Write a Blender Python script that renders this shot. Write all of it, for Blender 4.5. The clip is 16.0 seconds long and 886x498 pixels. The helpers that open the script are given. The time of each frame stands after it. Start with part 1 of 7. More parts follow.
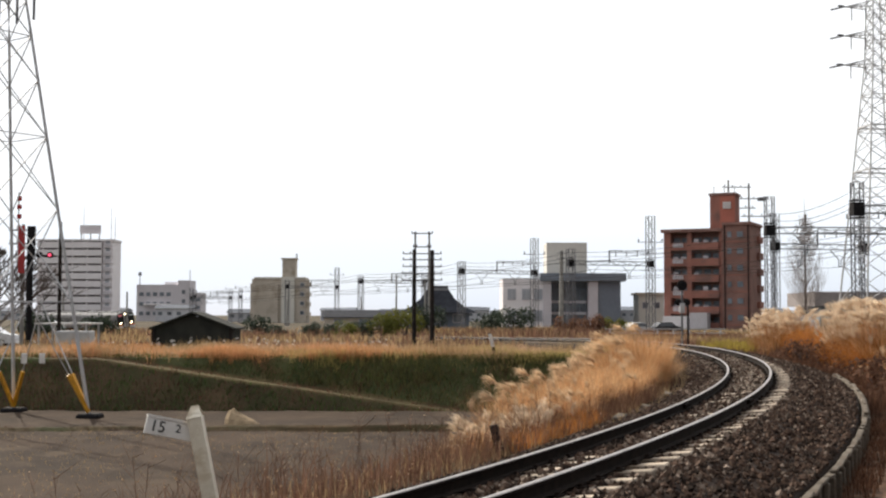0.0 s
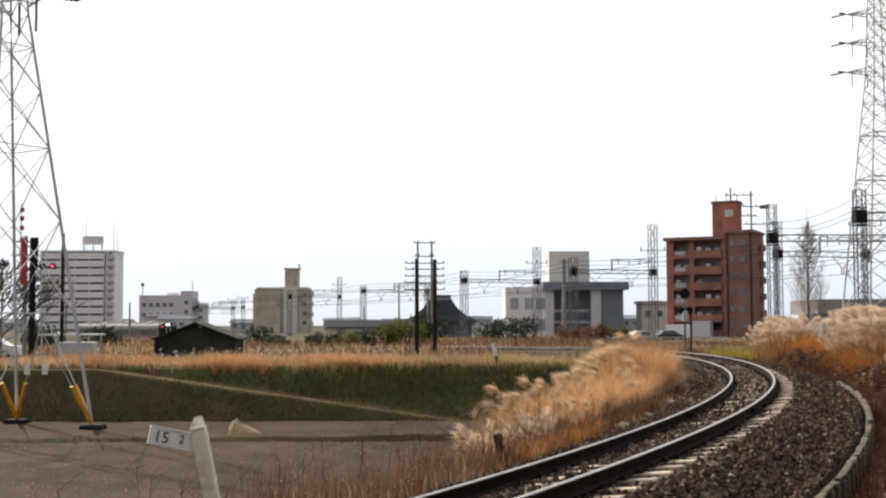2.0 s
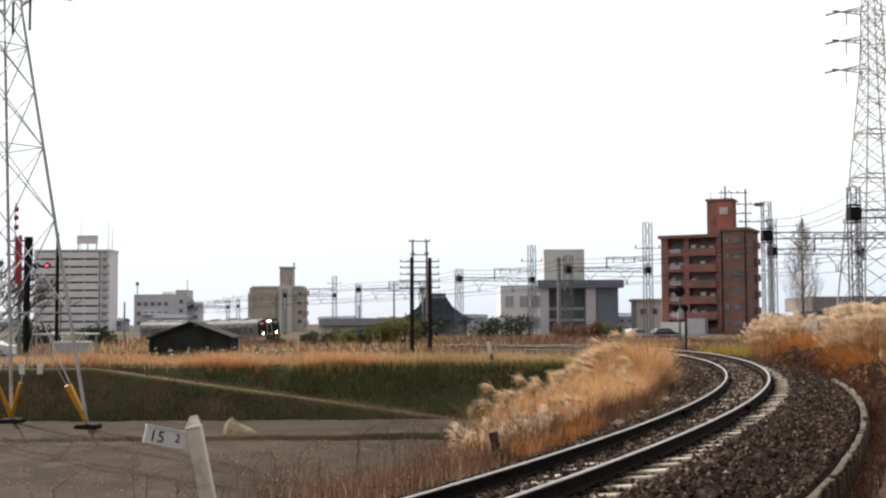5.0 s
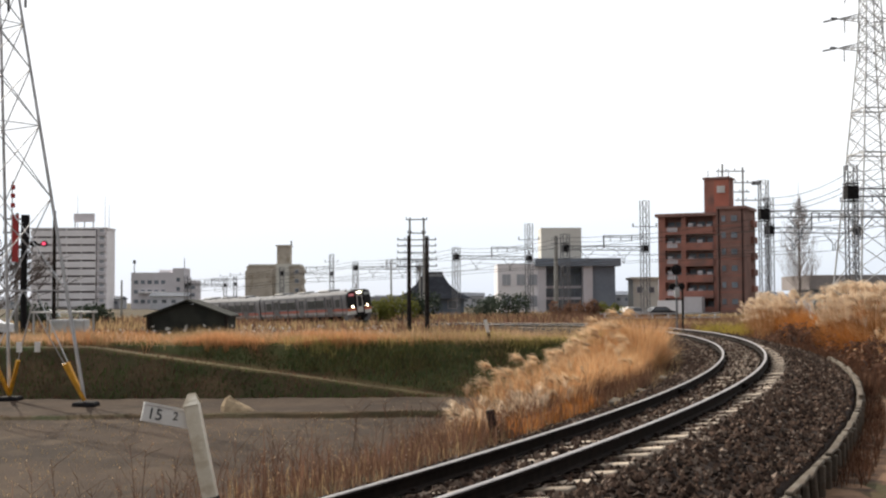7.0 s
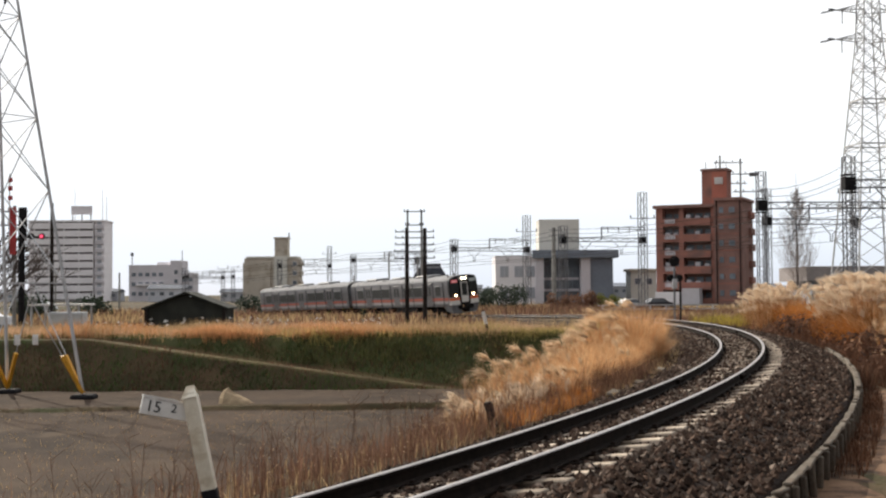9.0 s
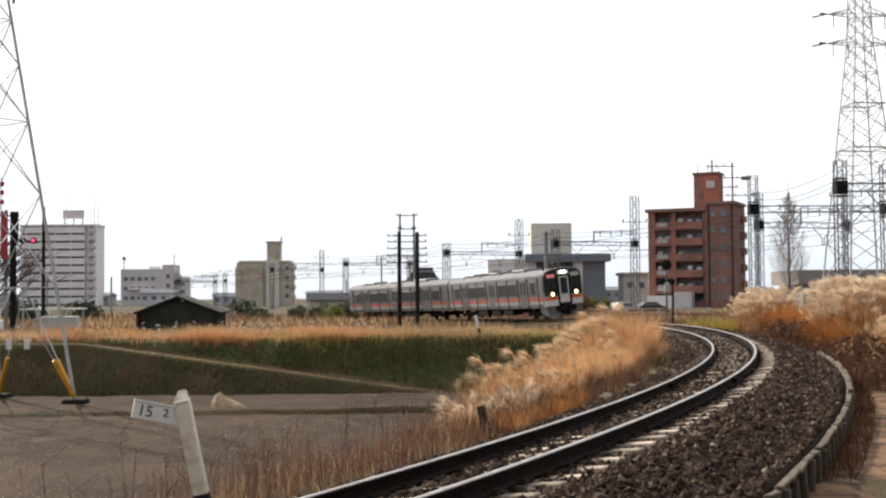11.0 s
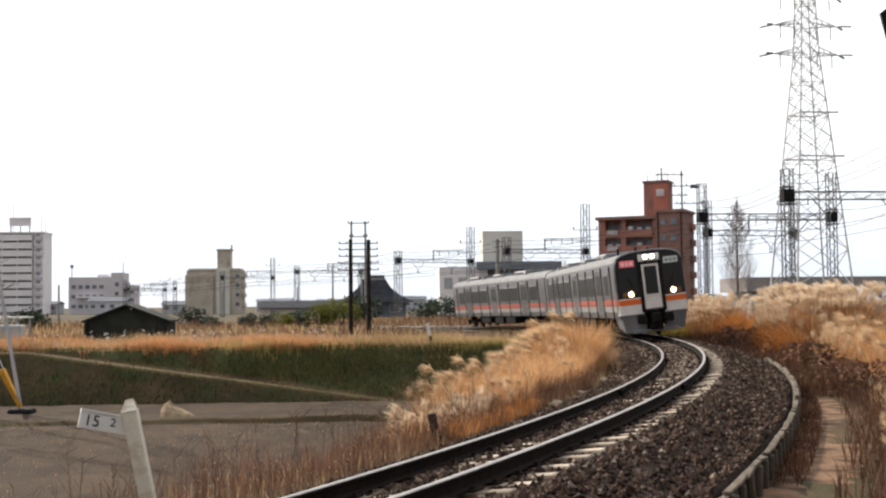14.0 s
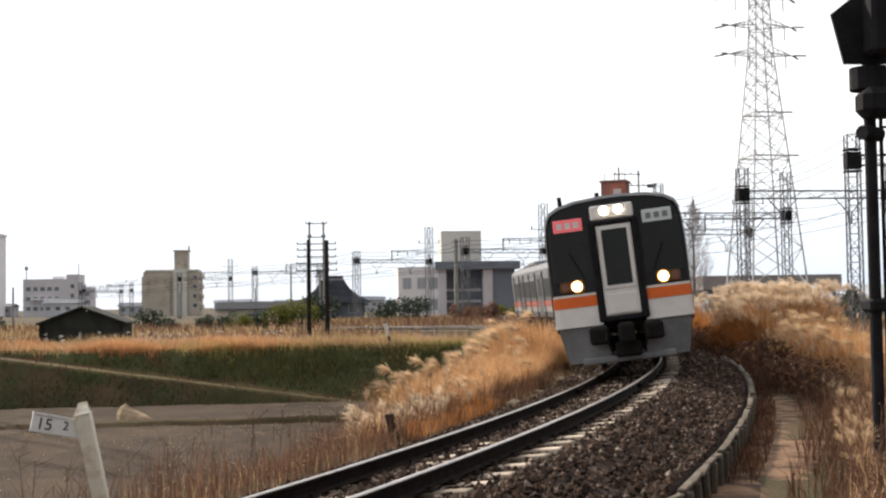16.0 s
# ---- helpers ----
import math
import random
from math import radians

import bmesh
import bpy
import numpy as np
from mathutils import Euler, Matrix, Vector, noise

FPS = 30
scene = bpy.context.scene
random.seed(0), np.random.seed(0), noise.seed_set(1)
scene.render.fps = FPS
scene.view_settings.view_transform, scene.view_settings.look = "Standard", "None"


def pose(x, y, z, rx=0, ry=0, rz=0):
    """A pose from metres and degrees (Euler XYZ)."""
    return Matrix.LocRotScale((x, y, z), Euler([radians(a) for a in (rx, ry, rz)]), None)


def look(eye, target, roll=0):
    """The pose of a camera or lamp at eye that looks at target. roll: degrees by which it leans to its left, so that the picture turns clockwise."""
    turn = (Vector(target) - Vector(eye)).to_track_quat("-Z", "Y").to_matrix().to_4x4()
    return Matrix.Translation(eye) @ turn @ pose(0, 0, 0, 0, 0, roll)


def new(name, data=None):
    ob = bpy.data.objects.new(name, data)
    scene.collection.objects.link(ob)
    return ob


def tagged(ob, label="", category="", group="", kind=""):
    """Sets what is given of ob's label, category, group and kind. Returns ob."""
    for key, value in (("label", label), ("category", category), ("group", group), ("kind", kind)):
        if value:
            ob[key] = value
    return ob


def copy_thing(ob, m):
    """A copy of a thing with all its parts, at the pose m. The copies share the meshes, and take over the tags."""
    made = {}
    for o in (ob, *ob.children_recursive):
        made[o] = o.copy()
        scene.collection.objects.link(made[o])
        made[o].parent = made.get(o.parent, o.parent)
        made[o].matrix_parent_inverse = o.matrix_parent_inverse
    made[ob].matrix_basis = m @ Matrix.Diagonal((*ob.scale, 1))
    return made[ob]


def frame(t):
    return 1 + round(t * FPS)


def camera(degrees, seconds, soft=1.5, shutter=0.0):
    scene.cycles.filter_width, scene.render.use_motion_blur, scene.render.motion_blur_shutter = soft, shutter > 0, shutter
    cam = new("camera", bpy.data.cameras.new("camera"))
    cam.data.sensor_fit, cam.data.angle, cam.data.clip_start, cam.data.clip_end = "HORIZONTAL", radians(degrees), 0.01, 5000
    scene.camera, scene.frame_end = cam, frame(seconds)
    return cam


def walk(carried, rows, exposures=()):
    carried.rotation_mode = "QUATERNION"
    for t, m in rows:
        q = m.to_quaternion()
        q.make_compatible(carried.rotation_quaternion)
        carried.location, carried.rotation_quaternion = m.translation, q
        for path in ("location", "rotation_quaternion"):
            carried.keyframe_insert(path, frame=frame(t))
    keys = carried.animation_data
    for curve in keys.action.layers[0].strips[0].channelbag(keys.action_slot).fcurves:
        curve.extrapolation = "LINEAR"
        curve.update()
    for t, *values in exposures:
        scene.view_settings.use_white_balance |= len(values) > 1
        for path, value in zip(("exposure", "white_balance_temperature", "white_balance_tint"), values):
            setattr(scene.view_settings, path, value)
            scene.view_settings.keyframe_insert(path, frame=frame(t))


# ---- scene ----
# The camera stands on the path beside the line and turns by hand.
DEG = 39.24
EYE = (0.0, 0.0, 1.536)
TURNS = [
    (0.0, 0.348, 3.056, -0.130),
    (0.5, 0.394, 2.967, -0.028),
    (1.0, 0.367, 3.284, 0.060),
    (1.5, 0.285, 3.438, 0.082),
    (2.0, 0.473, 3.486, 0.143),
    (2.5, 0.593, 3.549, 0.163),
    (3.0, 0.493, 3.729, 0.409),
    (3.5, 0.481, 3.642, 0.411),
    (6.0, 0.051, 2.870, 0.325),
    (6.5, 0.017, 2.473, 0.399),
    (7.0, 0.112, 2.409, 0.269),
    (7.5, 0.286, 2.209, 0.278),
    (8.0, 0.007, 1.996, 0.358),
    (8.5, -0.073, 2.002, 0.464),
    (9.0, 0.013, 2.036, 0.374),
    (11.5, -0.544, 2.226, 0.380),
    (12.0, -0.824, 1.960, 0.324),
    (12.5, -1.176, 1.893, 0.431),
    (13.0, -1.552, 2.244, 0.444),
    (13.5, -2.124, 2.811, 0.548),
    (14.0, -2.560, 2.549, 0.545),
    (14.5, -3.007, 2.495, 0.490),
    (15.0, -3.427, 2.475, 0.487),
    (15.5, -4.077, 2.379, 0.586),
    (16.0, -4.452, 2.529, 0.874),
]
# the grip drifts a few centimetres sideways as the body turns
SWAY = [(0.0, 0.008), (6.0, 0.0), (9.0, -0.006), (12.5, -0.002), (14.0, 0.008), (15.0, 0.02), (16.0, 0.035)]


def sway(t):
    return float(np.interp(t, [r[0] for r in SWAY], [r[1] for r in SWAY]))


cam = camera(DEG, 16.0, soft=2.25)
walk(cam, [(t, pose(EYE[0] + sway(t), EYE[1], EYE[2], 90 + p, r, y)) for t, y, p, r in TURNS],
     exposures=[(0.0, 0.06), (9.0, 0.06), (11.5, 0.2), (16.0, 0.25)])

# ---- light: bright hazy winter sky, low sun ahead and to one side ----
SUN_AZ, SUN_EL = -38.0, 33.0          # degrees from the line of sight towards +x, and above the horizon
world = bpy.data.worlds.new("sky")
scene.world = world
world.use_nodes = True
wn, wl = world.node_tree.nodes, world.node_tree.links
wn.clear()
w_out = wn.new("ShaderNodeOutputWorld")
w_bg = wn.new("ShaderNodeBackground")
w_sky = wn.new("ShaderNodeTexSky")
w_sky.sky_type = "NISHITA"
w_sky.sun_disc = False
w_sky.sun_elevation = radians(SUN_EL)
w_sky.sun_rotation = radians(SUN_AZ)
w_sky.air_density, w_sky.dust_density, w_sky.ozone_density = 1.0, 0.6, 2.0
w_co = wn.new("ShaderNodeTexCoord")
w_sep = wn.new("ShaderNodeSeparateXYZ")
wl.new(w_co.outputs["Generated"], w_sep.inputs[0])
w_ramp = wn.new("ShaderNodeValToRGB")      # thin cloud veils the sky, less of it low down
w_ramp.color_ramp.elements[0].position, w_ramp.color_ramp.elements[0].color = 0.0, (0.76, 0.785, 0.82, 1)
w_ramp.color_ramp.elements[1].position, w_ramp.color_ramp.elements[1].color = 0.13, (1.0, 1.0, 1.0, 1)
wl.new(w_sep.outputs["Z"], w_ramp.inputs[0])
w_noise = wn.new("ShaderNodeTexNoise")
w_noise.inputs["Scale"].default_value, w_noise.inputs["Detail"].default_value = 3.0, 5.0
w_map = wn.new("ShaderNodeMapping")
w_map.inputs["Scale"].default_value = (1, 1, 5)
wl.new(w_co.outputs["Generated"], w_map.inputs[0])
wl.new(w_map.outputs[0], w_noise.inputs["Vector"])
w_add = wn.new("ShaderNodeMath")
w_add.operation = "MULTIPLY_ADD"
w_add.inputs[1].default_value, w_add.inputs[2].default_value = 0.3, -0.16
wl.new(w_noise.outputs["Fac"], w_add.inputs[0])
w_sum = wn.new("ShaderNodeMath")
w_sum.operation, w_sum.use_clamp = "ADD", True
wl.new(w_ramp.outputs[0], w_sum.inputs[0])
wl.new(w_add.outputs[0], w_sum.inputs[1])
w_dot = wn.new("ShaderNodeVectorMath")       # the haze scatters forward: bright on the sun's side, dim away from it
w_dot.operation = "DOT_PRODUCT"
w_dot.inputs[1].default_value = (math.sin(radians(SUN_AZ)) * math.cos(radians(SUN_EL)), math.cos(radians(SUN_AZ)) * math.cos(radians(SUN_EL)), math.sin(radians(SUN_EL)))
wl.new(w_co.outputs["Generated"], w_dot.inputs[0])
w_fall = wn.new("ShaderNodeMapRange")
w_fall.interpolation_type = "SMOOTHSTEP"
w_fall.inputs["From Min"].default_value, w_fall.inputs["From Max"].default_value = -0.35, 0.5
w_fall.inputs["To Min"].default_value, w_fall.inputs["To Max"].default_value = 3.6, 11.5
wl.new(w_dot.outputs["Value"], w_fall.inputs["Value"])
w_white = wn.new("ShaderNodeVectorMath")
w_white.operation = "SCALE"
w_white.inputs[0].default_value = (0.965, 0.98, 1.0)
wl.new(w_fall.outputs[0], w_white.inputs["Scale"])
w_low = wn.new("ShaderNodeValToRGB")         # the haze is thicker, cooler and dimmer towards the horizon
w_low.color_ramp.elements[0].position, w_low.color_ramp.elements[0].color = 0.0, (0.70, 0.775, 0.92, 1)
w_low.color_ramp.elements[1].position, w_low.color_ramp.elements[1].color = 0.1, (1.0, 1.0, 1.0, 1)
wl.new(w_sep.outputs["Z"], w_low.inputs[0])
w_tint = wn.new("ShaderNodeVectorMath")
w_tint.operation = "MULTIPLY"
wl.new(w_white.outputs[0], w_tint.inputs[0])
wl.new(w_low.outputs[0], w_tint.inputs[1])
w_mix = wn.new("ShaderNodeMix")
w_mix.data_type = "RGBA"
wl.new(w_tint.outputs[0], w_mix.inputs["B"])
wl.new(w_sum.outputs[0], w_mix.inputs["Factor"])
wl.new(w_sky.outputs[0], w_mix.inputs["A"])
wl.new(w_mix.outputs["Result"], w_bg.inputs["Color"])
w_bg.inputs["Strength"].default_value = 0.1
wl.new(w_bg.outputs[0], w_out.inputs["Surface"])

sun_data = bpy.data.lights.new("sun", "SUN")
sun_data.energy, sun_data.angle, sun_data.color = 4.8, radians(0.8), (1.0, 0.9, 0.75)
sun = new("sun", sun_data)
_a, _e = radians(SUN_AZ), radians(SUN_EL)
sun.matrix_world = look((40 * math.sin(_a) * math.cos(_e), 40 * math.cos(_a) * math.cos(_e), 40 * math.sin(_e)), (0, 0, 0))


# ---- materials ----
def material(name, c1, c2=None, rough=0.8, metal=0.0, scale=4.0, fine=60.0, bump=0.3, dist=0.01, stain=None, vary=0.0,
             island=0.0, emit=None, glow=0.0, through_light=0.0, stretch=(1, 1, 1)):
    """Two colours blended by a coarse and a fine noise, with stains, relief and variation from piece to piece."""
    m = bpy.data.materials.new(name)
    m.use_nodes = True
    n, l = m.node_tree.nodes, m.node_tree.links
    b = n["Principled BSDF"]
    b.inputs["Metallic"].default_value = metal
    b.inputs["Specular IOR Level"].default_value = 0.1 if rough >= 0.8 else 0.45   # dry, porous surfaces hardly shine
    co = n.new("ShaderNodeTexCoord")
    mp = n.new("ShaderNodeMapping")
    mp.inputs["Scale"].default_value = stretch
    l.new(co.outputs["Object"], mp.inputs[0])
    big, small = n.new("ShaderNodeTexNoise"), n.new("ShaderNodeTexNoise")
    big.inputs["Scale"].default_value, big.inputs["Detail"].default_value = scale, 6
    small.inputs["Scale"].default_value, small.inputs["Detail"].default_value = fine, 4
    l.new(mp.outputs[0], big.inputs["Vector"])
    l.new(mp.outputs[0], small.inputs["Vector"])
    c2 = c2 or tuple(v * 0.75 for v in c1)
    mx = n.new("ShaderNodeMix")
    mx.data_type = "RGBA"
    mx.inputs["A"].default_value, mx.inputs["B"].default_value = (*c1, 1), (*c2, 1)
    rp = n.new("ShaderNodeValToRGB")
    rp.color_ramp.elements[0].position, rp.color_ramp.elements[1].position = 0.36, 0.64
    ad = n.new("ShaderNodeMath")
    ad.operation = "MULTIPLY_ADD"
    ad.inputs[1].default_value = 0.4
    l.new(small.outputs["Fac"], ad.inputs[0])
    sb = n.new("ShaderNodeMath")
    sb.operation = "MULTIPLY_ADD"
    sb.inputs[1].default_value, sb.inputs[2].default_value = 0.9, -0.15
    l.new(big.outputs["Fac"], sb.inputs[0])
    l.new(sb.outputs[0], ad.inputs[2])
    l.new(ad.outputs[0], rp.inputs[0])
    l.new(rp.outputs[0], mx.inputs["Factor"])
    colour = mx.outputs["Result"]
    if stain:
        st = n.new("ShaderNodeTexNoise")
        st.inputs["Scale"].default_value, st.inputs["Detail"].default_value = stain[1], 8
        l.new(co.outputs["Object"], st.inputs["Vector"])
        sr = n.new("ShaderNodeValToRGB")
        sr.color_ramp.elements[0].position, sr.color_ramp.elements[1].position = 0.5, 0.68
        l.new(st.outputs["Fac"], sr.inputs[0])
        sm = n.new("ShaderNodeMix")
        sm.data_type = "RGBA"
        sm.inputs["B"].default_value = (*stain[0], 1)
        l.new(sr.outputs[0], sm.inputs["Factor"])
        l.new(colour, sm.inputs["A"])
        colour = sm.outputs["Result"]
    if vary or island:
        hv = n.new("ShaderNodeHueSaturation")
        src = n.new("ShaderNodeObjectInfo").outputs["Random"] if vary else n.new("ShaderNodeNewGeometry").outputs["Random Per Island"]
        vm = n.new("ShaderNodeMath")
        vm.operation = "MULTIPLY_ADD"
        amount = vary or island
        vm.inputs[1].default_value, vm.inputs[2].default_value = 2 * amount, 1 - amount
        l.new(src, vm.inputs[0])
        l.new(vm.outputs[0], hv.inputs["Value"])
        l.new(colour, hv.inputs["Color"])
        colour = hv.outputs["Color"]
    l.new(colour, b.inputs["Base Color"])
    rm = n.new("ShaderNodeMath")
    rm.operation, rm.use_clamp = "MULTIPLY_ADD", True
    rm.inputs[1].default_value, rm.inputs[2].default_value = 0.25, rough - 0.12
    l.new(small.outputs["Fac"], rm.inputs[0])
    l.new(rm.outputs[0], b.inputs["Roughness"])
    if bump:
        bp = n.new("ShaderNodeBump")
        bp.inputs["Strength"].default_value, bp.inputs["Distance"].default_value = bump, dist
        l.new(ad.outputs[0], bp.inputs["Height"])
        l.new(bp.outputs[0], b.inputs["Normal"])
    if emit:
        b.inputs["Emission Color"].default_value, b.inputs["Emission Strength"].default_value = (*emit, 1), glow
    if through_light:
        tr = n.new("ShaderNodeBsdfTranslucent")
        l.new(colour, tr.inputs["Color"])
        ms = n.new("ShaderNodeMixShader")
        ms.inputs[0].default_value = through_light
        l.new(b.outputs[0], ms.inputs[1])
        l.new(tr.outputs[0], ms.inputs[2])
        l.new(ms.outputs[0], n["Material Output"].inputs["Surface"])
    return m


SOIL = material("dry_field_soil", (0.06, 0.04, 0.028), (0.03, 0.0205, 0.015), 0.95, scale=0.35, fine=14, bump=1.0, dist=0.08, stain=((0.074, 0.052, 0.036), 1.2))
TURF = material("rough_winter_turf", (0.09, 0.092, 0.042), (0.048, 0.056, 0.026), 0.95, scale=0.5, fine=18, bump=1.0, dist=0.08, stain=((0.095, 0.062, 0.032), 0.8))
BROWN_TURF = material("dead_brown_turf", (0.095, 0.066, 0.039), (0.045, 0.038, 0.021), 0.95, scale=0.6, fine=18, bump=1.0, dist=0.08, stain=((0.05, 0.055, 0.025), 0.5))
RAMP = material("trodden_grass_ramp", (0.12, 0.098, 0.048), (0.07, 0.052, 0.028), 0.95, scale=0.7, fine=16, bump=0.6, dist=0.03)
LAND = material("open_land", (0.075, 0.06, 0.04), (0.1, 0.08, 0.055), 0.95, scale=0.06, fine=3, bump=0.5, dist=0.05)
PATH = material("dry_dirt_path", (0.22, 0.135, 0.085), (0.085, 0.05, 0.033), 0.95, scale=2.6, fine=40, bump=0.6, dist=0.02, stain=((0.045, 0.031, 0.023), 2.6))
BALLAST = material("rusty_ballast", (0.034, 0.022, 0.017), (0.014, 0.009, 0.0075), 0.95, scale=9, fine=45, bump=1.0, dist=0.03)
STONE = material("ballast_stone", (0.085, 0.053, 0.038), (0.024, 0.015, 0.0115), 0.85, scale=12, fine=90, bump=0.4, dist=0.004, island=0.75)
# lighter copy of the stone, sunlight on single stones put into its colour
LIT_STONE = material("sunlit_tone_ballast_stone", (0.26, 0.2, 0.16), (0.12, 0.088, 0.068), 0.8, scale=12, fine=90, bump=0.4, dist=0.004, island=0.5)
RAIL_TOP = material("polished_rail_head", (0.42, 0.38, 0.36), (0.28, 0.25, 0.235), 0.36, 0.8, scale=6, fine=80, bump=0.08, dist=0.001, stretch=(1, 1, 1))
RAIL_SIDE = material("rusted_rail_side", (0.018, 0.012, 0.0095), (0.009, 0.0065, 0.0055), 0.97, scale=8, fine=90, bump=0.3, dist=0.002)
SLEEPER = material("weathered_sleeper", (0.5, 0.42, 0.34), (0.17, 0.13, 0.098), 0.9, scale=2.5, fine=70, bump=0.5, dist=0.006, vary=0.45)
BOARD = material("concrete_board", (0.17, 0.145, 0.118), (0.09, 0.076, 0.062), 0.9, scale=3, fine=50, bump=0.4, dist=0.006, vary=0.2, stain=((0.14, 0.11, 0.085), 3))
GALV = material("galvanised_steel", (0.55, 0.55, 0.57), (0.42, 0.42, 0.43), 0.6, 0.3, scale=2, fine=30, bump=0.1, dist=0.002)
GALV_DARK = material("weathered_mast_steel", (0.2, 0.2, 0.215), (0.12, 0.12, 0.13), 0.65, 0.3, scale=2, fine=30, bump=0.1, dist=0.002)
YELLOW = material("yellow_guard_paint", (0.72, 0.36, 0.02), (0.5, 0.24, 0.02), 0.55, scale=4, fine=40, bump=0.1, dist=0.002)
CONCRETE = material("aged_concrete", (0.34, 0.33, 0.31), (0.23, 0.22, 0.21), 0.9, scale=1, fine=25, bump=0.3, dist=0.01)
DARK = material("dark_painted_steel", (0.02, 0.019, 0.021), (0.012, 0.011, 0.013), 0.82, 0.0, scale=4, fine=40, bump=0.1, dist=0.002)
BLACK = material("black_glossy_mask", (0.007, 0.008, 0.011), (0.005, 0.005, 0.007), 0.4, scale=2, fine=20, bump=0.02, dist=0.001)
POLE = material("creosoted_pole", (0.035, 0.027, 0.024), (0.018, 0.015, 0.015), 0.85, scale=3, fine=40, bump=0.4, dist=0.004)
WHITE_PAINT = material("weathered_white_paint", (0.74, 0.68, 0.57), (0.6, 0.53, 0.42), 0.6, scale=5, fine=50, bump=0.2, dist=0.002, stain=((0.42, 0.33, 0.22), 6))
SIGN_WHITE = material("white_sign_face", (0.78, 0.76, 0.74), (0.66, 0.63, 0.6), 0.5, scale=4, fine=60, bump=0.05, dist=0.001)
INK = material("black_sign_paint", (0.02, 0.02, 0.022), (0.03, 0.03, 0.03), 0.6)
STEEL_BODY = material("brushed_stainless_body", (0.165, 0.16, 0.168), (0.12, 0.117, 0.123), 0.45, 0.35, scale=1.2, fine=40, bump=0.06, dist=0.002, stretch=(1, 0.1, 1))
ROOF_TRAIN = material("pale_train_roof", (0.3, 0.298, 0.305), (0.22, 0.218, 0.225), 0.8, 0.0, scale=1.5, fine=30, bump=0.1, dist=0.004)
TRAIN_WHITE = material("ivory_train_paint", (0.76, 0.73, 0.7), (0.66, 0.63, 0.6), 0.4, scale=2, fine=30, bump=0.03, dist=0.001)
POST_GREY = material("dark_side_post", (0.06, 0.06, 0.064), (0.042, 0.042, 0.046), 0.6, scale=2, fine=30, bump=0.05, dist=0.001)
TRAIN_GREY = material("grey_skirt_paint", (0.2, 0.205, 0.215), (0.14, 0.142, 0.15), 0.55, scale=2, fine=30, bump=0.08, dist=0.002)
ORANGE = material("orange_band_paint", (0.8, 0.16, 0.025), (0.68, 0.125, 0.02), 0.4, scale=2, fine=30, bump=0.03, dist=0.001)
# darker and redder than the front band
SIDE_ORANGE = material("dull_side_band", (0.42, 0.095, 0.06), (0.34, 0.08, 0.052), 0.5, scale=2, fine=30, bump=0.03, dist=0.001)
UNDER = material("sooty_underframe", (0.018, 0.016, 0.015), (0.01, 0.009, 0.009), 0.85, scale=4, fine=40, bump=0.3, dist=0.01)
GLASS = material("dark_train_glass", (0.014, 0.017, 0.018), (0.009, 0.011, 0.012), 0.42, scale=1, fine=10, bump=0.0)
LAMP = material("lit_headlamp", (0.9, 0.85, 0.7), (0.9, 0.85, 0.7), 0.3, emit=(1.0, 0.86, 0.6), glow=14.0)
LAMP_CASE = material("amber_brown_lamp_case", (0.16, 0.075, 0.025), (0.1, 0.05, 0.02), 0.3, 0.3, scale=8, fine=60, bump=0.05, dist=0.001)
TAIL = material("dull_tail_lens", (0.22, 0.1, 0.06), (0.16, 0.07, 0.045), 0.3, scale=8, fine=60, bump=0.05, dist=0.001)
# the rim is no lamp; its emission paints the headlamp's amber glare
LAMP_RIM = material("amber_glare_reflector", (0.7, 0.35, 0.08), (0.6, 0.3, 0.06), 0.3, 0.5, emit=(1.0, 0.45, 0.08), glow=1.2)
RED_LED = material("pink_destination_display", (0.5, 0.09, 0.1), (0.45, 0.08, 0.09), 0.4, emit=(0.9, 0.2, 0.22), glow=0.35)
PALE_LED = material("pale_destination_display", (0.42, 0.45, 0.44), (0.36, 0.4, 0.39), 0.4, emit=(0.6, 0.66, 0.64), glow=0.12)
PLUME = material("silvery_pampas_plume", (0.82, 0.7, 0.55), (0.66, 0.51, 0.36), 0.95, scale=4, fine=60, bump=0, island=0.18, through_light=0.55)
TAN_PLUME = material("tan_pampas_plume", (0.72, 0.55, 0.37), (0.54, 0.38, 0.235), 0.95, scale=4, fine=60, bump=0, island=0.3, through_light=0.45)
REED = material("dry_pampas_leaf", (0.6, 0.32, 0.145), (0.38, 0.195, 0.088), 0.85, scale=2, fine=20, bump=0, island=0.35, through_light=0.4)
REED_ORANGE = material("deep_orange_pampas_leaf", (0.6, 0.24, 0.05), (0.4, 0.15, 0.035), 0.85, scale=2, fine=20, bump=0, island=0.3, through_light=0.45)
REED_RUST = material("rust_orange_pampas_leaf", (0.44, 0.2, 0.075), (0.24, 0.105, 0.045), 0.85, scale=2, fine=20, bump=0, island=0.4, through_light=0.4)
REED_DARK = material("rust_brown_weed", (0.23, 0.125, 0.083), (0.125, 0.073, 0.052), 0.9, scale=2, fine=20, bump=0, island=0.45, through_light=0.3)
REED_PALE = material("pale_pampas_leaf", (0.72, 0.49, 0.28), (0.56, 0.36, 0.19), 0.85, scale=2, fine=20, bump=0, island=0.3, through_light=0.4)
GRASS_ORANGE = material("russet_dry_grass", (0.56, 0.27, 0.13), (0.46, 0.27, 0.13), 0.9, scale=0.12, fine=2, bump=0, island=0.35, through_light=0.45)
YELLOW_GRASS = material("yellowing_grass", (0.4, 0.31, 0.07), (0.25, 0.2, 0.05), 0.9, scale=0.3, fine=2, bump=0, island=0.3, through_light=0.4)
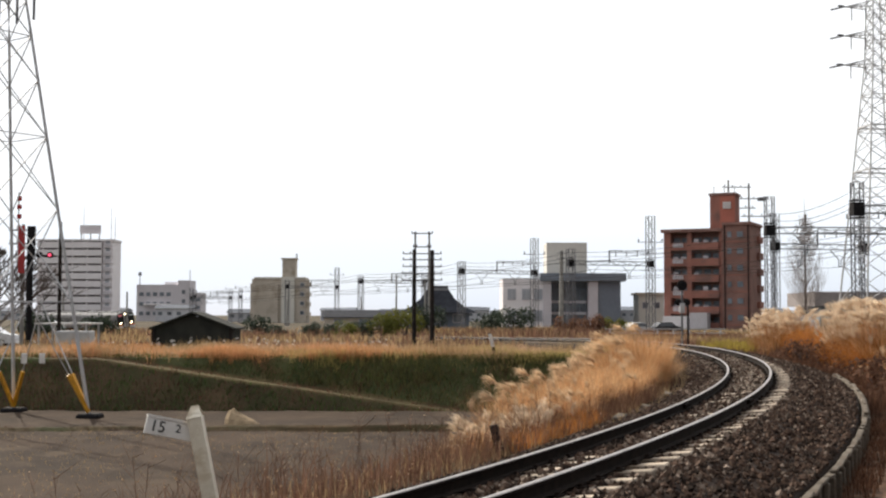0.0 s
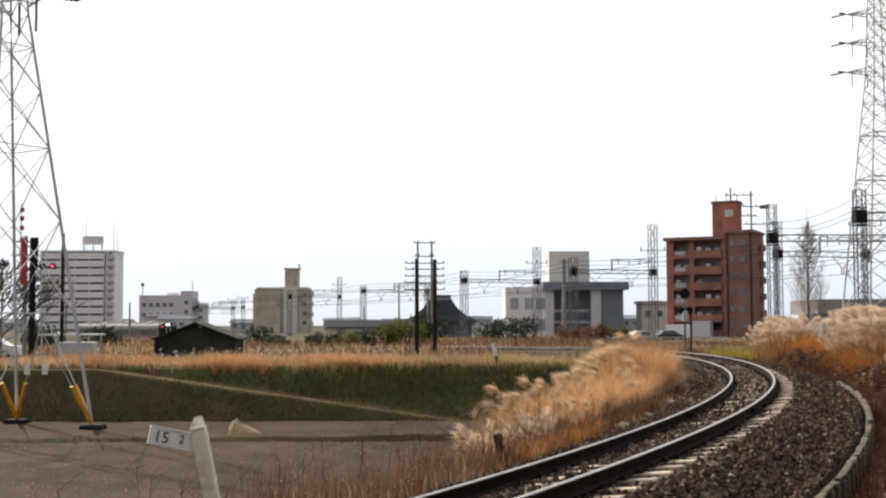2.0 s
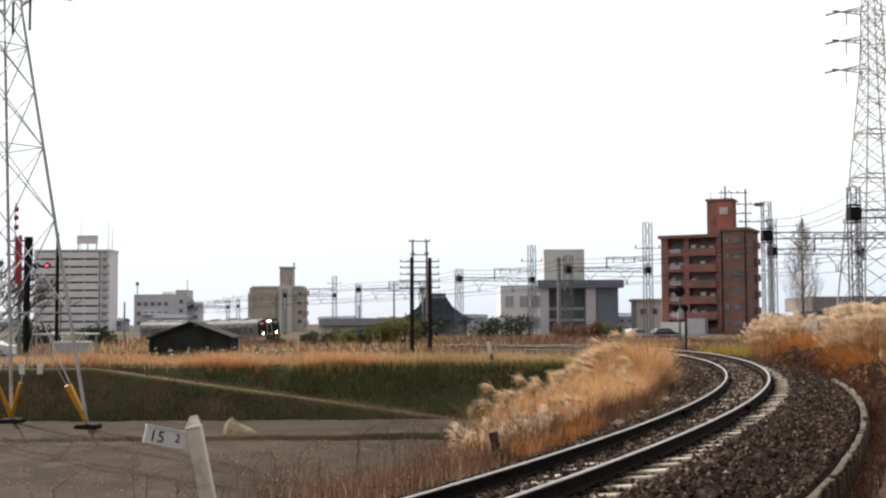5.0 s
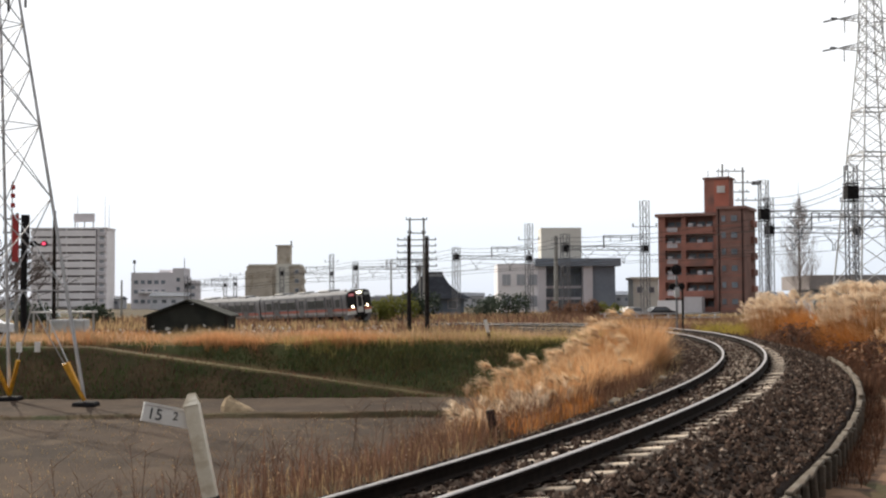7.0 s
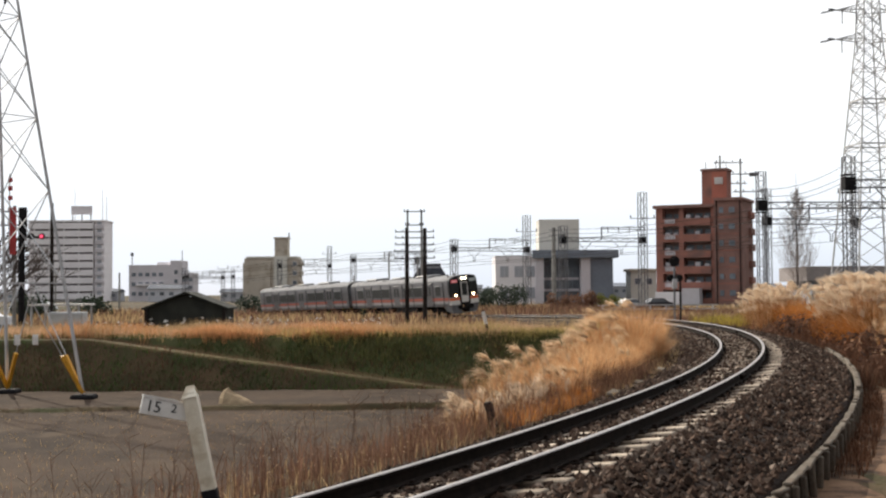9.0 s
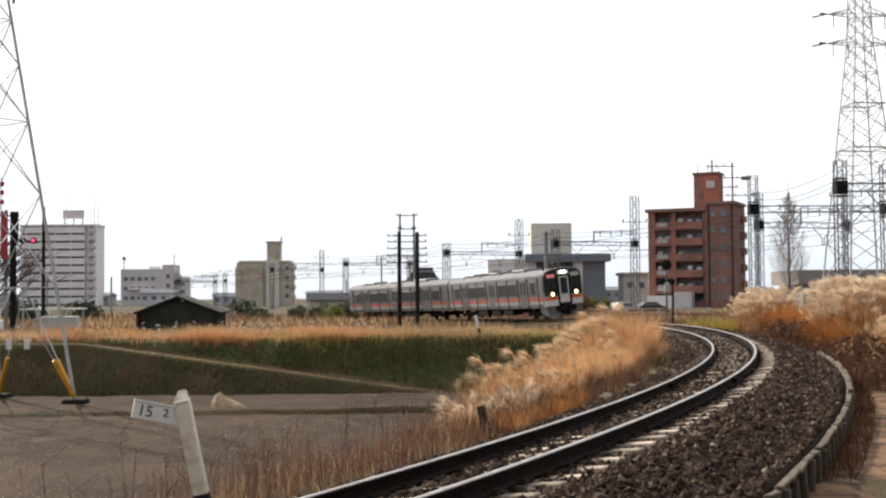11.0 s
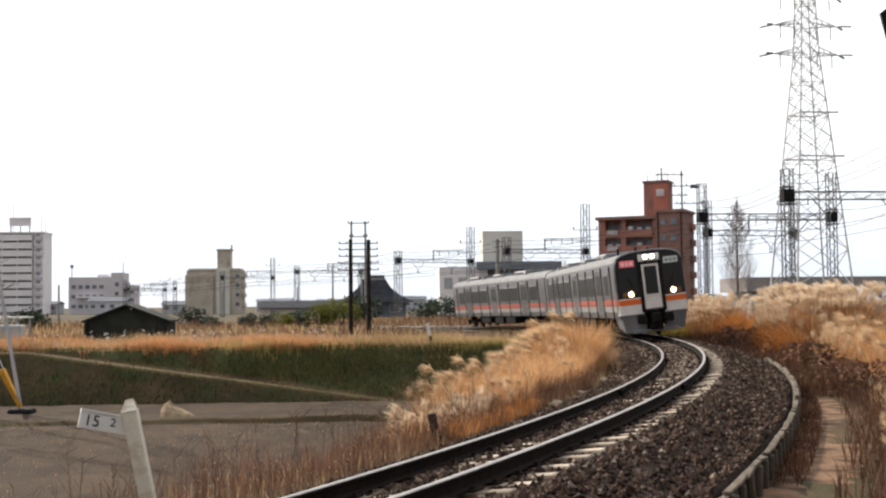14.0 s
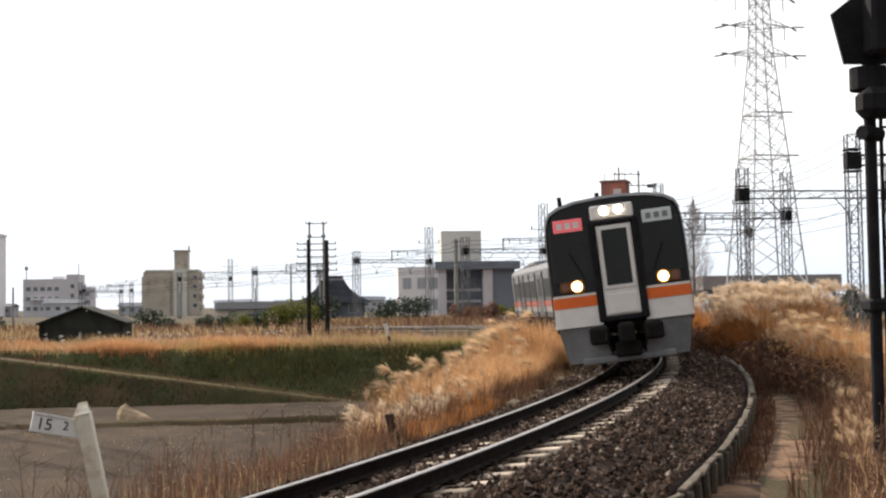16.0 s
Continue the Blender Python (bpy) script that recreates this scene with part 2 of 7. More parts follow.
RUST_SCRUB = material("dark_rust_scrub", (0.15, 0.075, 0.045), (0.075, 0.042, 0.03), 0.95, scale=1, fine=12, bump=0, island=0.45, through_light=0.2)
# far town: the distance haze is put into these pale bluish colours
HAZE_WALL = material("haze_tinted_wall", (0.55, 0.56, 0.6), (0.42, 0.43, 0.48), 0.9, scale=0.1, fine=1, bump=0.0, vary=0.2)
HAZE_ROOF = material("haze_tinted_roof", (0.2, 0.215, 0.25), (0.15, 0.165, 0.2), 0.9, scale=0.1, fine=1, bump=0.0, vary=0.25)
GRASS_PINK = material("pinkish_dry_grass", (0.58, 0.38, 0.25), (0.46, 0.29, 0.18), 0.9, scale=0.12, fine=2, bump=0, island=0.35, through_light=0.45)
GRASS_YELLOW = material("yellow_green_grass", (0.52, 0.4, 0.16), (0.34, 0.28, 0.1), 0.9, scale=0.25, fine=2, bump=0, island=0.35, through_light=0.4)
GRASS_FRESH = material("fresh_green_grass", (0.075, 0.12, 0.035), (0.05, 0.08, 0.025), 0.9, scale=0.2, fine=2, bump=0, island=0.4, through_light=0.3)
GRASS_STRAW = material("straw_dry_grass", (0.46, 0.33, 0.185), (0.31, 0.21, 0.11), 0.9, scale=0.2, fine=2, bump=0, island=0.3, through_light=0.4)
GRASS_GREEN = material("dull_green_grass", (0.15, 0.145, 0.055), (0.085, 0.092, 0.037), 0.9, scale=0.2, fine=2, bump=0, island=0.4, through_light=0.3)
LEAF_DARK = material("dark_evergreen_leaf", (0.035, 0.05, 0.028), (0.022, 0.034, 0.02), 0.75, scale=0.5, fine=6, bump=0, island=0.4, through_light=0.2)
LEAF_OLIVE = material("olive_hedge_leaf", (0.17, 0.165, 0.04), (0.11, 0.12, 0.03), 0.8, scale=0.5, fine=6, bump=0, island=0.35, through_light=0.3)
# lighter than BARK, with the haze over the poplar put into the colour
PALE_BARK = material("pale_poplar_bark", (0.38, 0.33, 0.31), (0.27, 0.235, 0.22), 0.9, scale=3, fine=20, bump=0.2, dist=0.01)
BARK = material("grey_bark", (0.16, 0.13, 0.12), (0.1, 0.085, 0.08), 0.9, scale=3, fine=20, bump=0.3, dist=0.01)
WHITE_WALL = material("white_rendered_wall", (0.86, 0.83, 0.85), (0.79, 0.76, 0.78), 0.85, scale=0.15, fine=1.5, bump=0.05, dist=0.01)
GREY_WALL = material("grey_rendered_wall", (0.64, 0.61, 0.645), (0.56, 0.535, 0.56), 0.85, scale=0.15, fine=1.5, bump=0.05, dist=0.01)
TAN_WALL = material("tan_rendered_wall", (0.56, 0.5, 0.43), (0.48, 0.43, 0.37), 0.85, scale=0.15, fine=1.5, bump=0.05, dist=0.01, stain=((0.37, 0.315, 0.25), 0.4))
BEIGE_WALL = material("cream_panel_wall", (0.7, 0.68, 0.63), (0.62, 0.6, 0.55), 0.8, scale=0.2, fine=2, bump=0.05, dist=0.01)
SLATE_WALL = material("slate_grey_cladding", (0.2, 0.235, 0.285), (0.16, 0.185, 0.23), 0.7, scale=0.2, fine=2, bump=0.05, dist=0.01)
BRICK_WALL = material("red_brown_brick_tile", (0.36, 0.165, 0.13), (0.27, 0.125, 0.1), 0.8, scale=0.4, fine=9, bump=0.2, dist=0.01, stain=((0.2, 0.12, 0.105), 0.35))
BROWN_ROOF = material("brown_grey_fascia", (0.33, 0.295, 0.29), (0.26, 0.235, 0.23), 0.8, scale=0.3, fine=3, bump=0.05, dist=0.01)
BAND_GREY = material("silver_lower_band", (0.36, 0.345, 0.34), (0.28, 0.27, 0.265), 0.45, 0.2, scale=1.5, fine=30, bump=0.04, dist=0.001)
BRICK_RED = material("clear_red_brick_tile", (0.46, 0.17, 0.125), (0.37, 0.14, 0.105), 0.8, scale=0.4, fine=9, bump=0.2, dist=0.01)
BRICK_DARK = material("dark_brick_tile", (0.29, 0.165, 0.14), (0.21, 0.125, 0.108), 0.8, scale=0.4, fine=9, bump=0.2, dist=0.01)
# both glass colours are lightened so that they carry the distance haze
WINDOW = material("building_glass", (0.19, 0.215, 0.25), (0.125, 0.14, 0.165), 0.15, scale=0.5, fine=3, bump=0.0, vary=0.3)
PALE_WINDOW = material("haze_paled_glass", (0.42, 0.44, 0.48), (0.34, 0.36, 0.4), 0.3, scale=0.5, fine=3, bump=0.0, vary=0.15)
# recess shade is put into this colour, lightened again for haze
RECESS = material("shaded_balcony_back", (0.3, 0.265, 0.285), (0.24, 0.215, 0.23), 0.85, scale=0.5, fine=3, bump=0.0)
TILE_ROOF = material("dark_tiled_roof", (0.05, 0.053, 0.064), (0.032, 0.034, 0.042), 0.88, scale=1, fine=8, bump=0.4, dist=0.03)
TIN = material("pale_sheet_roof", (0.5, 0.51, 0.53), (0.4, 0.41, 0.43), 0.45, 0.3, scale=0.6, fine=6, bump=0.1, dist=0.01)
SHED_WALL = material("dark_shed_boards", (0.045, 0.046, 0.04), (0.03, 0.031, 0.028), 0.85, scale=1, fine=14, bump=0.3, dist=0.01)
RED_SIGN = material("red_banner", (0.42, 0.04, 0.045), (0.32, 0.035, 0.035), 0.7)
RED_LIGHT = material("red_warning_light", (0.7, 0.05, 0.08), (0.7, 0.05, 0.08), 0.4, emit=(1.0, 0.1, 0.2), glow=1.2)
CAR_WHITE = material("white_car_paint", (0.72, 0.72, 0.74), (0.66, 0.66, 0.68), 0.25, 0.1, scale=1, fine=10, bump=0)
CAR_DARK = material("dark_car_paint", (0.05, 0.05, 0.06), (0.035, 0.035, 0.045), 0.25, 0.2, scale=1, fine=10, bump=0)
STRAW_SHEET = material("weathered_straw", (0.38, 0.29, 0.19), (0.24, 0.18, 0.115), 0.95, scale=5, fine=40, bump=1.0, dist=0.03)


# ---- building helpers ----
class Build:
    """Collects vertices and faces; obj() links them as one mesh object."""

    def __init__(self):
        self.v, self.f = [], []

    def poly(self, pts, faces):
        k = len(self.v)
        self.v.extend([tuple(p) for p in pts])
        self.f.extend([tuple(i + k for i in q) for q in faces])
        return self

    def box(self, c, s, turn=0.0, chamfer=0.0):
        hx, hy, hz = s[0] / 2, s[1] / 2, s[2] / 2
        ca, sa = math.cos(radians(turn)), math.sin(radians(turn))
        e = min(chamfer, hx * 0.9, hy * 0.9, hz * 0.9)

        def put(x, y, z):
            return (c[0] + ca * x - sa * y, c[1] + sa * x + ca * y, c[2] + z)
        if e <= 0:
            pts = [put(x, y, z) for z in (-hz, hz) for x, y in ((-hx, -hy), (hx, -hy), (hx, hy), (-hx, hy))]
            return self.poly(pts, [(3, 2, 1, 0), (4, 5, 6, 7), (0, 1, 5, 4), (1, 2, 6, 5), (2, 3, 7, 6), (3, 0, 4, 7)])
        ring = [(-hx + e, -hy), (hx - e, -hy), (hx, -hy + e), (hx, hy - e), (hx - e, hy), (-hx + e, hy), (-hx, hy - e), (-hx, -hy + e)]
        inner = [(max(-hx + e, min(hx - e, x)), max(-hy + e, min(hy - e, y))) for x, y in ring]
        pts = [put(x, y, -hz) for x, y in inner] + [put(x, y, -hz + e) for x, y in ring] + [put(x, y, hz - e) for x, y in ring] + [put(x, y, hz) for x, y in inner]
        faces = [tuple(reversed(range(8))), tuple(range(24, 32))]
        for k in range(3):
            faces += [(k * 8 + i, k * 8 + (i + 1) % 8, k * 8 + 8 + (i + 1) % 8, k * 8 + 8 + i) for i in range(8)]
        return self.poly(pts, faces)

    def strut(self, a, b, w, n=4, w2=None):
        a, b = Vector(a), Vector(b)
        d = (b - a).normalized()
        u = d.orthogonal().normalized() if abs(d.z) > 0.99 else d.cross(Vector((0, 0, 1))).normalized()
        v = d.cross(u)
        w2 = w if w2 is None else w2
        pts = []
        for p, r in ((a, w), (b, w2)):
            for i in range(n):
                t = 2 * math.pi * (i + 0.5) / n
                pts.append(p + (u * math.cos(t) + v * math.sin(t)) * r * (0.7071 if n == 4 else 0.5))
        faces = [(i, (i + 1) % n, n + (i + 1) % n, n + i) for i in range(n)]
        return self.poly(pts, faces + [tuple(reversed(range(n))), tuple(range(n, 2 * n))])

    def pipe(self, pts, w, n=6):
        pts = [Vector(p) for p in pts]
        rings = []
        for i, p in enumerate(pts):
            d = (pts[min(i + 1, len(pts) - 1)] - pts[max(i - 1, 0)]).normalized()
            u = d.orthogonal().normalized() if abs(d.z) > 0.99 else d.cross(Vector((0, 0, 1))).normalized()
            v = d.cross(u)
            r = (w[i] if isinstance(w, list) else w) / 2
            rings.append([p + (u * math.cos(2 * math.pi * k / n) + v * math.sin(2 * math.pi * k / n)) * r for k in range(n)])
        return self.sweep(rings, True)

    def sweep(self, rings, closed=False):
        k, m = len(self.v), len(rings[0])
        for r in rings:
            self.v.extend([tuple(p) for p in r])
        for j in range(len(rings) - 1):
            for i in range(m if closed else m - 1):
                a, b = k + j * m + i, k + j * m + (i + 1) % m
                self.f.append((a, b, b + m, a + m))
        if closed:
            self.f.append(tuple(reversed(range(k, k + m))))
            self.f.append(tuple(range(k + (len(rings) - 1) * m, k + len(rings) * m)))
        return self

    def mesh(self, name, mat, smooth=False):
        me = bpy.data.meshes.new(name)
        me.from_pydata(self.v, [], self.f)
        me.materials.append(mat)
        if smooth:
            me.shade_smooth()
        me.update()
        return me

    def obj(self, name, mat, parent=None, label="", smooth=False):
        ob = new(name, self.mesh(name, mat, smooth))
        if parent:
            ob.parent = parent
        if label:
            ob["label"] = label
        return ob


def thing(name, label, category, group="", at=None, kind=""):
    e = new(name)
    if at is not None:
        e.matrix_world = at
    return tagged(e, label, category, group, kind)


# ---- the railway's line: distance along it from beside the camera ----
STEP = 0.5
S0, S1 = -60.0, 300.0
LINE_S = np.arange(S0, S1, STEP)


def _line():
    u = np.clip(LINE_S / 100, 0, 1.375)
    k = np.where(LINE_S < 137.5, -0.00784 - 0.00145 * u + 0.00192 * u * u, 0.0)
    i0 = int(round(-S0 / STEP))
    h = np.concatenate([[0], np.cumsum(k[:-1] * STEP)])
    h += 0.49857 - h[i0]
    x = np.concatenate([[0], np.cumsum(np.sin(h[:-1]) * STEP)])
    y = np.concatenate([[0], np.cumsum(np.cos(h[:-1]) * STEP)])
    x += -3.82143 - x[i0]
    y += 3.0 - y[i0]
    z = -0.00437 * np.clip(LINE_S - 54.6, 0, 30.4) - 0.0145 * np.clip(LINE_S - 85, 0, 80) - 0.01 * np.clip(LINE_S - 140, 0, 45)
    return x, y, z, h


LX, LY, LZ, LH = _line()
GAUGE, CANT = 1.12, 0.108


def on_line(s, o=0.0, z=0.0, canted=True):
    """The place at distance s, o metres to the outside of the bend, z above the rails."""
    x, y, zz, h = (float(np.interp(s, LINE_S, a)) for a in (LX, LY, LZ, LH))
    lift = CANT * (o + GAUGE / 2) / GAUGE if canted else 0.0
    return Vector((x + o * math.cos(h), y - o * math.sin(h), zz + lift + z))


def line_heading(s):
    return float(np.interp(s, LINE_S, LH))


def line_offset(px, py):
    """Signed distance from the line (outside positive) and the distance along it, for arrays."""
    px, py = np.asarray(px, float), np.asarray(py, float)
    best, bs, bo = np.full(px.shape, 1e9), np.zeros(px.shape), np.zeros(px.shape)
    for i in range(0, len(LINE_S), 2):
        d = np.hypot(px - LX[i], py - LY[i])
        o = math.cos(LH[i]) * (px - LX[i]) - math.sin(LH[i]) * (py - LY[i])
        hit = d < best
        best, bs, bo = np.where(hit, d, best), np.where(hit, LINE_S[i], bs), np.where(hit, o, bo)
    return np.where(bo >= 0, 1, -1) * np.where(best < 40, np.abs(bo) * 0.5 + best * 0.5, best), bs


FIELD_Z, LAND_Z = -2.2, -0.75
TOE_Y, CREST_Y, CREST_Z = 47.6, 51.6, -0.22


def ramp_z(x):
    return np.clip(CREST_Z - (x + 14.2) / 15.0 * 1.98, FIELD_Z, CREST_Z)


def ground_z(px, py):
    """Height of the ground sheet and what covers it: 0 land, 1 soil, 2 turf, 3 ramp, 4 path, 5 dead turf."""
    px, py = np.asarray(px, float), np.asarray(py, float)
    o, s = line_offset(px, py)
    z = np.full(px.shape, LAND_Z)
    kind = np.zeros(px.shape, int)
    wob = 0.35 * np.sin(px * 0.31) + 0.2 * np.sin(px * 0.83 + 1)
    left = o < 0
    inf = left & (py < TOE_Y)
    z = np.where(inf, FIELD_Z + 0.012 * np.sin(px * 1.3) * np.sin(py * 0.9) + np.where(py < 39.5, 0.03, 0.008) * np.sin((px + 0.45 * py) * 4.2), z)
    kind = np.where(inf, 1, kind)
    # low dyke across the field, and the strip behind it
    dyke = np.exp(-((py - 40.3 - 0.01 * px) / 0.1) ** 2) * 0.12
    z = np.where(inf, z + dyke + np.where(py > 40.3, 0.09, 0), z)
    kind = np.where(inf & (np.abs(py - 40.3 - 0.01 * px) < 0.14), 5, kind)
    # grass bank with the ramp that runs down its face
    rz = ramp_z(px)
    y0 = TOE_Y + (rz - FIELD_Z) * 1.0
    face = left & (py >= TOE_Y) & (py < CREST_Y + 14)
    up = np.where(py < y0, FIELD_Z + (py - TOE_Y) * 1.0, np.where(py < y0 + 1.1, rz, np.minimum(rz + (py - y0 - 1.1) * 1.05, CREST_Z + 0.05 * wob)))
    up = np.where(py > CREST_Y + 5, np.maximum(LAND_Z, CREST_Z - (py - CREST_Y - 5) * 0.08), up)
    z = np.where(face, up, z)
    kind = np.where(face & (py < CREST_Y + 10), 2, kind)
    kind = np.where(face & (py < y0 - 0.1), 5, kind)
    kind = np.where(face & (py >= y0 - 0.1) & (py < y0 + 1.2) & (rz > FIELD_Z + 0.05) & (px > -16), 3, kind)
    # the railway's own bank
    lz = np.interp(s, LINE_S, LZ)
    inner = left & (o > -9)
    slope = lz - 0.6 - np.clip(-o - 3.0, 0, 9) / 1.45
    z = np.where(inner & (slope > z), slope, z)
    kind = np.where(inner & (o > -5.6) & (kind == 1), 5, kind)
    z = np.where(inner & (o > -3.0), lz - 0.6, z)
    right = (o >= 0) & (o < 60)
    near = np.where(o < 4.6, -0.52, np.where(o < 9, -0.52 - (o - 4.6) * 0.05, LAND_Z))
    z = np.where(right & (s < 90), near + lz, z)
    kind = np.where(right & (o < 9), 5, kind)
    kind = np.where((o > 2.3) & (o < 3.35 + 0.3 * np.sin(s * 0.9) + 0.15 * np.sin(s * 2.3)) & (s < 26), 4, kind)
    dip = (np.abs(o) < 16) & (s > 85)                # the far land falls with the line
    z = np.where(dip, np.minimum(z, lz - 0.6 + np.clip(np.abs(o) - 3, 0, None) * 0.09), z)
    z = np.where(np.abs(o) < 2.2, np.minimum(z, lz - 0.6), z)
    return z, kind


def build_ground():
    xs = np.concatenate([[-4000, -2000, -1000, -500, -250, -140, -90, -70], np.arange(-60, -32, 2.0), np.arange(-32, 0, 0.2), np.arange(0, 14, 0.22), np.arange(14, 26, 0.5), np.arange(26, 60, 2.0), [70, 90, 140, 250, 500, 1000, 2000, 4000]])
    ys = np.concatenate([[-800, -400, -200, -100, -60, -30], np.arange(-20, -4, 2.0), np.arange(-4, 4, 0.4), np.arange(4, 28, 0.24), np.arange(28, 39.6, 0.4), np.arange(39.6, 41.2, 0.1), np.arange(41.2, 46.4, 0.4), np.arange(46.4, 52.6, 0.06), np.arange(53, 66, 0.5), np.arange(66, 172, 2.0), [180, 200, 220, 280, 360, 500, 800, 1500, 2500, 4500]])
    gx, gy = np.meshgrid(xs, ys)
    z, _ = ground_z(gx, gy)
    nx, ny = len(xs), len(ys)
    verts = np.stack([gx, gy, z], -1).reshape(-1, 3).tolist()
    faces = [(j * nx + i, j * nx + i + 1, (j + 1) * nx + i + 1, (j + 1) * nx + i) for j in range(ny - 1) for i in range(nx - 1)]
    cx, cy = np.meshgrid((xs[1:] + xs[:-1]) / 2, (ys[1:] + ys[:-1]) / 2)
    _, kind = ground_z(cx, cy)
    me = bpy.data.meshes.new("ground")
    me.from_pydata(verts, [], faces)
    for m in (LAND, SOIL, TURF, RAMP, PATH, BROWN_TURF):
        me.materials.append(m)
    me.polygons.foreach_set("material_index", kind.reshape(-1).astype(np.int32))
    me.shade_smooth()
    me.update()
    return tagged(new("ground", me), "flat farmland with bare field, grassy bank and dirt path", "ground", kind="structure")


ground = build_ground()


def height(x, y):
    return float(ground_z(np.array([x]), np.array([y]))[0][0])


# ---- the track ----
track = thing("railway_track", "single canted railway track on dark rusty ballast", "railway track", kind="structure")


def build_track():
    bed = Build()
    rings = []
    for s in np.arange(-20, 240, 1.0):
        prof = [(-2.55, -0.62, False), (-1.75, -0.42, False), (-1.3, -0.2, True), (-0.56, -0.19, True), (0.56, -0.2, True), (0.75, -0.225, True), (1.02, -0.225, True), (1.4, -0.2, True), (2.0, -0.21, False), (2.42, -0.22, False), (2.44, -0.6, False)]
        rings.append([on_line(s, o, z + 0.03 * noise.noise(Vector((s * 0.6, o * 1.5, 0))), c) for o, z, c in prof])
    bed.sweep(rings)
    bed.obj("ballast_bed", BALLAST, track, "dark rusty ballast bed", True)
    ss = np.concatenate([np.arange(-12, 70, 0.5), np.arange(70, 260, 2.0)])
    for side in (-1, 1):
        o = side * GAUGE / 2
        top, low = Build(), Build()
        tr, lr = [], []
        for s in ss:
            tr.append([on_line(s, o + dx, dz) for dx, dz in ((-0.032, -0.012), (-0.026, -0.001), (0, 0.0), (0.026, -0.001), (0.032, -0.012))])
            lr.append([on_line(s, o + dx, dz) for dx, dz in ((0.032, -0.012), (0.032, -0.038), (0.009, -0.05), (0.009, -0.13), (0.062, -0.15), (0.062, -0.16), (-0.062, -0.16), (-0.062, -0.15), (-0.009, -0.13), (-0.009, -0.05), (-0.032, -0.038), (-0.032, -0.012))])
        top.sweep(tr)
        low.sweep(lr)
        rail = low.obj("rail", RAIL_SIDE, track, "rusted steel rail")
        top.obj("rail_head", RAIL_TOP, rail, "polished running surface")
        for s in (21.3, 46.3):
            f = Build()
            for e in (-1, 1):
                f.strut(on_line(s - 0.28, o + e * 0.035, -0.085), on_line(s + 0.28, o + e * 0.035, -0.085), 0.07)
                for q in (-0.2, -0.07, 0.07, 0.2):
                    f.strut(on_line(s + q, o + e * 0.05, -0.085), on_line(s + q, o + e * 0.085, -0.085), 0.04, 6)
            f.obj("fishplate", RAIL_SIDE, rail, "bolted joint bar")
    sl = Build().box((0, 0, 0), (2.05, 0.2, 0.14), chamfer=0.012).mesh("sleeper", SLEEPER)
    plate = Build()
    for e in (-1, 1):
        plate.box((e * 0.56, 0, 0.082), (0.3, 0.16, 0.02))
        for q in (-0.1, 0.1):
            plate.box((e * 0.56 + q, 0, 0.1), (0.05, 0.07, 0.04), chamfer=0.008)
    pm = plate.mesh("base_plate", RAIL_SIDE)
    rng = random.Random(4)
    lean = math.atan2(CANT, GAUGE)
    for k in range(290):
        s = -4 + 0.61 * k
        ob = new("sleeper", sl)
        p = on_line(s, rng.uniform(-0.02, 0.02), -0.25 + rng.uniform(-0.02, 0.014))
        ob.matrix_world = Matrix.Translation(p) @ Matrix.Rotation(-line_heading(s) + rng.uniform(-0.012, 0.012), 4, "Z") @ Matrix.Rotation(-lean, 4, "Y")
        ob.parent = track
        if k < 90:
            pl = new("base_plate", pm)
            pl.parent = ob


build_track()


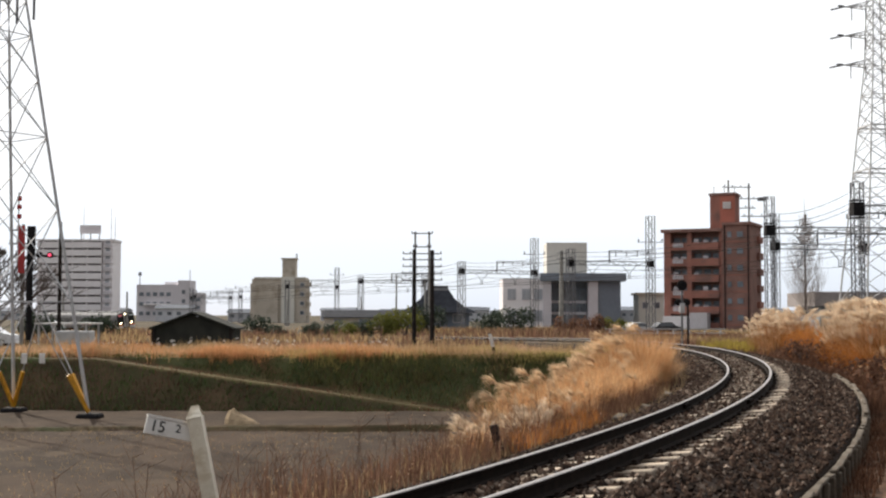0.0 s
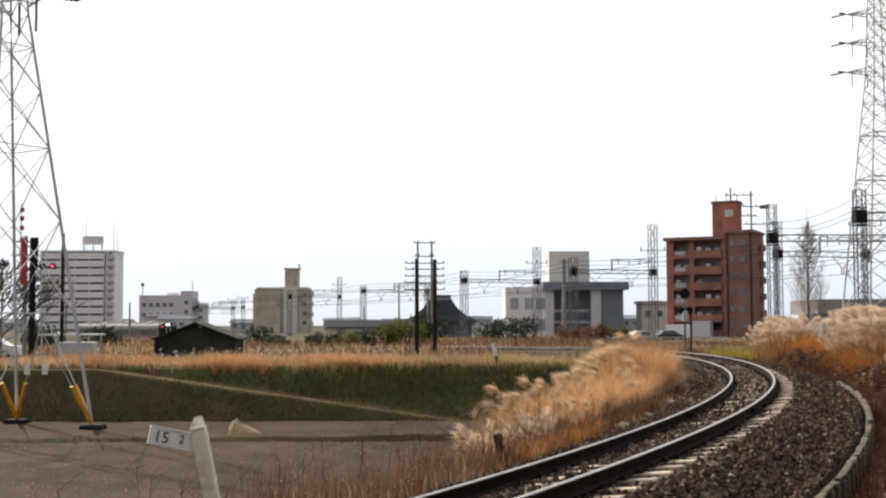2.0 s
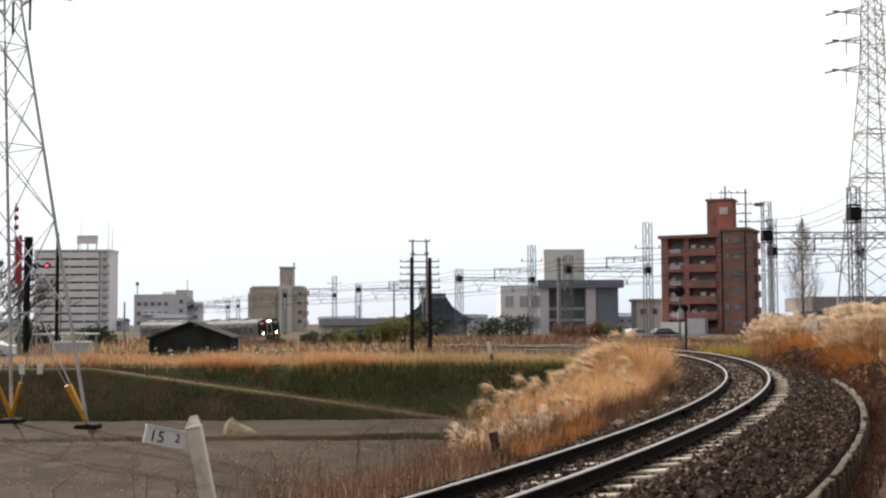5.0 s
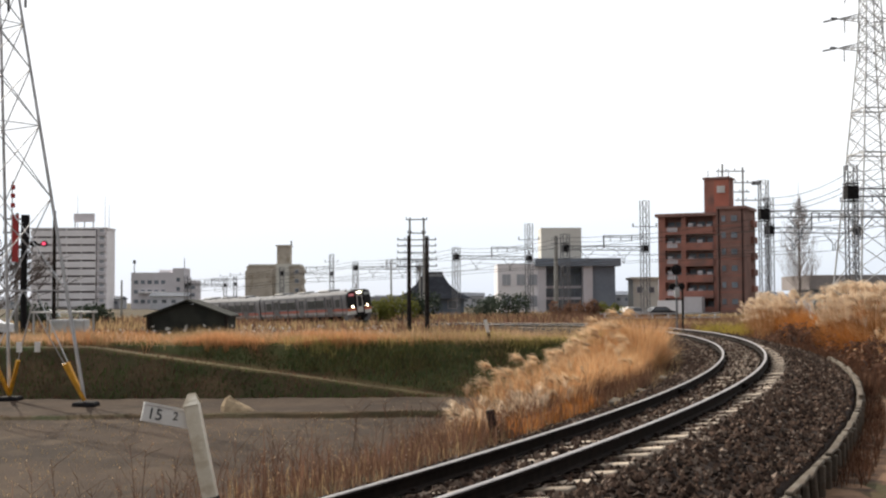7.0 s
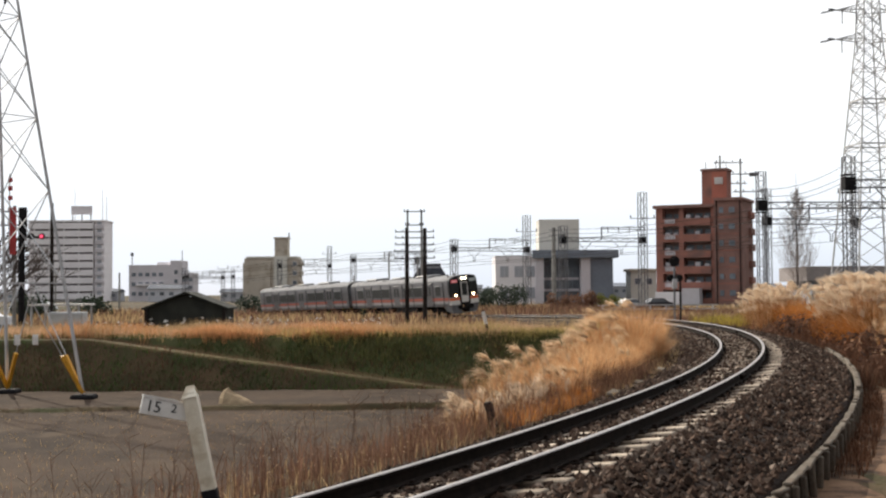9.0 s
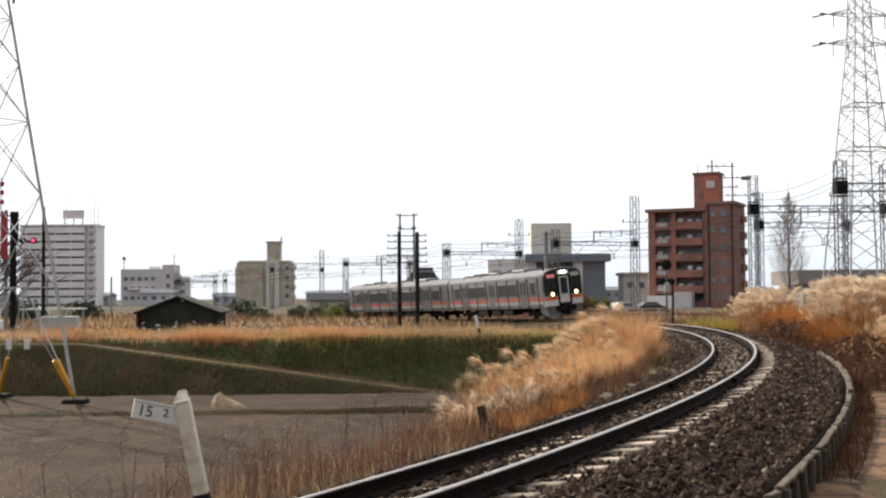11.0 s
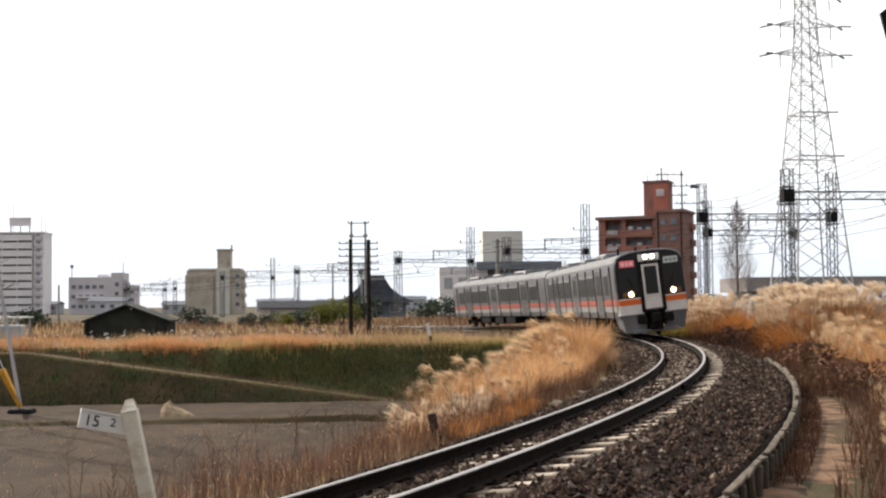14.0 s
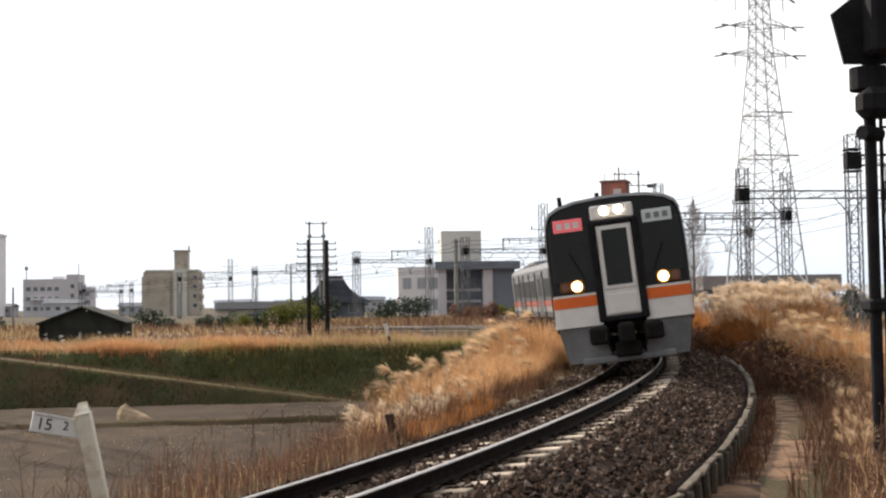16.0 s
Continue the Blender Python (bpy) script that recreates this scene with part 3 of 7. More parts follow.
def stones():
    """Loose stones on the ballast: small irregular lumps."""
    rng = np.random.default_rng(3)
    base = np.array([(1, 0, 0), (-1, 0, 0), (0, 1, 0), (0, -1, 0), (0, 0, 1), (0, 0, -1)], float)
    tri = [(0, 2, 4), (2, 1, 4), (1, 3, 4), (3, 0, 4), (2, 0, 5), (1, 2, 5), (3, 1, 5), (0, 3, 5)]
    verts, faces, kept = [], [], []
    n = 42000
    ss = 4 + 56 * rng.random(n) ** 1.6
    oo = rng.uniform(-2.2, 2.4, n)
    hd = np.interp(ss, LINE_S, LH)
    bx = np.interp(ss, LINE_S, LX) + oo * np.cos(hd)
    by = np.interp(ss, LINE_S, LY) - oo * np.sin(hd)
    prof_o = [-2.55, -1.75, -1.3, -0.56, 0.56, 0.75, 1.02, 1.4, 2.0, 2.42]
    prof_z = [-0.62, -0.42, -0.2 - 0.071, -0.19, -0.2 + 0.108, -0.225 + 0.126, -0.225 + 0.152, -0.2 + 0.189, -0.21, -0.22]
    bz = np.interp(oo, prof_o, prof_z)
    size = rng.uniform(0.018, 0.036, n) + 0.03 * rng.random(n) ** 4
    for i in range(n):
        if abs(oo[i]) < 1.05 and (ss[i] + 4.1) % 0.61 < 0.2 and rng.random() < (0.35 if oo[i] < 0.6 else 0.75):
            continue
        if abs(abs(oo[i]) - 0.56) < 0.09:
            continue
        kept.append(oo[i])
        q = base * size[i] * rng.uniform(0.6, 1.3, (6, 3))
        a, b = rng.uniform(0, 6.28), rng.uniform(-0.6, 0.6)
        ca, sa, cb, sb = math.cos(a), math.sin(a), math.cos(b), math.sin(b)
        m = np.array([[ca, -sa * cb, sa * sb], [sa, ca * cb, -ca * sb], [0, sb, cb]])
        q = q @ m.T + (bx[i], by[i], bz[i] + size[i] * 0.35)
        k = len(verts)
        verts.extend(map(tuple, q))
        faces.extend((k + u, k + v, k + w) for u, v, w in tri)
    me = bpy.data.meshes.new("ballast_stones")
    me.from_pydata(verts, [], faces)
    me.materials.append(STONE)
    me.materials.append(LIT_STONE)
    # more of the sunlit-toned stones between the rails
    pick = (rng.random(len(faces) // 8) < np.where(np.abs(np.array(kept)) < 1.15, 0.24, 0.1)).astype(np.int32)
    me.polygons.foreach_set("material_index", np.repeat(pick, 8))
    tagged(new("ballast_stones", me), "loose dark rusty track ballast stones", "ballast", kind="stuff")


stones()


# ---- the railcars ----
def car_profile(inset=0.0, lower=0.0):
    """Half section of the car body from the sill over the roof: (x, z)."""
    w = 1.43 - inset
    pts = [(w - 0.03, 0.92), (w, 1.25), (w, 2.6), (w - 0.012, 3.0), (w - 0.05, 3.22), (w - 0.14, 3.38), (w - 0.32, 3.49), (w - 0.65, 3.57), (0.25, 3.62)]
    return [(x, z - lower if z > 3 else z) for x, z in pts]


def railcar(front):
    car = thing("railcar", "silver diesel railcar with orange band, running on the track", "train", "coupled railcars")
    prof = car_profile()
    L, K = 11.65, 1.137
    # stainless side walls and the pale roof
    for e in (-1, 1):
        side = Build()
        side.sweep([[(e * x, y, z) for x, z in prof[:5]] for y in (-L, -L / 2, 0, L / 2, L - (0.25 if front else 0))])
        side.obj("side_wall", STEEL_BODY, car, "brushed stainless side wall", True)
    roof = Build()
    ring = [(x, z) for x, z in prof[4:]]
    full = [(-x, z) for x, z in ring] + [(x, z) for x, z in reversed(ring)]
    roof.sweep([[(x, y, z) for x, z in full] for y in (-L, -3, 3, L - (0.3 if front else 0))])
    roof.obj("roof", ROOF_TRAIN, car, "pale grey ribbed roof", True)
    for i in range(22):
        y = -L + 0.7 + i * 1.03
        rib = Build()
        rib.sweep([[(x, y - 0.02, z), (x, y - 0.02, z + 0.012), (x, y + 0.02, z + 0.012), (x, y + 0.02, z)] for x, z in full])
        rib.obj("roof_rib", ROOF_TRAIN, car)
    gut = Build()
    for e in (-1, 1):
        gut.strut((e * 1.37, -L, 3.15), (e * 1.37, L - 0.3, 3.15), 0.05)
    gut.obj("rain_gutter", TRAIN_GREY, car, "grey rain gutter")
    Build().box((0, 0, 1.0), (2.74, 2 * L - 0.4, 0.12)).obj("floor_pan", UNDER, car, "sooty floor pan")
    ends = Build()
    end_prof = [(-x, z) for x, z in prof] + [(x, z) for x, z in reversed(prof)]
    for y in ([-L] if front else [-L, L]):
        k = len(ends.v)
        ends.poly([(x, y, z) for x, z in end_prof], [tuple(range(len(end_prof)))])
    ends.obj("end_wall", POST_GREY, car, "flat dark end wall")
    # windows, doors, posts and bands along both sides
    wins = [(-8.0, 1.35), (-4.3, 1.7), (-2.35, 1.7), (2.35, 1.7), (4.3, 1.7), (8.1, 0.9 if front else 1.35)]
    doors = [-6.2, 0.0, 6.3]
    posts = [-9.2, -7.05, -5.35, -3.33, -1.2, 1.2, 3.33, 5.4, 7.15, 9.0]
    wins = [(y * K, w * K) for y, w in wins]
    doors = [y * K for y in doors]
    posts = [y * K for y in posts]
    for e in (-1, 1):
        x = e * 1.432
        for y, w in wins:
            fr = Build().box((x, y, 2.32), (0.03, w + 0.12, 0.98), chamfer=0.012).obj("window", TRAIN_GREY, car, "dark side window")
            Build().box((x + e * 0.012, y, 2.32), (0.016, w, 0.86)).obj("pane", GLASS, fr, "dark tinted pane")
        for y in doors:
            d = Build()
            for q in (-0.34, 0.34):
                d.box((x - e * 0.004, y + q, 2.0), (0.022, 0.64, 2.02), chamfer=0.01)
            door = d.obj("door", STEEL_BODY, car, "stainless double sliding door")
            for q in (-0.34, 0.34):
                Build().box((x + e * 0.009, y + q, 2.36), (0.012, 0.42, 0.86)).obj("pane", GLASS, door, "narrow dark door pane")
        for y in posts:
            Build().box((x + e * 0.015, y, 2.02), (0.05, 0.12, 2.2), chamfer=0.015).obj("downpipe", POST_GREY, car, "dark grey vertical side post")
        edges = [-L] + sorted([d - 0.68 for d in doors] + [d + 0.68 for d in doors]) + [L - 0.45]
        for a, b in zip(edges[::2], edges[1::2]):
            Build().box((x, (a + b) / 2, 1.6), (0.016, b - a - 0.02, 0.2)).obj("orange_band", SIDE_ORANGE, car, "orange waist band")
            Build().box((x, (a + b) / 2, 1.3), (0.012, b - a - 0.02, 0.24)).obj("lower_band", BAND_GREY, car, "silver lower band")
            Build().box((x + e * 0.004, (a + b) / 2, 1.44), (0.016, b - a - 0.02, 0.035)).obj("thin_stripe", SIDE_ORANGE, car)
    # roof gear
    for y, w, l, h in ((-7.5, 1.5, 2.6, 0.22), (-1.5, 1.3, 2.0, 0.18), (4.6, 1.5, 2.6, 0.22)):
        Build().box((0, y, 3.68), (w, l, h), chamfer=0.06).obj("roof_unit", TRAIN_GREY, car, "flat grey roof cooling unit")
    for e in (-1, 1):
        for y in (-8.6, -4.0, 1.0, 6.4):
            Build().box((e * 0.85, y, 3.57), (0.3, 0.55, 0.12), chamfer=0.03).obj("roof_vent", TRAIN_GREY, car, "small roof ventilator")
    # running gear
    for y in (-8.1, 8.1):
        bg = Build()
        for e in (-1, 1):
            bg.box((e * 0.98, y, 0.52), (0.14, 2.9, 0.22), chamfer=0.04)
            for q in (-1.05, 1.05):
                bg.box((e * 1.0, y + q, 0.46), (0.2, 0.34, 0.34), chamfer=0.05)
            bg.box((e * 0.98, y, 0.76), (0.3, 0.6, 0.3), chamfer=0.08)
        bg.box((0, y, 0.55), (1.9, 0.4, 0.25))
        bogie = bg.obj("bogie", UNDER, car, "sooty two-axle bogie")
        for q in (-1.05, 1.05):
            for e in (-1, 1):
                Build().strut((e * 0.5, y + q, 0.43), (e * 0.62, y + q, 0.43), 0.86, 20).obj("wheel", UNDER, bogie, "dark steel wheel")
            Build().strut((-0.5, y + q, 0.43), (0.5, y + q, 0.43), 0.16, 8).obj("axle", UNDER, bogie)
    for y, l, e in ((-3.4, 1.8, -1), (-1.1, 1.9, -1), (1.4, 2.2, -1), (3.8, 1.3, -1), (-3.0, 2.4, 1), (0.4, 2.0, 1), (3.2, 2.2, 1)):
        Build().box((e * 0.95, y, 0.66), (0.8, l, 0.5), chamfer=0.04).obj("underfloor_box", UNDER, car, "sooty underfloor equipment box")
    if not front:
        Build().box((0, L + 0.2, 2.0), (1.5, 0.42, 2.3), chamfer=0.04).obj("gangway", DARK, car, "black gangway bellows")
        for e in (-1, 1):
            Build().box((e * 1.1, L + 0.01, 2.1), (0.5, 0.02, 1.9)).obj("end_panel", TRAIN_GREY, car)
    else:
        cab_front(car, L)
    return car


def cab_front(car, L):
    """The gangwayed cab end: black mask, central door, displays, lamps, band and skirt."""
    f = L - 0.02

    def bow(x):
        return f - 0.09 * (abs(x) / 1.4) ** 2.2

    # dark wrap-round mask with rounded shoulders
    prof = [(1.42, 1.68), (1.43, 2.2), (1.428, 2.6), (1.415, 3.0), (1.38, 3.2), (1.29, 3.37), (1.1, 3.48), (0.75, 3.56), (0.2, 3.6)]
    outline = [(-x, z) for x, z in prof] + [(x, z) for x, z in reversed(prof)]
    m = Build()
    rings = []
    for y, sx, dz in ((-0.35, 1.004, 0.01), (-0.1, 1.002, 0.008), (-0.02, 0.985, -0.015)):
        rings.append([(x * sx, bow(x) + y, z + dz) for x, z in outline])
    m.sweep(rings)
    k = len(m.v)
    cols = np.linspace(-1.39, 1.39, 15)
    top = [np.interp(abs(c), [0, 0.75, 1.1, 1.28, 1.36, 1.4], [3.57, 3.54, 3.46, 3.35, 3.2, 3.05]) for c in cols]
    for i in range(14):
        a, b = cols[i], cols[i + 1]
        m.poly([(a, bow(a) - 0.02, 1.68), (b, bow(b) - 0.02, 1.68), (b, bow(b) - 0.05, top[i + 1]), (a, bow(a) - 0.05, top[i])], [(0, 1, 2, 3)])
    m.obj("front_mask", BLACK, car, "glossy black front mask")
    rb = Build()
    rb.sweep([[(x * k, bow(x) - y, z + dz) for x, z in outline if z > 3.1] for k, y, dz in ((0.99, 0.03, -0.01), (1.008, 0.06, 0.05), (1.008, 0.5, 0.055))])
    rb.obj("roof_edge", ROOF_TRAIN, car, "pale roof edge")
    # lower front: ivory panels and the orange band, either side of the door
    for e in (-1, 1):
        for name, mat, z0, z1, pr, lab in (("front_panel", TRAIN_WHITE, 1.02, 1.43, 0.0, "ivory lower front panel"), ("front_band", ORANGE, 1.43, 1.65, 0.012, "orange front band"), ("front_trim", TRAIN_WHITE, 1.65, 1.7, 0.006, "thin ivory line over the band")):
            p = Build()
            xs = [0.44, 0.75, 1.05, 1.3, 1.4, 1.43]
            back = [0, 0, 0, 0, -0.03, -0.3]
            lo = [(e * x, bow(x) + b + pr, z0) for x, b in zip(xs, back)]
            hi = [(e * x * (1.0 if z1 > 1.5 else 1.0), bow(x) + b + pr, z1) for x, b in zip(xs, back)]
            p.sweep([lo, hi])
            p.sweep([[(x, y - 0.05, z) for x, y, z in lo], lo])
            p.obj(name, mat, car, lab)
        sc = Build().box((e * 0.9, bow(0.9) + 0.0, 2.5), (0.86, 0.02, 1.1), chamfer=0.008).obj("windscreen", GLASS, car, "large dark windscreen")
        Build().strut((e * 0.7, bow(0.7) + 0.03, 2.0), (e * 0.95, bow(0.9) + 0.03, 2.55), 0.025).obj("wiper", DARK, sc, "thin black wiper")
        hd = Build().box((e * 0.98, bow(0.98) - 0.005, 1.86), (0.5, 0.05, 0.24), chamfer=0.02).obj("headlight", LAMP_CASE, car, "dark amber headlamp housing")
        Build().strut((e * 0.88, bow(0.88) + 0.005, 1.86), (e * 0.88, bow(0.88) + 0.035, 1.86), 0.25, 18).obj("reflector", LAMP_RIM, hd, "amber reflector ring glowing in place of lamp glare")
        Build().strut((e * 0.88, bow(0.88) + 0.035, 1.86), (e * 0.88, bow(0.88) + 0.05, 1.86), 0.19, 18).obj("lens", LAMP, hd, "lit warm headlamp")
        Build().strut((e * 1.12, bow(1.12) + 0.0, 1.86), (e * 1.12, bow(1.12) + 0.035, 1.86), 0.16, 14).obj("tail_lens", TAIL, hd, "unlit dull red tail lens")
        Build().strut((e * 0.145, f + 0.02, 3.33), (e * 0.145, f + 0.085, 3.33), 0.165, 16).obj("top_headlight", LAMP, car, "lit upper headlamp")
    # central gangway door in its pale frame
    Build().box((0, f + 0.02, 3.3), (0.88, 0.08, 0.3), chamfer=0.03).obj("lamp_panel", TRAIN_WHITE, car, "ivory lamp panel over the door")
    surround = Build()
    for e in (-1, 1):
        surround.box((e * 0.44, f + 0.03, 2.1), (0.14, 0.1, 2.06), chamfer=0.03)
    surround.box((0, f + 0.03, 3.09), (0.74, 0.1, 0.1), chamfer=0.02)
    surround.box((0, f + 0.03, 1.12), (0.74, 0.1, 0.1), chamfer=0.02)
    surround.obj("door_surround", DARK, car, "black gangway door surround")
    dr = Build().box((0, f + 0.02, 2.11), (0.72, 0.06, 1.86), chamfer=0.02).obj("front_door", TRAIN_WHITE, car, "ivory central gangway door")
    Build().box((0, f + 0.055, 2.37), (0.66, 0.02, 1.3), chamfer=0.008).obj("door_frame", TRAIN_WHITE, dr, "pale window frame")
    Build().box((0, f + 0.067, 2.37), (0.52, 0.012, 1.14), chamfer=0.005).obj("door_pane", GLASS, dr, "narrow dark door window")
    Build().box((0, f + 0.06, 1.42), (0.6, 0.02, 0.4), chamfer=0.008).obj("door_panel", TRAIN_WHITE, dr, "ivory lower door panel")
    # displays: the nearer one red, the other pale, with unreadable lines
    for x, mat, ink, lab in ((-0.9, PALE_LED, TRAIN_GREY, "pale destination display"), (0.92, RED_LED, SIGN_WHITE, "red train type display")):
        d = Build().box((x, bow(x) + 0.02, 3.12), (0.6, 0.03, 0.26), chamfer=0.01).obj("display", mat, car, lab)
        for q in (-0.17, 0.0, 0.17):
            Build().box((x + q, bow(x) + 0.037, 3.12), (0.11, 0.008, 0.12)).obj("display_bar", ink, d)
    # skirt, coupler and hoses
    for e in (-1, 1):
        s = Build()
        xs = [0.4, 0.9, 1.25, 1.36]
        s.sweep([[(e * x * 0.9, f - 0.12 - 0.14 * (x / 1.4) ** 2, 0.27) for x in xs], [(e * x, f - 0.05 - 0.1 * (x / 1.4) ** 2, 1.0) for x in xs]])
        s.sweep([[(e * 1.36, f - 0.15, 0.92), (e * 1.36, f - 1.6, 0.92)], [(e * 1.224, f - 0.26, 0.27), (e * 1.28, f - 1.4, 0.5)]])
        s.obj("skirt", TRAIN_GREY, car, "grey front skirt")
        Build().box((e * 0.55, f + 0.02, 0.8), (0.4, 0.22, 0.36), chamfer=0.05).obj("coupler_box", UNDER, car, "black jumper box beside the coupler")
        Build().pipe([(e * 0.4, f + 0.05, 0.95), (e * 0.42, f + 0.2, 0.7), (e * 0.34, f + 0.16, 0.5)], 0.06).obj("hose", UNDER, car, "black air hose")
    Build().box((0, f - 0.1, 0.3), (1.9, 0.14, 0.14), chamfer=0.03).obj("lower_skirt", TRAIN_GREY, car, "grey lower snow guard")
    Build().box((0, f + 0.2, 0.82), (0.34, 0.55, 0.42), chamfer=0.06).obj("coupler", UNDER, car, "black coupler head")
    Build().box((0, f + 0.05, 0.48), (0.55, 0.2, 0.3), chamfer=0.04).obj("coupler_guard", UNDER, car)
    # roof furniture over the cab
    for x, y, h in ((1.05, -0.9, 0.2), (0.25, -1.2, 0.22), (-0.35, -1.6, 0.16)):
        Build().strut((x, L + y, 3.4), (x, L + y, 3.6 + h), 0.1, 8).obj("roof_horn", DARK, car, "small dark roof aerial")


RAILCARS = [railcar(True), railcar(False)]


# ---- lattice steelwork ----
def lattice_mast(b, x, y, z0, z1, w, bays, leg=0.07, thin=0.035, turn=0.0):
    ca, sa = math.cos(turn), math.sin(turn)

    def c(i, z):
        dx, dy = ((-1, -1), (1, -1), (1, 1), (-1, 1))[i % 4]
        dx, dy = dx * w / 2, dy * w / 2
        return (x + ca * dx - sa * dy, y + sa * dx + ca * dy, z)
    for i in range(4):
        b.strut(c(i, z0), c(i, z1), leg)
    hs = np.linspace(z0, z1, bays + 1)
    for k in range(bays):
        for i in range(4):
            a, d = (i, i + 1) if k % 2 else (i + 1, i)
            b.strut(c(a, hs[k]), c(d, hs[k + 1]), thin)
        b.strut(c(0, hs[k + 1]), c(1, hs[k + 1]), thin)
        b.strut(c(2, hs[k + 1]), c(3, hs[k + 1]), thin)


def lattice_beam(b, a, d, h, w, bays, chord=0.06, thin=0.03):
    a, d = Vector(a), Vector(d)
    side = (d - a).cross(Vector((0, 0, 1))).normalized() * w / 2
    up = Vector((0, 0, h / 2))
    for s in (-1, 1):
        for u in (-1, 1):
            b.strut(a + side * s + up * u, d + side * s + up * u, chord)
    for k in range(bays):
        p, q = a.lerp(d, k / bays), a.lerp(d, (k + 1) / bays)
        u = 1 if k % 2 else -1
        for s in (-1, 1):
            b.strut(p + side * s + up * u, q + side * s - up * u, thin)


def gantry(left, right, beam_z, tops, leg=0.06, label="grey lattice steel overhead line gantry beside the tracks"):
    g = thing("catenary_gantry", label, "gantry", "overhead line gantries")
    turn = math.atan2(right[1] - left[1], right[0] - left[0])
    for (x, y), top in zip((left, right), tops):
        z0 = height(x, y)
        b = Build()
        lattice_mast(b, x, y, z0, top, 0.55 if y < 120 else 0.8, max(6, int((top - z0) / (0.62 if y < 120 else 0.95))), leg, leg * 0.45, turn)
        m = b.obj("mast", GALV_DARK, g, "grey lattice steel mast")
        Build().box((x, y, z0 + 0.2), (0.9, 0.9, 0.5), chamfer=0.05).obj("foundation", CONCRETE, m, "concrete footing")
        j = Build()
        j.box((x, y, beam_z), (0.66, 0.66, 0.75), degrees_(turn))
        for q in (-0.25, 0.25):
            j.box((x, y, beam_z + q * 2), (0.72, 0.72, 0.05), degrees_(turn))
        j.obj("joint_box", DARK, m, "dark bolted beam joint")
    b = Build()
    a, d = Vector((*left, beam_z)), Vector((*right, beam_z))
    lattice_beam(b, a, d, 0.45, 0.45, max(6, int((d - a).length / 0.7)), leg, leg * 0.5)
    beam = b.obj("beam", GALV_DARK, g, "grey lattice truss beam")
    if left[1] > 100:
        r = Build()
        p, q = a.lerp(d, 0.48), a.lerp(d, 1.02)
        lift = Vector((0, 0, 1.5))
        for h in (lift, lift - Vector((0, 0, 0.22))):
            r.strut(p + h, q + h, leg * 1.1)
        r.strut(p, p + lift, leg * 1.6)
        for f in (0.15, 0.4, 0.65):
            r.strut(p.lerp(q, f) + lift, p.lerp(q, f) + lift * 0.55, leg)
        r.obj("raised_frame", GALV_DARK, g, "raised steel feeder frame over the beam")
        w = Build()
        for e in (-1, 1):
            w.strut(d + Vector((0, 0, 2.6)), d + Vector((1.5 * e, 0, 2.6)), leg)
            w.strut(d + Vector((1.4 * e, 0, 2.6)), d + Vector((1.4 * e, 0, 3.0)), leg * 1.5)
        w.obj("side_arm", GALV_DARK, g, "short steel side arm")
    for f in (0.27, 0.73):
        p = a.lerp(d, f)
        v = Build()
        v.strut(p + Vector((-0.9, 0, -0.2)), p + Vector((-0.1, 0, -1.1)), 0.06)
        v.strut(p + Vector((0.9, 0, -0.2)), p + Vector((0.1, 0, -1.1)), 0.06)
        v.strut(p + Vector((-0.1, 0, -1.1)), p + Vector((-0.1, 0, -1.7)), 0.06)
        v.strut(p + Vector((0.1, 0, -1.1)), p + Vector((0.1, 0, -1.7)), 0.06)
        v.strut(p + Vector((-0.1, 0, -1.7)), p + Vector((0.1, 0, -1.7)), 0.06)
        v.obj("hanger", GALV_DARK, beam, "steel wire hanger")
    return g


def degrees_(a):
    return a * 180 / math.pi


GANTRIES = [((23.2, 55.0), (32.0, 54.0), 7.8, (9.0, 9.4)), ((23.25, 71.0), (32.3, 71.5), 7.65, (9.2, 9.4)),
            ((22.6, 88.0), (32.2, 88.5), 7.6, (10.0, 10.8)), ((28.2, 108.0), (36.5, 110.0), 7.6, (10.4, 11.0)),
            ((14.0, 145.0), (23.8, 148.0), 7.7, (9.3, 13.4)), ((1.5, 170.0), (11.8, 175.0), 7.55, (8.9, 12.4)),
            ((-15.9, 220.0), (-4.7, 225.0), 7.5, (8.5, 9.0)), ((-35.0, 266.0), (-24.7, 270.0), 7.6, (9.0, 11.9)),
            ((-67.0, 325.0), (-55.8, 330.0), 6.3, (8.0, 8.4)), ((-72.0, 345.0), (-62.0, 350.0), 6.3, (9.0, 8.4))]
for _l, _r, _z, _t in GANTRIES:
    gantry(_l, _r, _z, _t, 0.055 if _l[1] < 120 else 0.075)


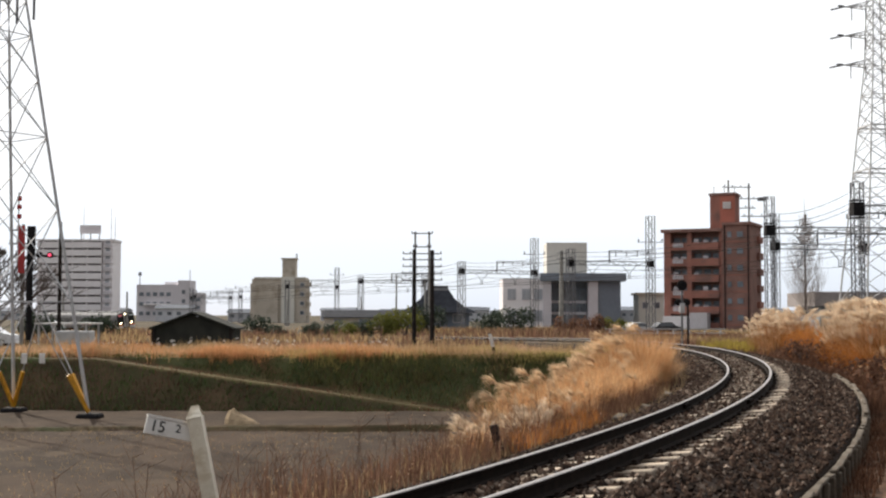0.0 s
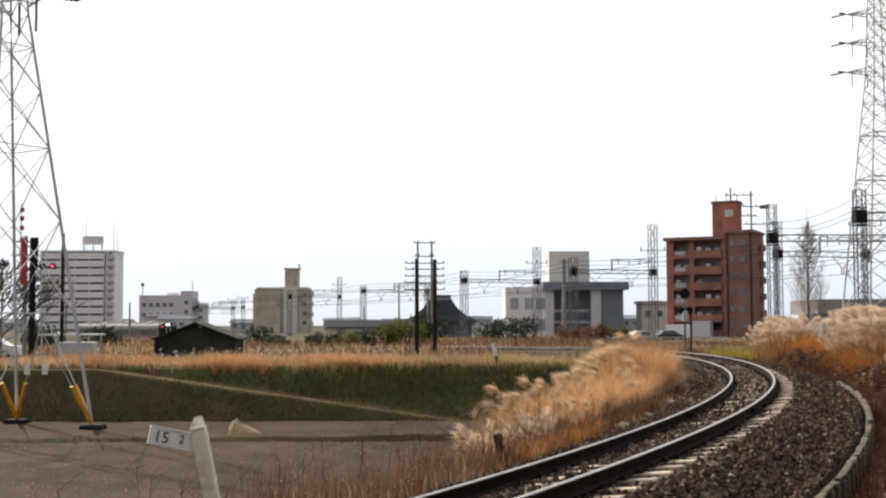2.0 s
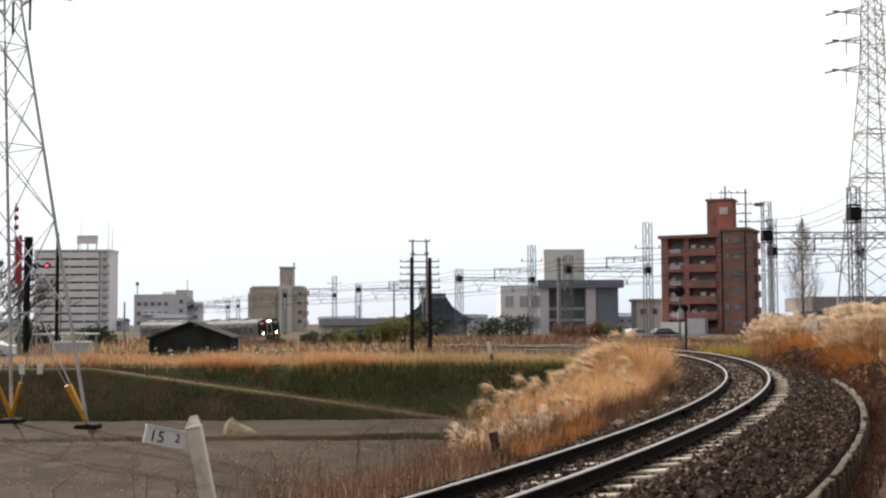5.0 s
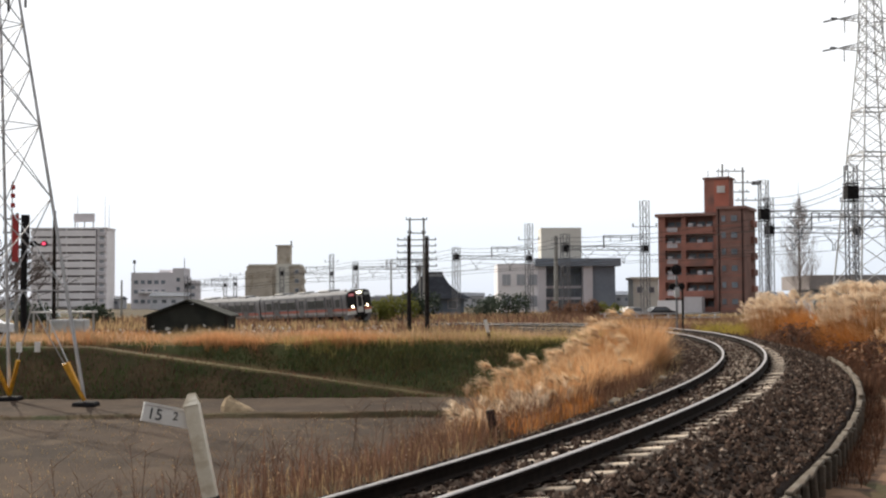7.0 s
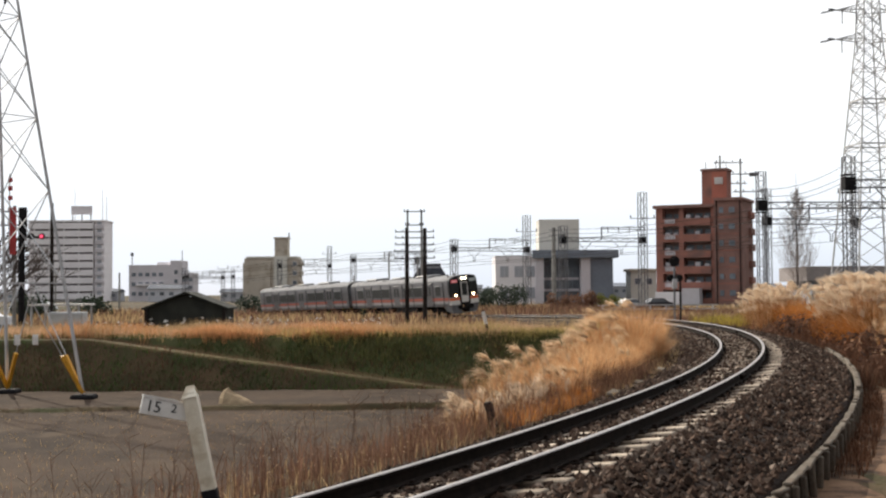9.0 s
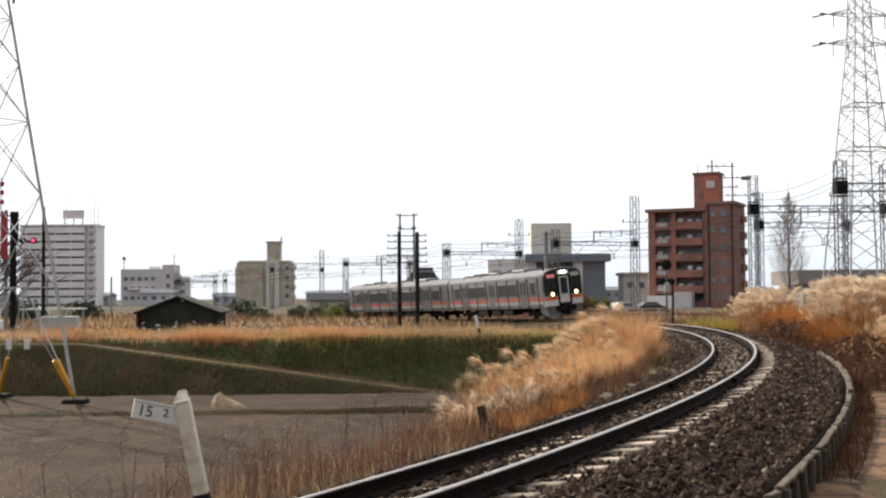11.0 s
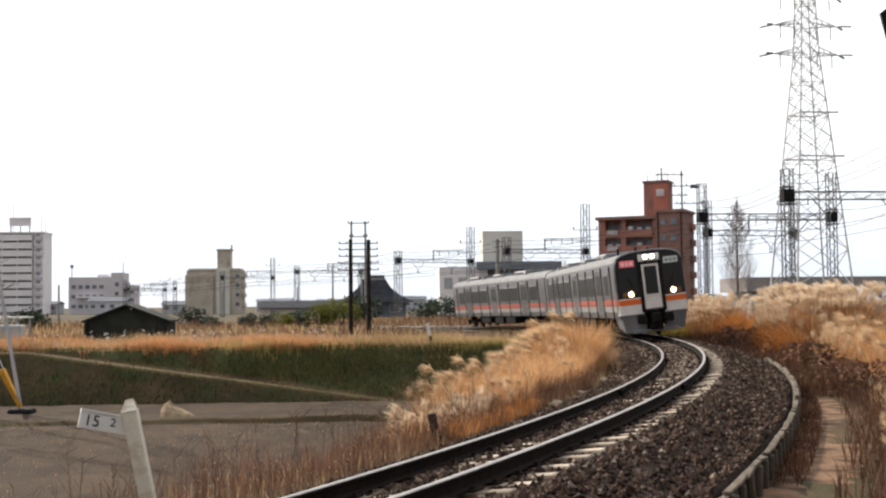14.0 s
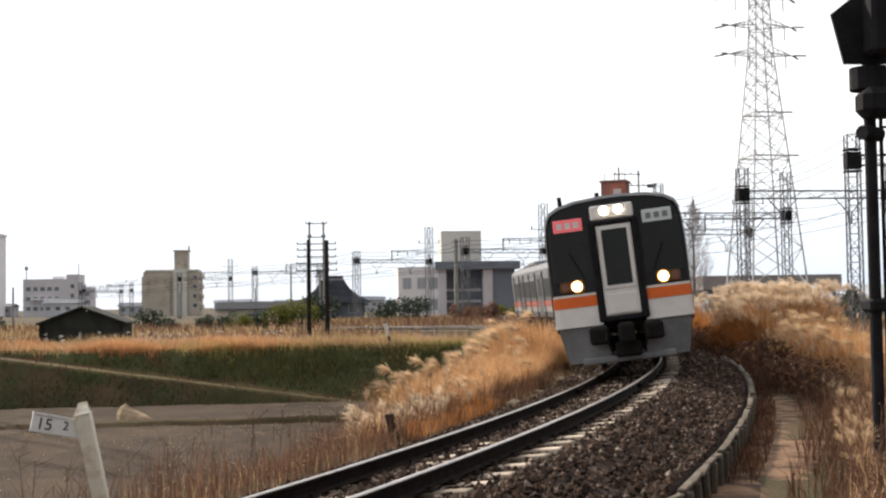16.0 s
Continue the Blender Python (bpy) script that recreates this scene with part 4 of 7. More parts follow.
def overhead_wires():
    w = thing("overhead_wires", "thin dark overhead line wires hung between gantries", "wires")
    for f, dz, sag in ((0.27, -1.75, 0.1), (0.73, -1.75, 0.1), (0.27, -0.75, 0.55), (0.73, -0.75, 0.55), (0.0, 1.2, 0.5), (0.03, 0.7, 0.5), (1.0, 1.3, 0.5), (0.0, 0.2, 0.4)):
        b = Build()
        pts = []
        rows = [((19, -30), (29, -32), 7.8, (9, 9))] + [((23.6, 20.0), (32.8, 18.0), 7.8, (9, 9))] + GANTRIES
        for (l0, r0, z0, _), (l1, r1, z1, _) in zip(rows, rows[1:]):
            p = Vector((*l0, z0 + dz)).lerp(Vector((*r0, z0 + dz)), f)
            q = Vector((*l1, z1 + dz)).lerp(Vector((*r1, z1 + dz)), f)
            for k in range(6):
                t = k / 6
                c = p.lerp(q, t)
                c.z -= sag * 4 * t * (1 - t)
                pts.append(c)
        far = [0.024 + 0.00015 * max(0, p.y - 40) for p in pts]
        b.pipe(pts, far, 4)
        b.obj("wire", DARK, w)


overhead_wires()


def pylon(name_label, cx, cy, z0, half, apex_h, top_h, turn, arms, arm_len, leg_w, yellow=False):
    """A square lattice tower: legs taper to the waist, then rise almost straight."""
    p = thing("transmission_tower", name_label, "pylon", "transmission towers")

    waist = arms[0]

    def hw(h):
        k = half * (1 - h / apex_h)
        kw = half * (1 - waist / apex_h)
        return max(k, 0.05) if h < waist else kw * (1 - 0.55 * (h - waist) / (top_h - waist))

    def c(i, h):
        a = radians(turn + 90 * i)
        r = hw(h) * 1.41421
        return Vector((cx + r * math.cos(a), cy + r * math.sin(a), z0 + h))
    hs = [0.0]
    while hs[-1] < top_h - 0.6:
        hs.append(min(top_h, hs[-1] + max(1.1, hw(hs[-1]) * ((1.85 if yellow else 1.25) if hs[-1] < waist else 1.5))))
    for i in range(4):
        b = Build()
        b.pipe([c(i, h) for h in hs], [leg_w * 1.35 * (1 - 0.45 * h / top_h) for h in hs], 4)
        leg = b.obj("leg", GALV, p, "galvanised angle steel leg")
        f = c(i, 0)
        Build().box((f.x, f.y, z0 + 0.0), (0.8, 0.8, 0.5), chamfer=0.06).obj("footing", DARK, leg, "dark concrete footing")
    for i in range(4):
        b = Build()
        for k, (a, d) in enumerate(zip(hs, hs[1:])):
            t = leg_w * (0.3 if yellow else 0.42)
            if k == 0:
                m = (a + d) / 2
                mid = (c(i, d) + c(i + 1, d)) / 2
                b.strut(c(i, 0.35), mid, t)
                b.strut(c(i + 1, 0.35), mid, t)
            else:
                b.strut(c(i, a), c(i + 1, d), t)
                b.strut(c(i + 1, a), c(i, d), t)
            if k % 2 == 0:
                b.strut(c(i, d), c(i + 1, d), t)
        b.obj("bracing", GALV, p, "galvanised cross bracing")
        if yellow:
            q = (c(i, hs[1]) + c(i + 1, hs[1])) / 2
            for s in (i, i + 1):
                a = c(s, 0.3)
                Build().strut(a, a.lerp(q, 0.34), 0.115).obj("guard", YELLOW, p, "yellow climbing guard tube")
    for h in arms:
        for s in (-1, 1):
            b = Build()
            d = Vector((math.cos(radians(turn + 45)), math.sin(radians(turn + 45)), 0))
            tip = Vector((cx, cy, z0 + h)) + d * s * (hw(h) + arm_len)
            e = [c(i, h) for i in range(4)]
            e.sort(key=lambda v: -s * (v - Vector((cx, cy, 0))).dot(d))
            for q in e[:2]:
                b.strut(q, tip, leg_w * 0.6)
                b.strut(q + Vector((0, 0, 0.5)), tip, leg_w * 0.45)
                for f in (0.33, 0.66):
                    b.strut(q.lerp(tip, f), (q + Vector((0, 0, 0.5))).lerp(tip, f - 0.15), leg_w * 0.35)
            for f in (0.35, 0.7):
                b.strut(e[0].lerp(tip, f), e[1].lerp(tip, f), leg_w * 0.35)
            arm = b.obj("crossarm", GALV, p, "lattice crossarm")
            cross = Vector((-d.y, d.x, 0))
            for q in (-1, 1):
                along = d * s * 0.8 * q + cross * 0.6
                ins = Build().strut(tip, tip + along * q * 1.25 - Vector((0, 0, 0.12)), 0.09, 6)
                for n in range(6):
                    a = tip + along * q * (0.25 + 0.16 * n) - Vector((0, 0, 0.02 * n))
                    ins.strut(a, a + along * q * 0.1, 0.17, 8)
                ins.obj("insulator", GALV_DARK, arm, "grey insulator string")
            for q in (0.35, 0.8):
                a = Vector((cx, cy, z0 + h)).lerp(tip, q)
                Build().strut(a, a - Vector((0, 0, 1.15)), 0.09, 6).obj("jumper_insulator", GALV_DARK, arm, "hanging rod insulator")
    if yellow:
        return p
    for h in (waist * 0.62, waist * 0.78):
        pl = Build()
        for i in range(4):
            pl.strut(c(i, h), c(i + 1, h), leg_w * 0.9)
        pl.strut(c(0, h), c(0, h) + Vector((0.9, 0, 0)), leg_w)
        pl.obj("rest_platform", GALV, p, "small steel rest platform")
    return p


# near tower in the field, far tower beyond the electric line
pylon("tall galvanised lattice transmission tower with yellow leg guards, in the field", -15.88, 43.57, -2.2, 2.26, 19.4, 21.5, 98.5, (15.1, 17.6, 20.0), 1.7, 0.1, True)
pylon("tall galvanised lattice transmission tower beyond the overhead line gantries", 36.3, 105.0, -0.8, 2.82, 33.0, 36.0, -37.0, (23.6, 26.1, 28.6, 31.1), 2.2, 0.135)

# plates tied to the near tower
for _i, (_x, _y) in enumerate(((-14.9, 43.5), (-14.3, 43.6))):
    tagged(Build().box((_x, _y, 0.0), (0.2, 0.03, 0.36), chamfer=0.01).obj("warning_plate", SIGN_WHITE), "small white plate hung on the tower bracing", "sign", "tower plates")


# ---- poles ----
def utility_pole(x, y, top, r, arms, label, mat=POLE, group="utility poles"):
    z0 = height(x, y)
    p = thing("utility_pole", label, "pole", group)
    Build().strut((x, y, z0 - 0.2), (x, y, top), r * 2, 10, r * 1.5).obj("shaft", mat, p)
    for z, l in arms:
        b = Build().box((x, y - r, z), (l, 0.1, 0.1), chamfer=0.01)
        arm = b.obj("crossarm", GALV_DARK, p, "steel crossarm")
        for q in (-0.45, -0.2, 0.2, 0.45):
            Build().strut((x + q * l, y - r, z + 0.05), (x + q * l, y - r, z + 0.28), 0.12, 6).obj("insulator", SIGN_WHITE, arm, "small pale insulator")
    return p


utility_pole(-2.57, 88.0, 6.2, 0.17, (), "dark creosoted wooden pole in the grass by the line")
utility_pole(-1.27, 86.0, 6.05, 0.17, (), "dark creosoted wooden pole with a side brace in the grass")
_h = thing("twin_utility_pole", "twin grey concrete poles joined by many crossarms", "pole")
for _x in (-4.7, -2.85):
    Build().strut((_x, 165.0, -0.8), (_x, 165.0, 12.6), 0.36, 10, 0.26).obj("shaft", CONCRETE, _h)
for _z, _l in ((12.4, 2.8), (10.6, 2.4), (9.7, 5.2), (8.9, 5.2), (8.0, 5.2), (7.1, 5.4), (6.2, 5.4)):
    _c = Build().box((-3.78, 164.8, _z), (_l, 0.12, 0.14)).obj("crossarm", GALV_DARK, _h, "steel crossarm")
    for _q in (-0.48, -0.3, 0.3, 0.48):
        Build().strut((-3.78 + _q * _l, 164.8, _z), (-3.78 + _q * _l, 164.8, _z + 0.3), 0.15, 6).obj("insulator", GALV_DARK, _c)
for _x, _y, _t, _r in ((-49.5, 190.0, 5.0, 0.17), (-131.0, 420.0, 10.5, 0.3), (-33.5, 255.0, 4.6, 0.16), (-16.5, 230.0, 4.9, 0.16),
                       (-4.2, 205.0, 7.6, 0.2), (-8.5, 195.0, 7.9, 0.16), (18.9, 212.0, 12.6, 0.42), (-28.3, 82.0, 7.5, 0.14)):
    utility_pole(_x, _y, _t, _r, ((_t - 0.4, 1.8), (_t - 1.3, 1.8)) if _t > 5.5 else (), "slim grey concrete utility pole among the houses", CONCRETE, "distant utility poles")
# tall twin pole behind the brick flats
_h = thing("twin_utility_pole", "tall twin grey poles with crossarms behind the brick flats", "pole")
for _x, _t in ((53.3, 27.6), (57.2, 27.0)):
    Build().strut((_x, 238.0, -0.8), (_x, 238.0, _t), 0.46, 10, 0.34).obj("shaft", CONCRETE, _h)
for _z, _a, _d in ((26.2, 52.0, 57.6), (24.0, 53.0, 60.8), (22.2, 53.0, 58.4), (20.6, 55.6, 61.6)):
    _c = Build().box(((_a + _d) / 2, 237.7, _z), (_d - _a, 0.16, 0.18)).obj("crossarm", GALV_DARK, _h, "steel crossarm")
    for _q in (0.1, 0.35, 0.65, 0.9):
        Build().strut((_a + (_d - _a) * _q, 237.7, _z), (_a + (_d - _a) * _q, 237.7, _z + 0.5), 0.2, 6).obj("insulator", GALV_DARK, _c)
Build().box((59.6, 237.6, 23.9), (1.6, 0.7, 0.7), chamfer=0.1).obj("transformer", GALV_DARK, _h, "grey pole transformer")


# ---- buildings ----
def wall_box(name, mat, x0, x1, y0, y1, z0, z1, parent, label="", over=0.0):
    return Build().box(((x0 + x1) / 2, (y0 + y1) / 2, (z0 + z1) / 2), (x1 - x0 + over, y1 - y0 + over, z1 - z0)).obj(name, mat, parent, label)


def window_at(x, y, z, w, h, parent, facing=0, frame_mat=None):
    """A framed window set on a wall that looks towards -y (0) or -x (1) or +x (2)."""
    if facing == 0:
        f = Build().box((x, y - 0.03, z), (w + 0.2, 0.1, h + 0.2)).obj("window", frame_mat or GREY_WALL, parent)
        Build().box((x, y - 0.09, z), (w, 0.04, h)).obj("pane", WINDOW, f)
    else:
        e = -1 if facing == 1 else 1
        f = Build().box((x + e * 0.03, y, z), (0.1, w + 0.2, h + 0.2)).obj("window", frame_mat or GREY_WALL, parent)
        Build().box((x + e * 0.09, y, z), (0.04, w, h)).obj("pane", WINDOW, f)


def white_tower():
    b = thing("apartment_tower", "tall white ten-storey apartment tower with long balconies", "building")
    x0, x1, y0, y1, z1 = -153.6, -125.6, 460.0, 472.0, 29.5
    wall_box("body", WHITE_WALL, x0, x1 - 3.5, y0 + 1.2, y1, -1, z1 - 0.6, b)
    wall_box("end_wing", WHITE_WALL, x1 - 3.5, x1, y0 + 0.4, y1, -1, z1 - 0.6, b)
    wall_box("roof", WHITE_WALL, x0 - 0.4, x1 + 0.4, y0 - 0.3, y1, z1 - 0.6, z1, b, "flat white roof edge")
    for k in range(10):
        z = z1 - 2.9 * (k + 1)
        bal = wall_box("balcony", WHITE_WALL, x0, x1 - 3.9, y0 - 0.4, y0 + 1.2, z - 0.3, z + 1.85, b, "white solid balcony front")
        wall_box("recess", RECESS, x0, x1 - 4.4, y0 + 1.1, y0 + 1.18, z + 1.85, z + 2.6, bal, "shaded recess")
        for e in range(5):
            wall_box("divider", WHITE_WALL, x0 + 2 + e * 5.5, x0 + 2.2 + e * 5.5, y0 - 0.2, y0 + 1.1, z + 1.85, z + 2.6, bal)
        wall_box("side_balcony", GREY_WALL, x1 - 3.2, x1 - 0.4, y0 - 0.5, y0 + 0.4, z - 0.2, z + 1.0, b, "small grey balcony")
        wall_box("side_window", PALE_WINDOW, x1 - 2.6, x1 - 1.0, y0 + 0.32, y0 + 0.4, z + 1.3, z + 2.5, b, "pale window over the side balcony")
    s = wall_box("roof_sign", GREY_WALL, -139.0, -131.2, 464, 464.6, 31.8, 35.0, b, "grey rooftop sign board")
    for x in (-138.5, -135, -131.7):
        Build().strut((x, 464.3, z1), (x, 464.3, 32), 0.3).obj("sign_leg", GALV_DARK, s)
    for x, h in ((-137.8, 13), (-127.5, 12), (-126.0, 9)):
        Build().strut((x, 465, z1), (x, 465, z1 + h), 0.28, 6, 0.12).obj("aerial", GALV, b, "thin roof aerial")


def grey_block():
    b = thing("office_block", "pale grey concrete office block with a stair tower", "building")
    wall_box("body", GREY_WALL, -111.3, -96.5, 440, 452, -1, 12.2, b)
    wall_box("stair_tower", GREY_WALL, -96.5, -92.4, 439.6, 450, -1, 13.7, b)
    wall_box("wing", GREY_WALL, -92.4, -88.4, 440.5, 449, -1, 9.4, b)
    wall_box("plant_room", WHITE_WALL, -102, -98, 443, 448, 12.2, 13.2, b)
    wall_box("canopy", WHITE_WALL, -108.5, -99, 438.6, 440, 4.9, 5.5, b, "white canopy")
    for k in range(3):
        for x in np.arange(-109.5, -97.5, 2.4):
            window_at(x, 440, 2.0 + k * 3.4, 1.5, 1.3, b)
        window_at(-94.5, 439.6, 3 + 3.3 * k, 1.2, 1.4, b)
        for x in (-91.4, -89.6):
            window_at(x, 440.5, 1.5 + 2.7 * k, 1.6, 1.2, b)
    Build().strut((-110.4, 441, 12), (-110.4, 441, 16.5), 0.3, 6).obj("aerial", GALV_DARK, b)
    Build().box((-110.4, 441, 16), (0.9, 0.9, 1.2)).obj("siren", GALV_DARK, b, "roof siren")
    Build().strut((-92.6, 441, 13.5), (-92.6, 441, 17.4), 0.25, 6).obj("aerial", GALV_DARK, b)


def tan_block():
    b = thing("apartment_block", "tan rendered apartment block with a roof stair tower", "building")
    wall_box("body", TAN_WALL, -57.6, -41.8, 360, 369, -1, 12.0, b)
    wall_box("parapet", BEIGE_WALL, -57.0, -42.2, 359.7, 369.3, 12.0, 12.5, b)
    wall_box("bay", TAN_WALL, -57.9, -50, 359.2, 360, -1, 10.6, b, "tan projecting bay")
    wall_box("pier", BEIGE_WALL, -49.0, -45.2, 359.5, 360, -1, 12.6, b, "cream vertical pier")
    wall_box("stair_tower", TAN_WALL, -48.9, -45.2, 360.5, 366, 12.0, 17.7, b, "tan roof stair tower")
    wall_box("tower_cap", TAN_WALL, -49.2, -44.9, 360.2, 366.3, 17.7, 18.1, b)
    for k in range(4):
        wall_box("balcony", TAN_WALL, -42.0, -41.2, 360.4, 367, 1.2 + k * 2.9, 2.4 + k * 2.9, b, "tan side balcony")
        window_at(-43.0, 360, 2.2 + k * 2.7, 1.1, 1.1, b)
    Build().strut((-44.9, 362, 18), (-44.9, 362, 19.4), 0.4, 6).obj("aerial", GALV_DARK, b)


def office():
    b = thing("office_building", "white and slate office building with a cream roof block", "building")
    wall_box("white_wing", WHITE_WALL, 10.1, 18.1, 240, 256, -1, 8.7, b, "white rendered wing")
    wall_box("main_body", SLATE_WALL, 18.1, 33.0, 243, 258, -1, 8.2, b)
    wall_box("fascia", SLATE_WALL, 17.2, 33.8, 239.0, 258, 8.2, 9.7, b, "deep slate roof fascia")
    wall_box("roof_block", BEIGE_WALL, 19.0, 27.0, 246, 254, 9.7, 16.0, b, "cream windowless roof block")
    wall_box("pilaster", GREY_WALL, 17.9, 19.4, 239.6, 243, -1, 8.2, b, "pale grey end pier")
    wall_box("corner_pier", GREY_WALL, 26.6, 28.4, 239.6, 243, -1, 8.2, b, "pale grey corner pier")
    wall_box("side_block", SLATE_WALL, 28.4, 32.8, 240.0, 243, -1, 8.2, b, "slate end block")
    wall_box("glazing", WINDOW, 19.5, 26.5, 242.7, 242.9, 0.2, 6.6, b, "dark glazed front")
    for x in np.arange(20.4, 26.5, 1.2):
        wall_box("mullion", SLATE_WALL, x - 0.06, x + 0.06, 242.55, 242.72, 0.2, 6.6, b)
    for z in (2.0, 4.2):
        wall_box("spandrel", GREY_WALL, 19.5, 26.5, 242.5, 242.7, z - 0.25, z + 0.25, b)
    for z in (1.5, 5.6):
        for x in (11.8, 14.6, 16.9):
            f = wall_box("window", GREY_WALL, x - 0.85, x + 0.85, 239.92, 240.0, z - 1.1, z + 1.1, b)
            # plain panes; haze over the white wing is painted in their pale colour
            wall_box("blind", PALE_WINDOW, x - 0.75, x + 0.75, 239.88, 239.92, z - 1.0, z + 1.0, f, "window pane paled to stand for haze")
            wall_box("bar", GREY_WALL, x - 0.04, x + 0.04, 239.84, 239.88, z - 1.0, z + 1.0, f)


def brick_flats():
    """Six storeys, turned so that its taller wing comes nearer; x runs along the front, y into the block."""
    b = thing("apartment_block", "red-brown brick apartment block with recessed balconies", "building", at=pose(37.5, 218.4, 0, 0, 0, -25.0))

    def wall(name, mat, x0, x1, y0, y1, z0, z1, parent=b, label=""):
        return wall_box(name, mat, x0, x1, y0, y1, z0, z1, parent, label)
    W, D, ZL, ZR = 15.1, 9.0, 16.4, 17.4
    wall("back_wall", BRICK_DARK, 0.0, 10.3, 1.7, D, -1, ZL - 0.3)
    wall("tall_wing", BRICK_DARK, 10.3, W, -0.5, D, -1, ZR - 0.3, b, "taller dark brick wing")
    wall("roof_slab", BRICK_DARK, -0.4, 10.3, -0.7, D, ZL - 0.3, ZL + 0.25, b, "dark brick roof edge")
    wall("roof_slab", BRICK_DARK, 10.3, W + 0.3, -0.9, D, ZR - 0.3, ZR + 0.2, b, "dark brick roof edge")
    for x0, x1 in ((0.0, 1.2), (4.1, 4.9), (9.7, 10.3)):
        wall("pier", BRICK_WALL, x0, x1, -0.1, 1.7, -1, ZL - 0.3, b, "red brick pier")
    rng = random.Random(6)
    for k in range(6):
        z = ZL - 0.5 - 2.78 * (k + 1)
        for x0, x1, out in ((1.2, 4.1, -0.05), (4.9, 9.7, -0.45)):
            bal = wall("balcony", BRICK_WALL, x0, x1, out, out + 0.16, z - 0.15, z + 1.15, b, "red brick balcony front")
            wall("slab", CONCRETE, x0, x1, out + 0.16, 1.7, z - 0.15, z + 0.02, bal)
            wall("rail", GALV_DARK, x0, x1, out + 0.03, out + 0.1, z + 1.3, z + 1.37, bal, "dark steel handrail")
            n = 2 if x1 - x0 < 4 else 3
            for j in range(n):
                c = x0 + (x1 - x0) * (j + 0.5) / n
                wall("pane", WINDOW, c - 0.6, c + 0.6, 1.58, 1.68, z + 0.1, z + 2.1, bal)
                if rng.random() < 0.5:
                    wall("cooler", GREY_WALL, c - 0.4, c + 0.4, out + 0.5, out + 0.9, z + 0.5, z + 1.9 - rng.random() * 0.5, bal, "pale outdoor cooling unit")
        pal = wall("side_panel", GREY_WALL, 1.6, 3.4, -0.16, -0.06, z + 0.35, z + 1.05, b, "pale weathered balcony panel")
        for j in range(4):
            wall("slot", RECESS, 1.75 + j * 0.42, 1.9 + j * 0.42, -0.19, -0.16, z + 0.4, z + 1.0, pal)
    for k in range(6):
        z = ZR - 1.9 - 2.85 * k
        for x, w in ((11.6, 0.7), (13.4, 1.0)):
            window_at(x, -0.5, z, w, 0.95, b, 0, BRICK_DARK)
        wall("side_landing", BRICK_WALL, W, W + 0.5, 5.2, 8.6, z - 1.2, z - 0.1, b, "brick stair landing front")
        wall("floor_band", BRICK_WALL, 10.3, W, -0.56, -0.5, z - 1.35, z - 1.1, b, "lighter brick course")
    for x in (10.7, 14.7):
        wall("downpipe", DARK, x, x + 0.16, -0.7, -0.55, -1, ZR - 0.3, b, "dark downpipe")
    t = wall("stair_tower", BRICK_WALL, 7.6, 11.9, 2.5, 6.5, ZL - 0.3, 22.6, b, "red brick roof stair tower")
    wall("tower_cap", BRICK_DARK, 7.4, 12.1, 2.3, 6.7, 22.6, 23.0, t)
    wall("tower_panel", BRICK_RED, 9.4, 11.95, 2.35, 2.5, ZL, 22.4, t, "brighter red brick tower face")
    wall("tower_window", BEIGE_WALL, 9.9, 11.3, 2.2, 2.35, 20.2, 21.4, t, "pale louvred opening")
    for j in range(5):
        wall("louvre", GREY_WALL, 9.95, 11.25, 2.14, 2.2, 20.28 + j * 0.23, 20.36 + j * 0.23, t)
    for x in (8.0, 9.8, 11.6):
        Build().strut((x, 4, 22.9), (x, 4, 24.4), 0.12, 6).obj("aerial", GALV_DARK, t)
    wall("porch", WHITE_WALL, 0.4, 5.0, -2.6, -0.6, -1, 1.5, b, "low pale grey porch wall")
    wall("garage", GREY_WALL, 5.2, 8.2, -2.9, -0.6, -1, 2.1, b, "pale grey garage block")


white_tower()
grey_block()
tan_block()
office()
brick_flats()
_w = thing("low_building", "small cream building behind the level crossing", "building")
wall_box("wall", BEIGE_WALL, 37.0, 42.0, 245, 252, -1, 5.6, _w)
wall_box("roof", TAN_WALL, 36.6, 42.4, 244.6, 252.4, 5.6, 6.1, _w, "flat tan roof")
for _x in (38.3, 40.6):
    window_at(_x, 245, 3.6, 1.0, 1.1, _w)
_w = thing("long_warehouse", "long low brown-grey warehouse beyond the rail lines", "building")
wall_box("wall", SLATE_WALL, 51.0, 69.5, 172, 184, -1, 2.9, _w)
wall_box("roof", BROWN_ROOF, 50.0, 70.0, 171, 185, 2.9, 4.9, _w, "deep brown-grey roof fascia")
for _x in np.arange(53, 69, 3.0):
    window_at(_x, 172, 1.8, 1.6, 1.2, _w)


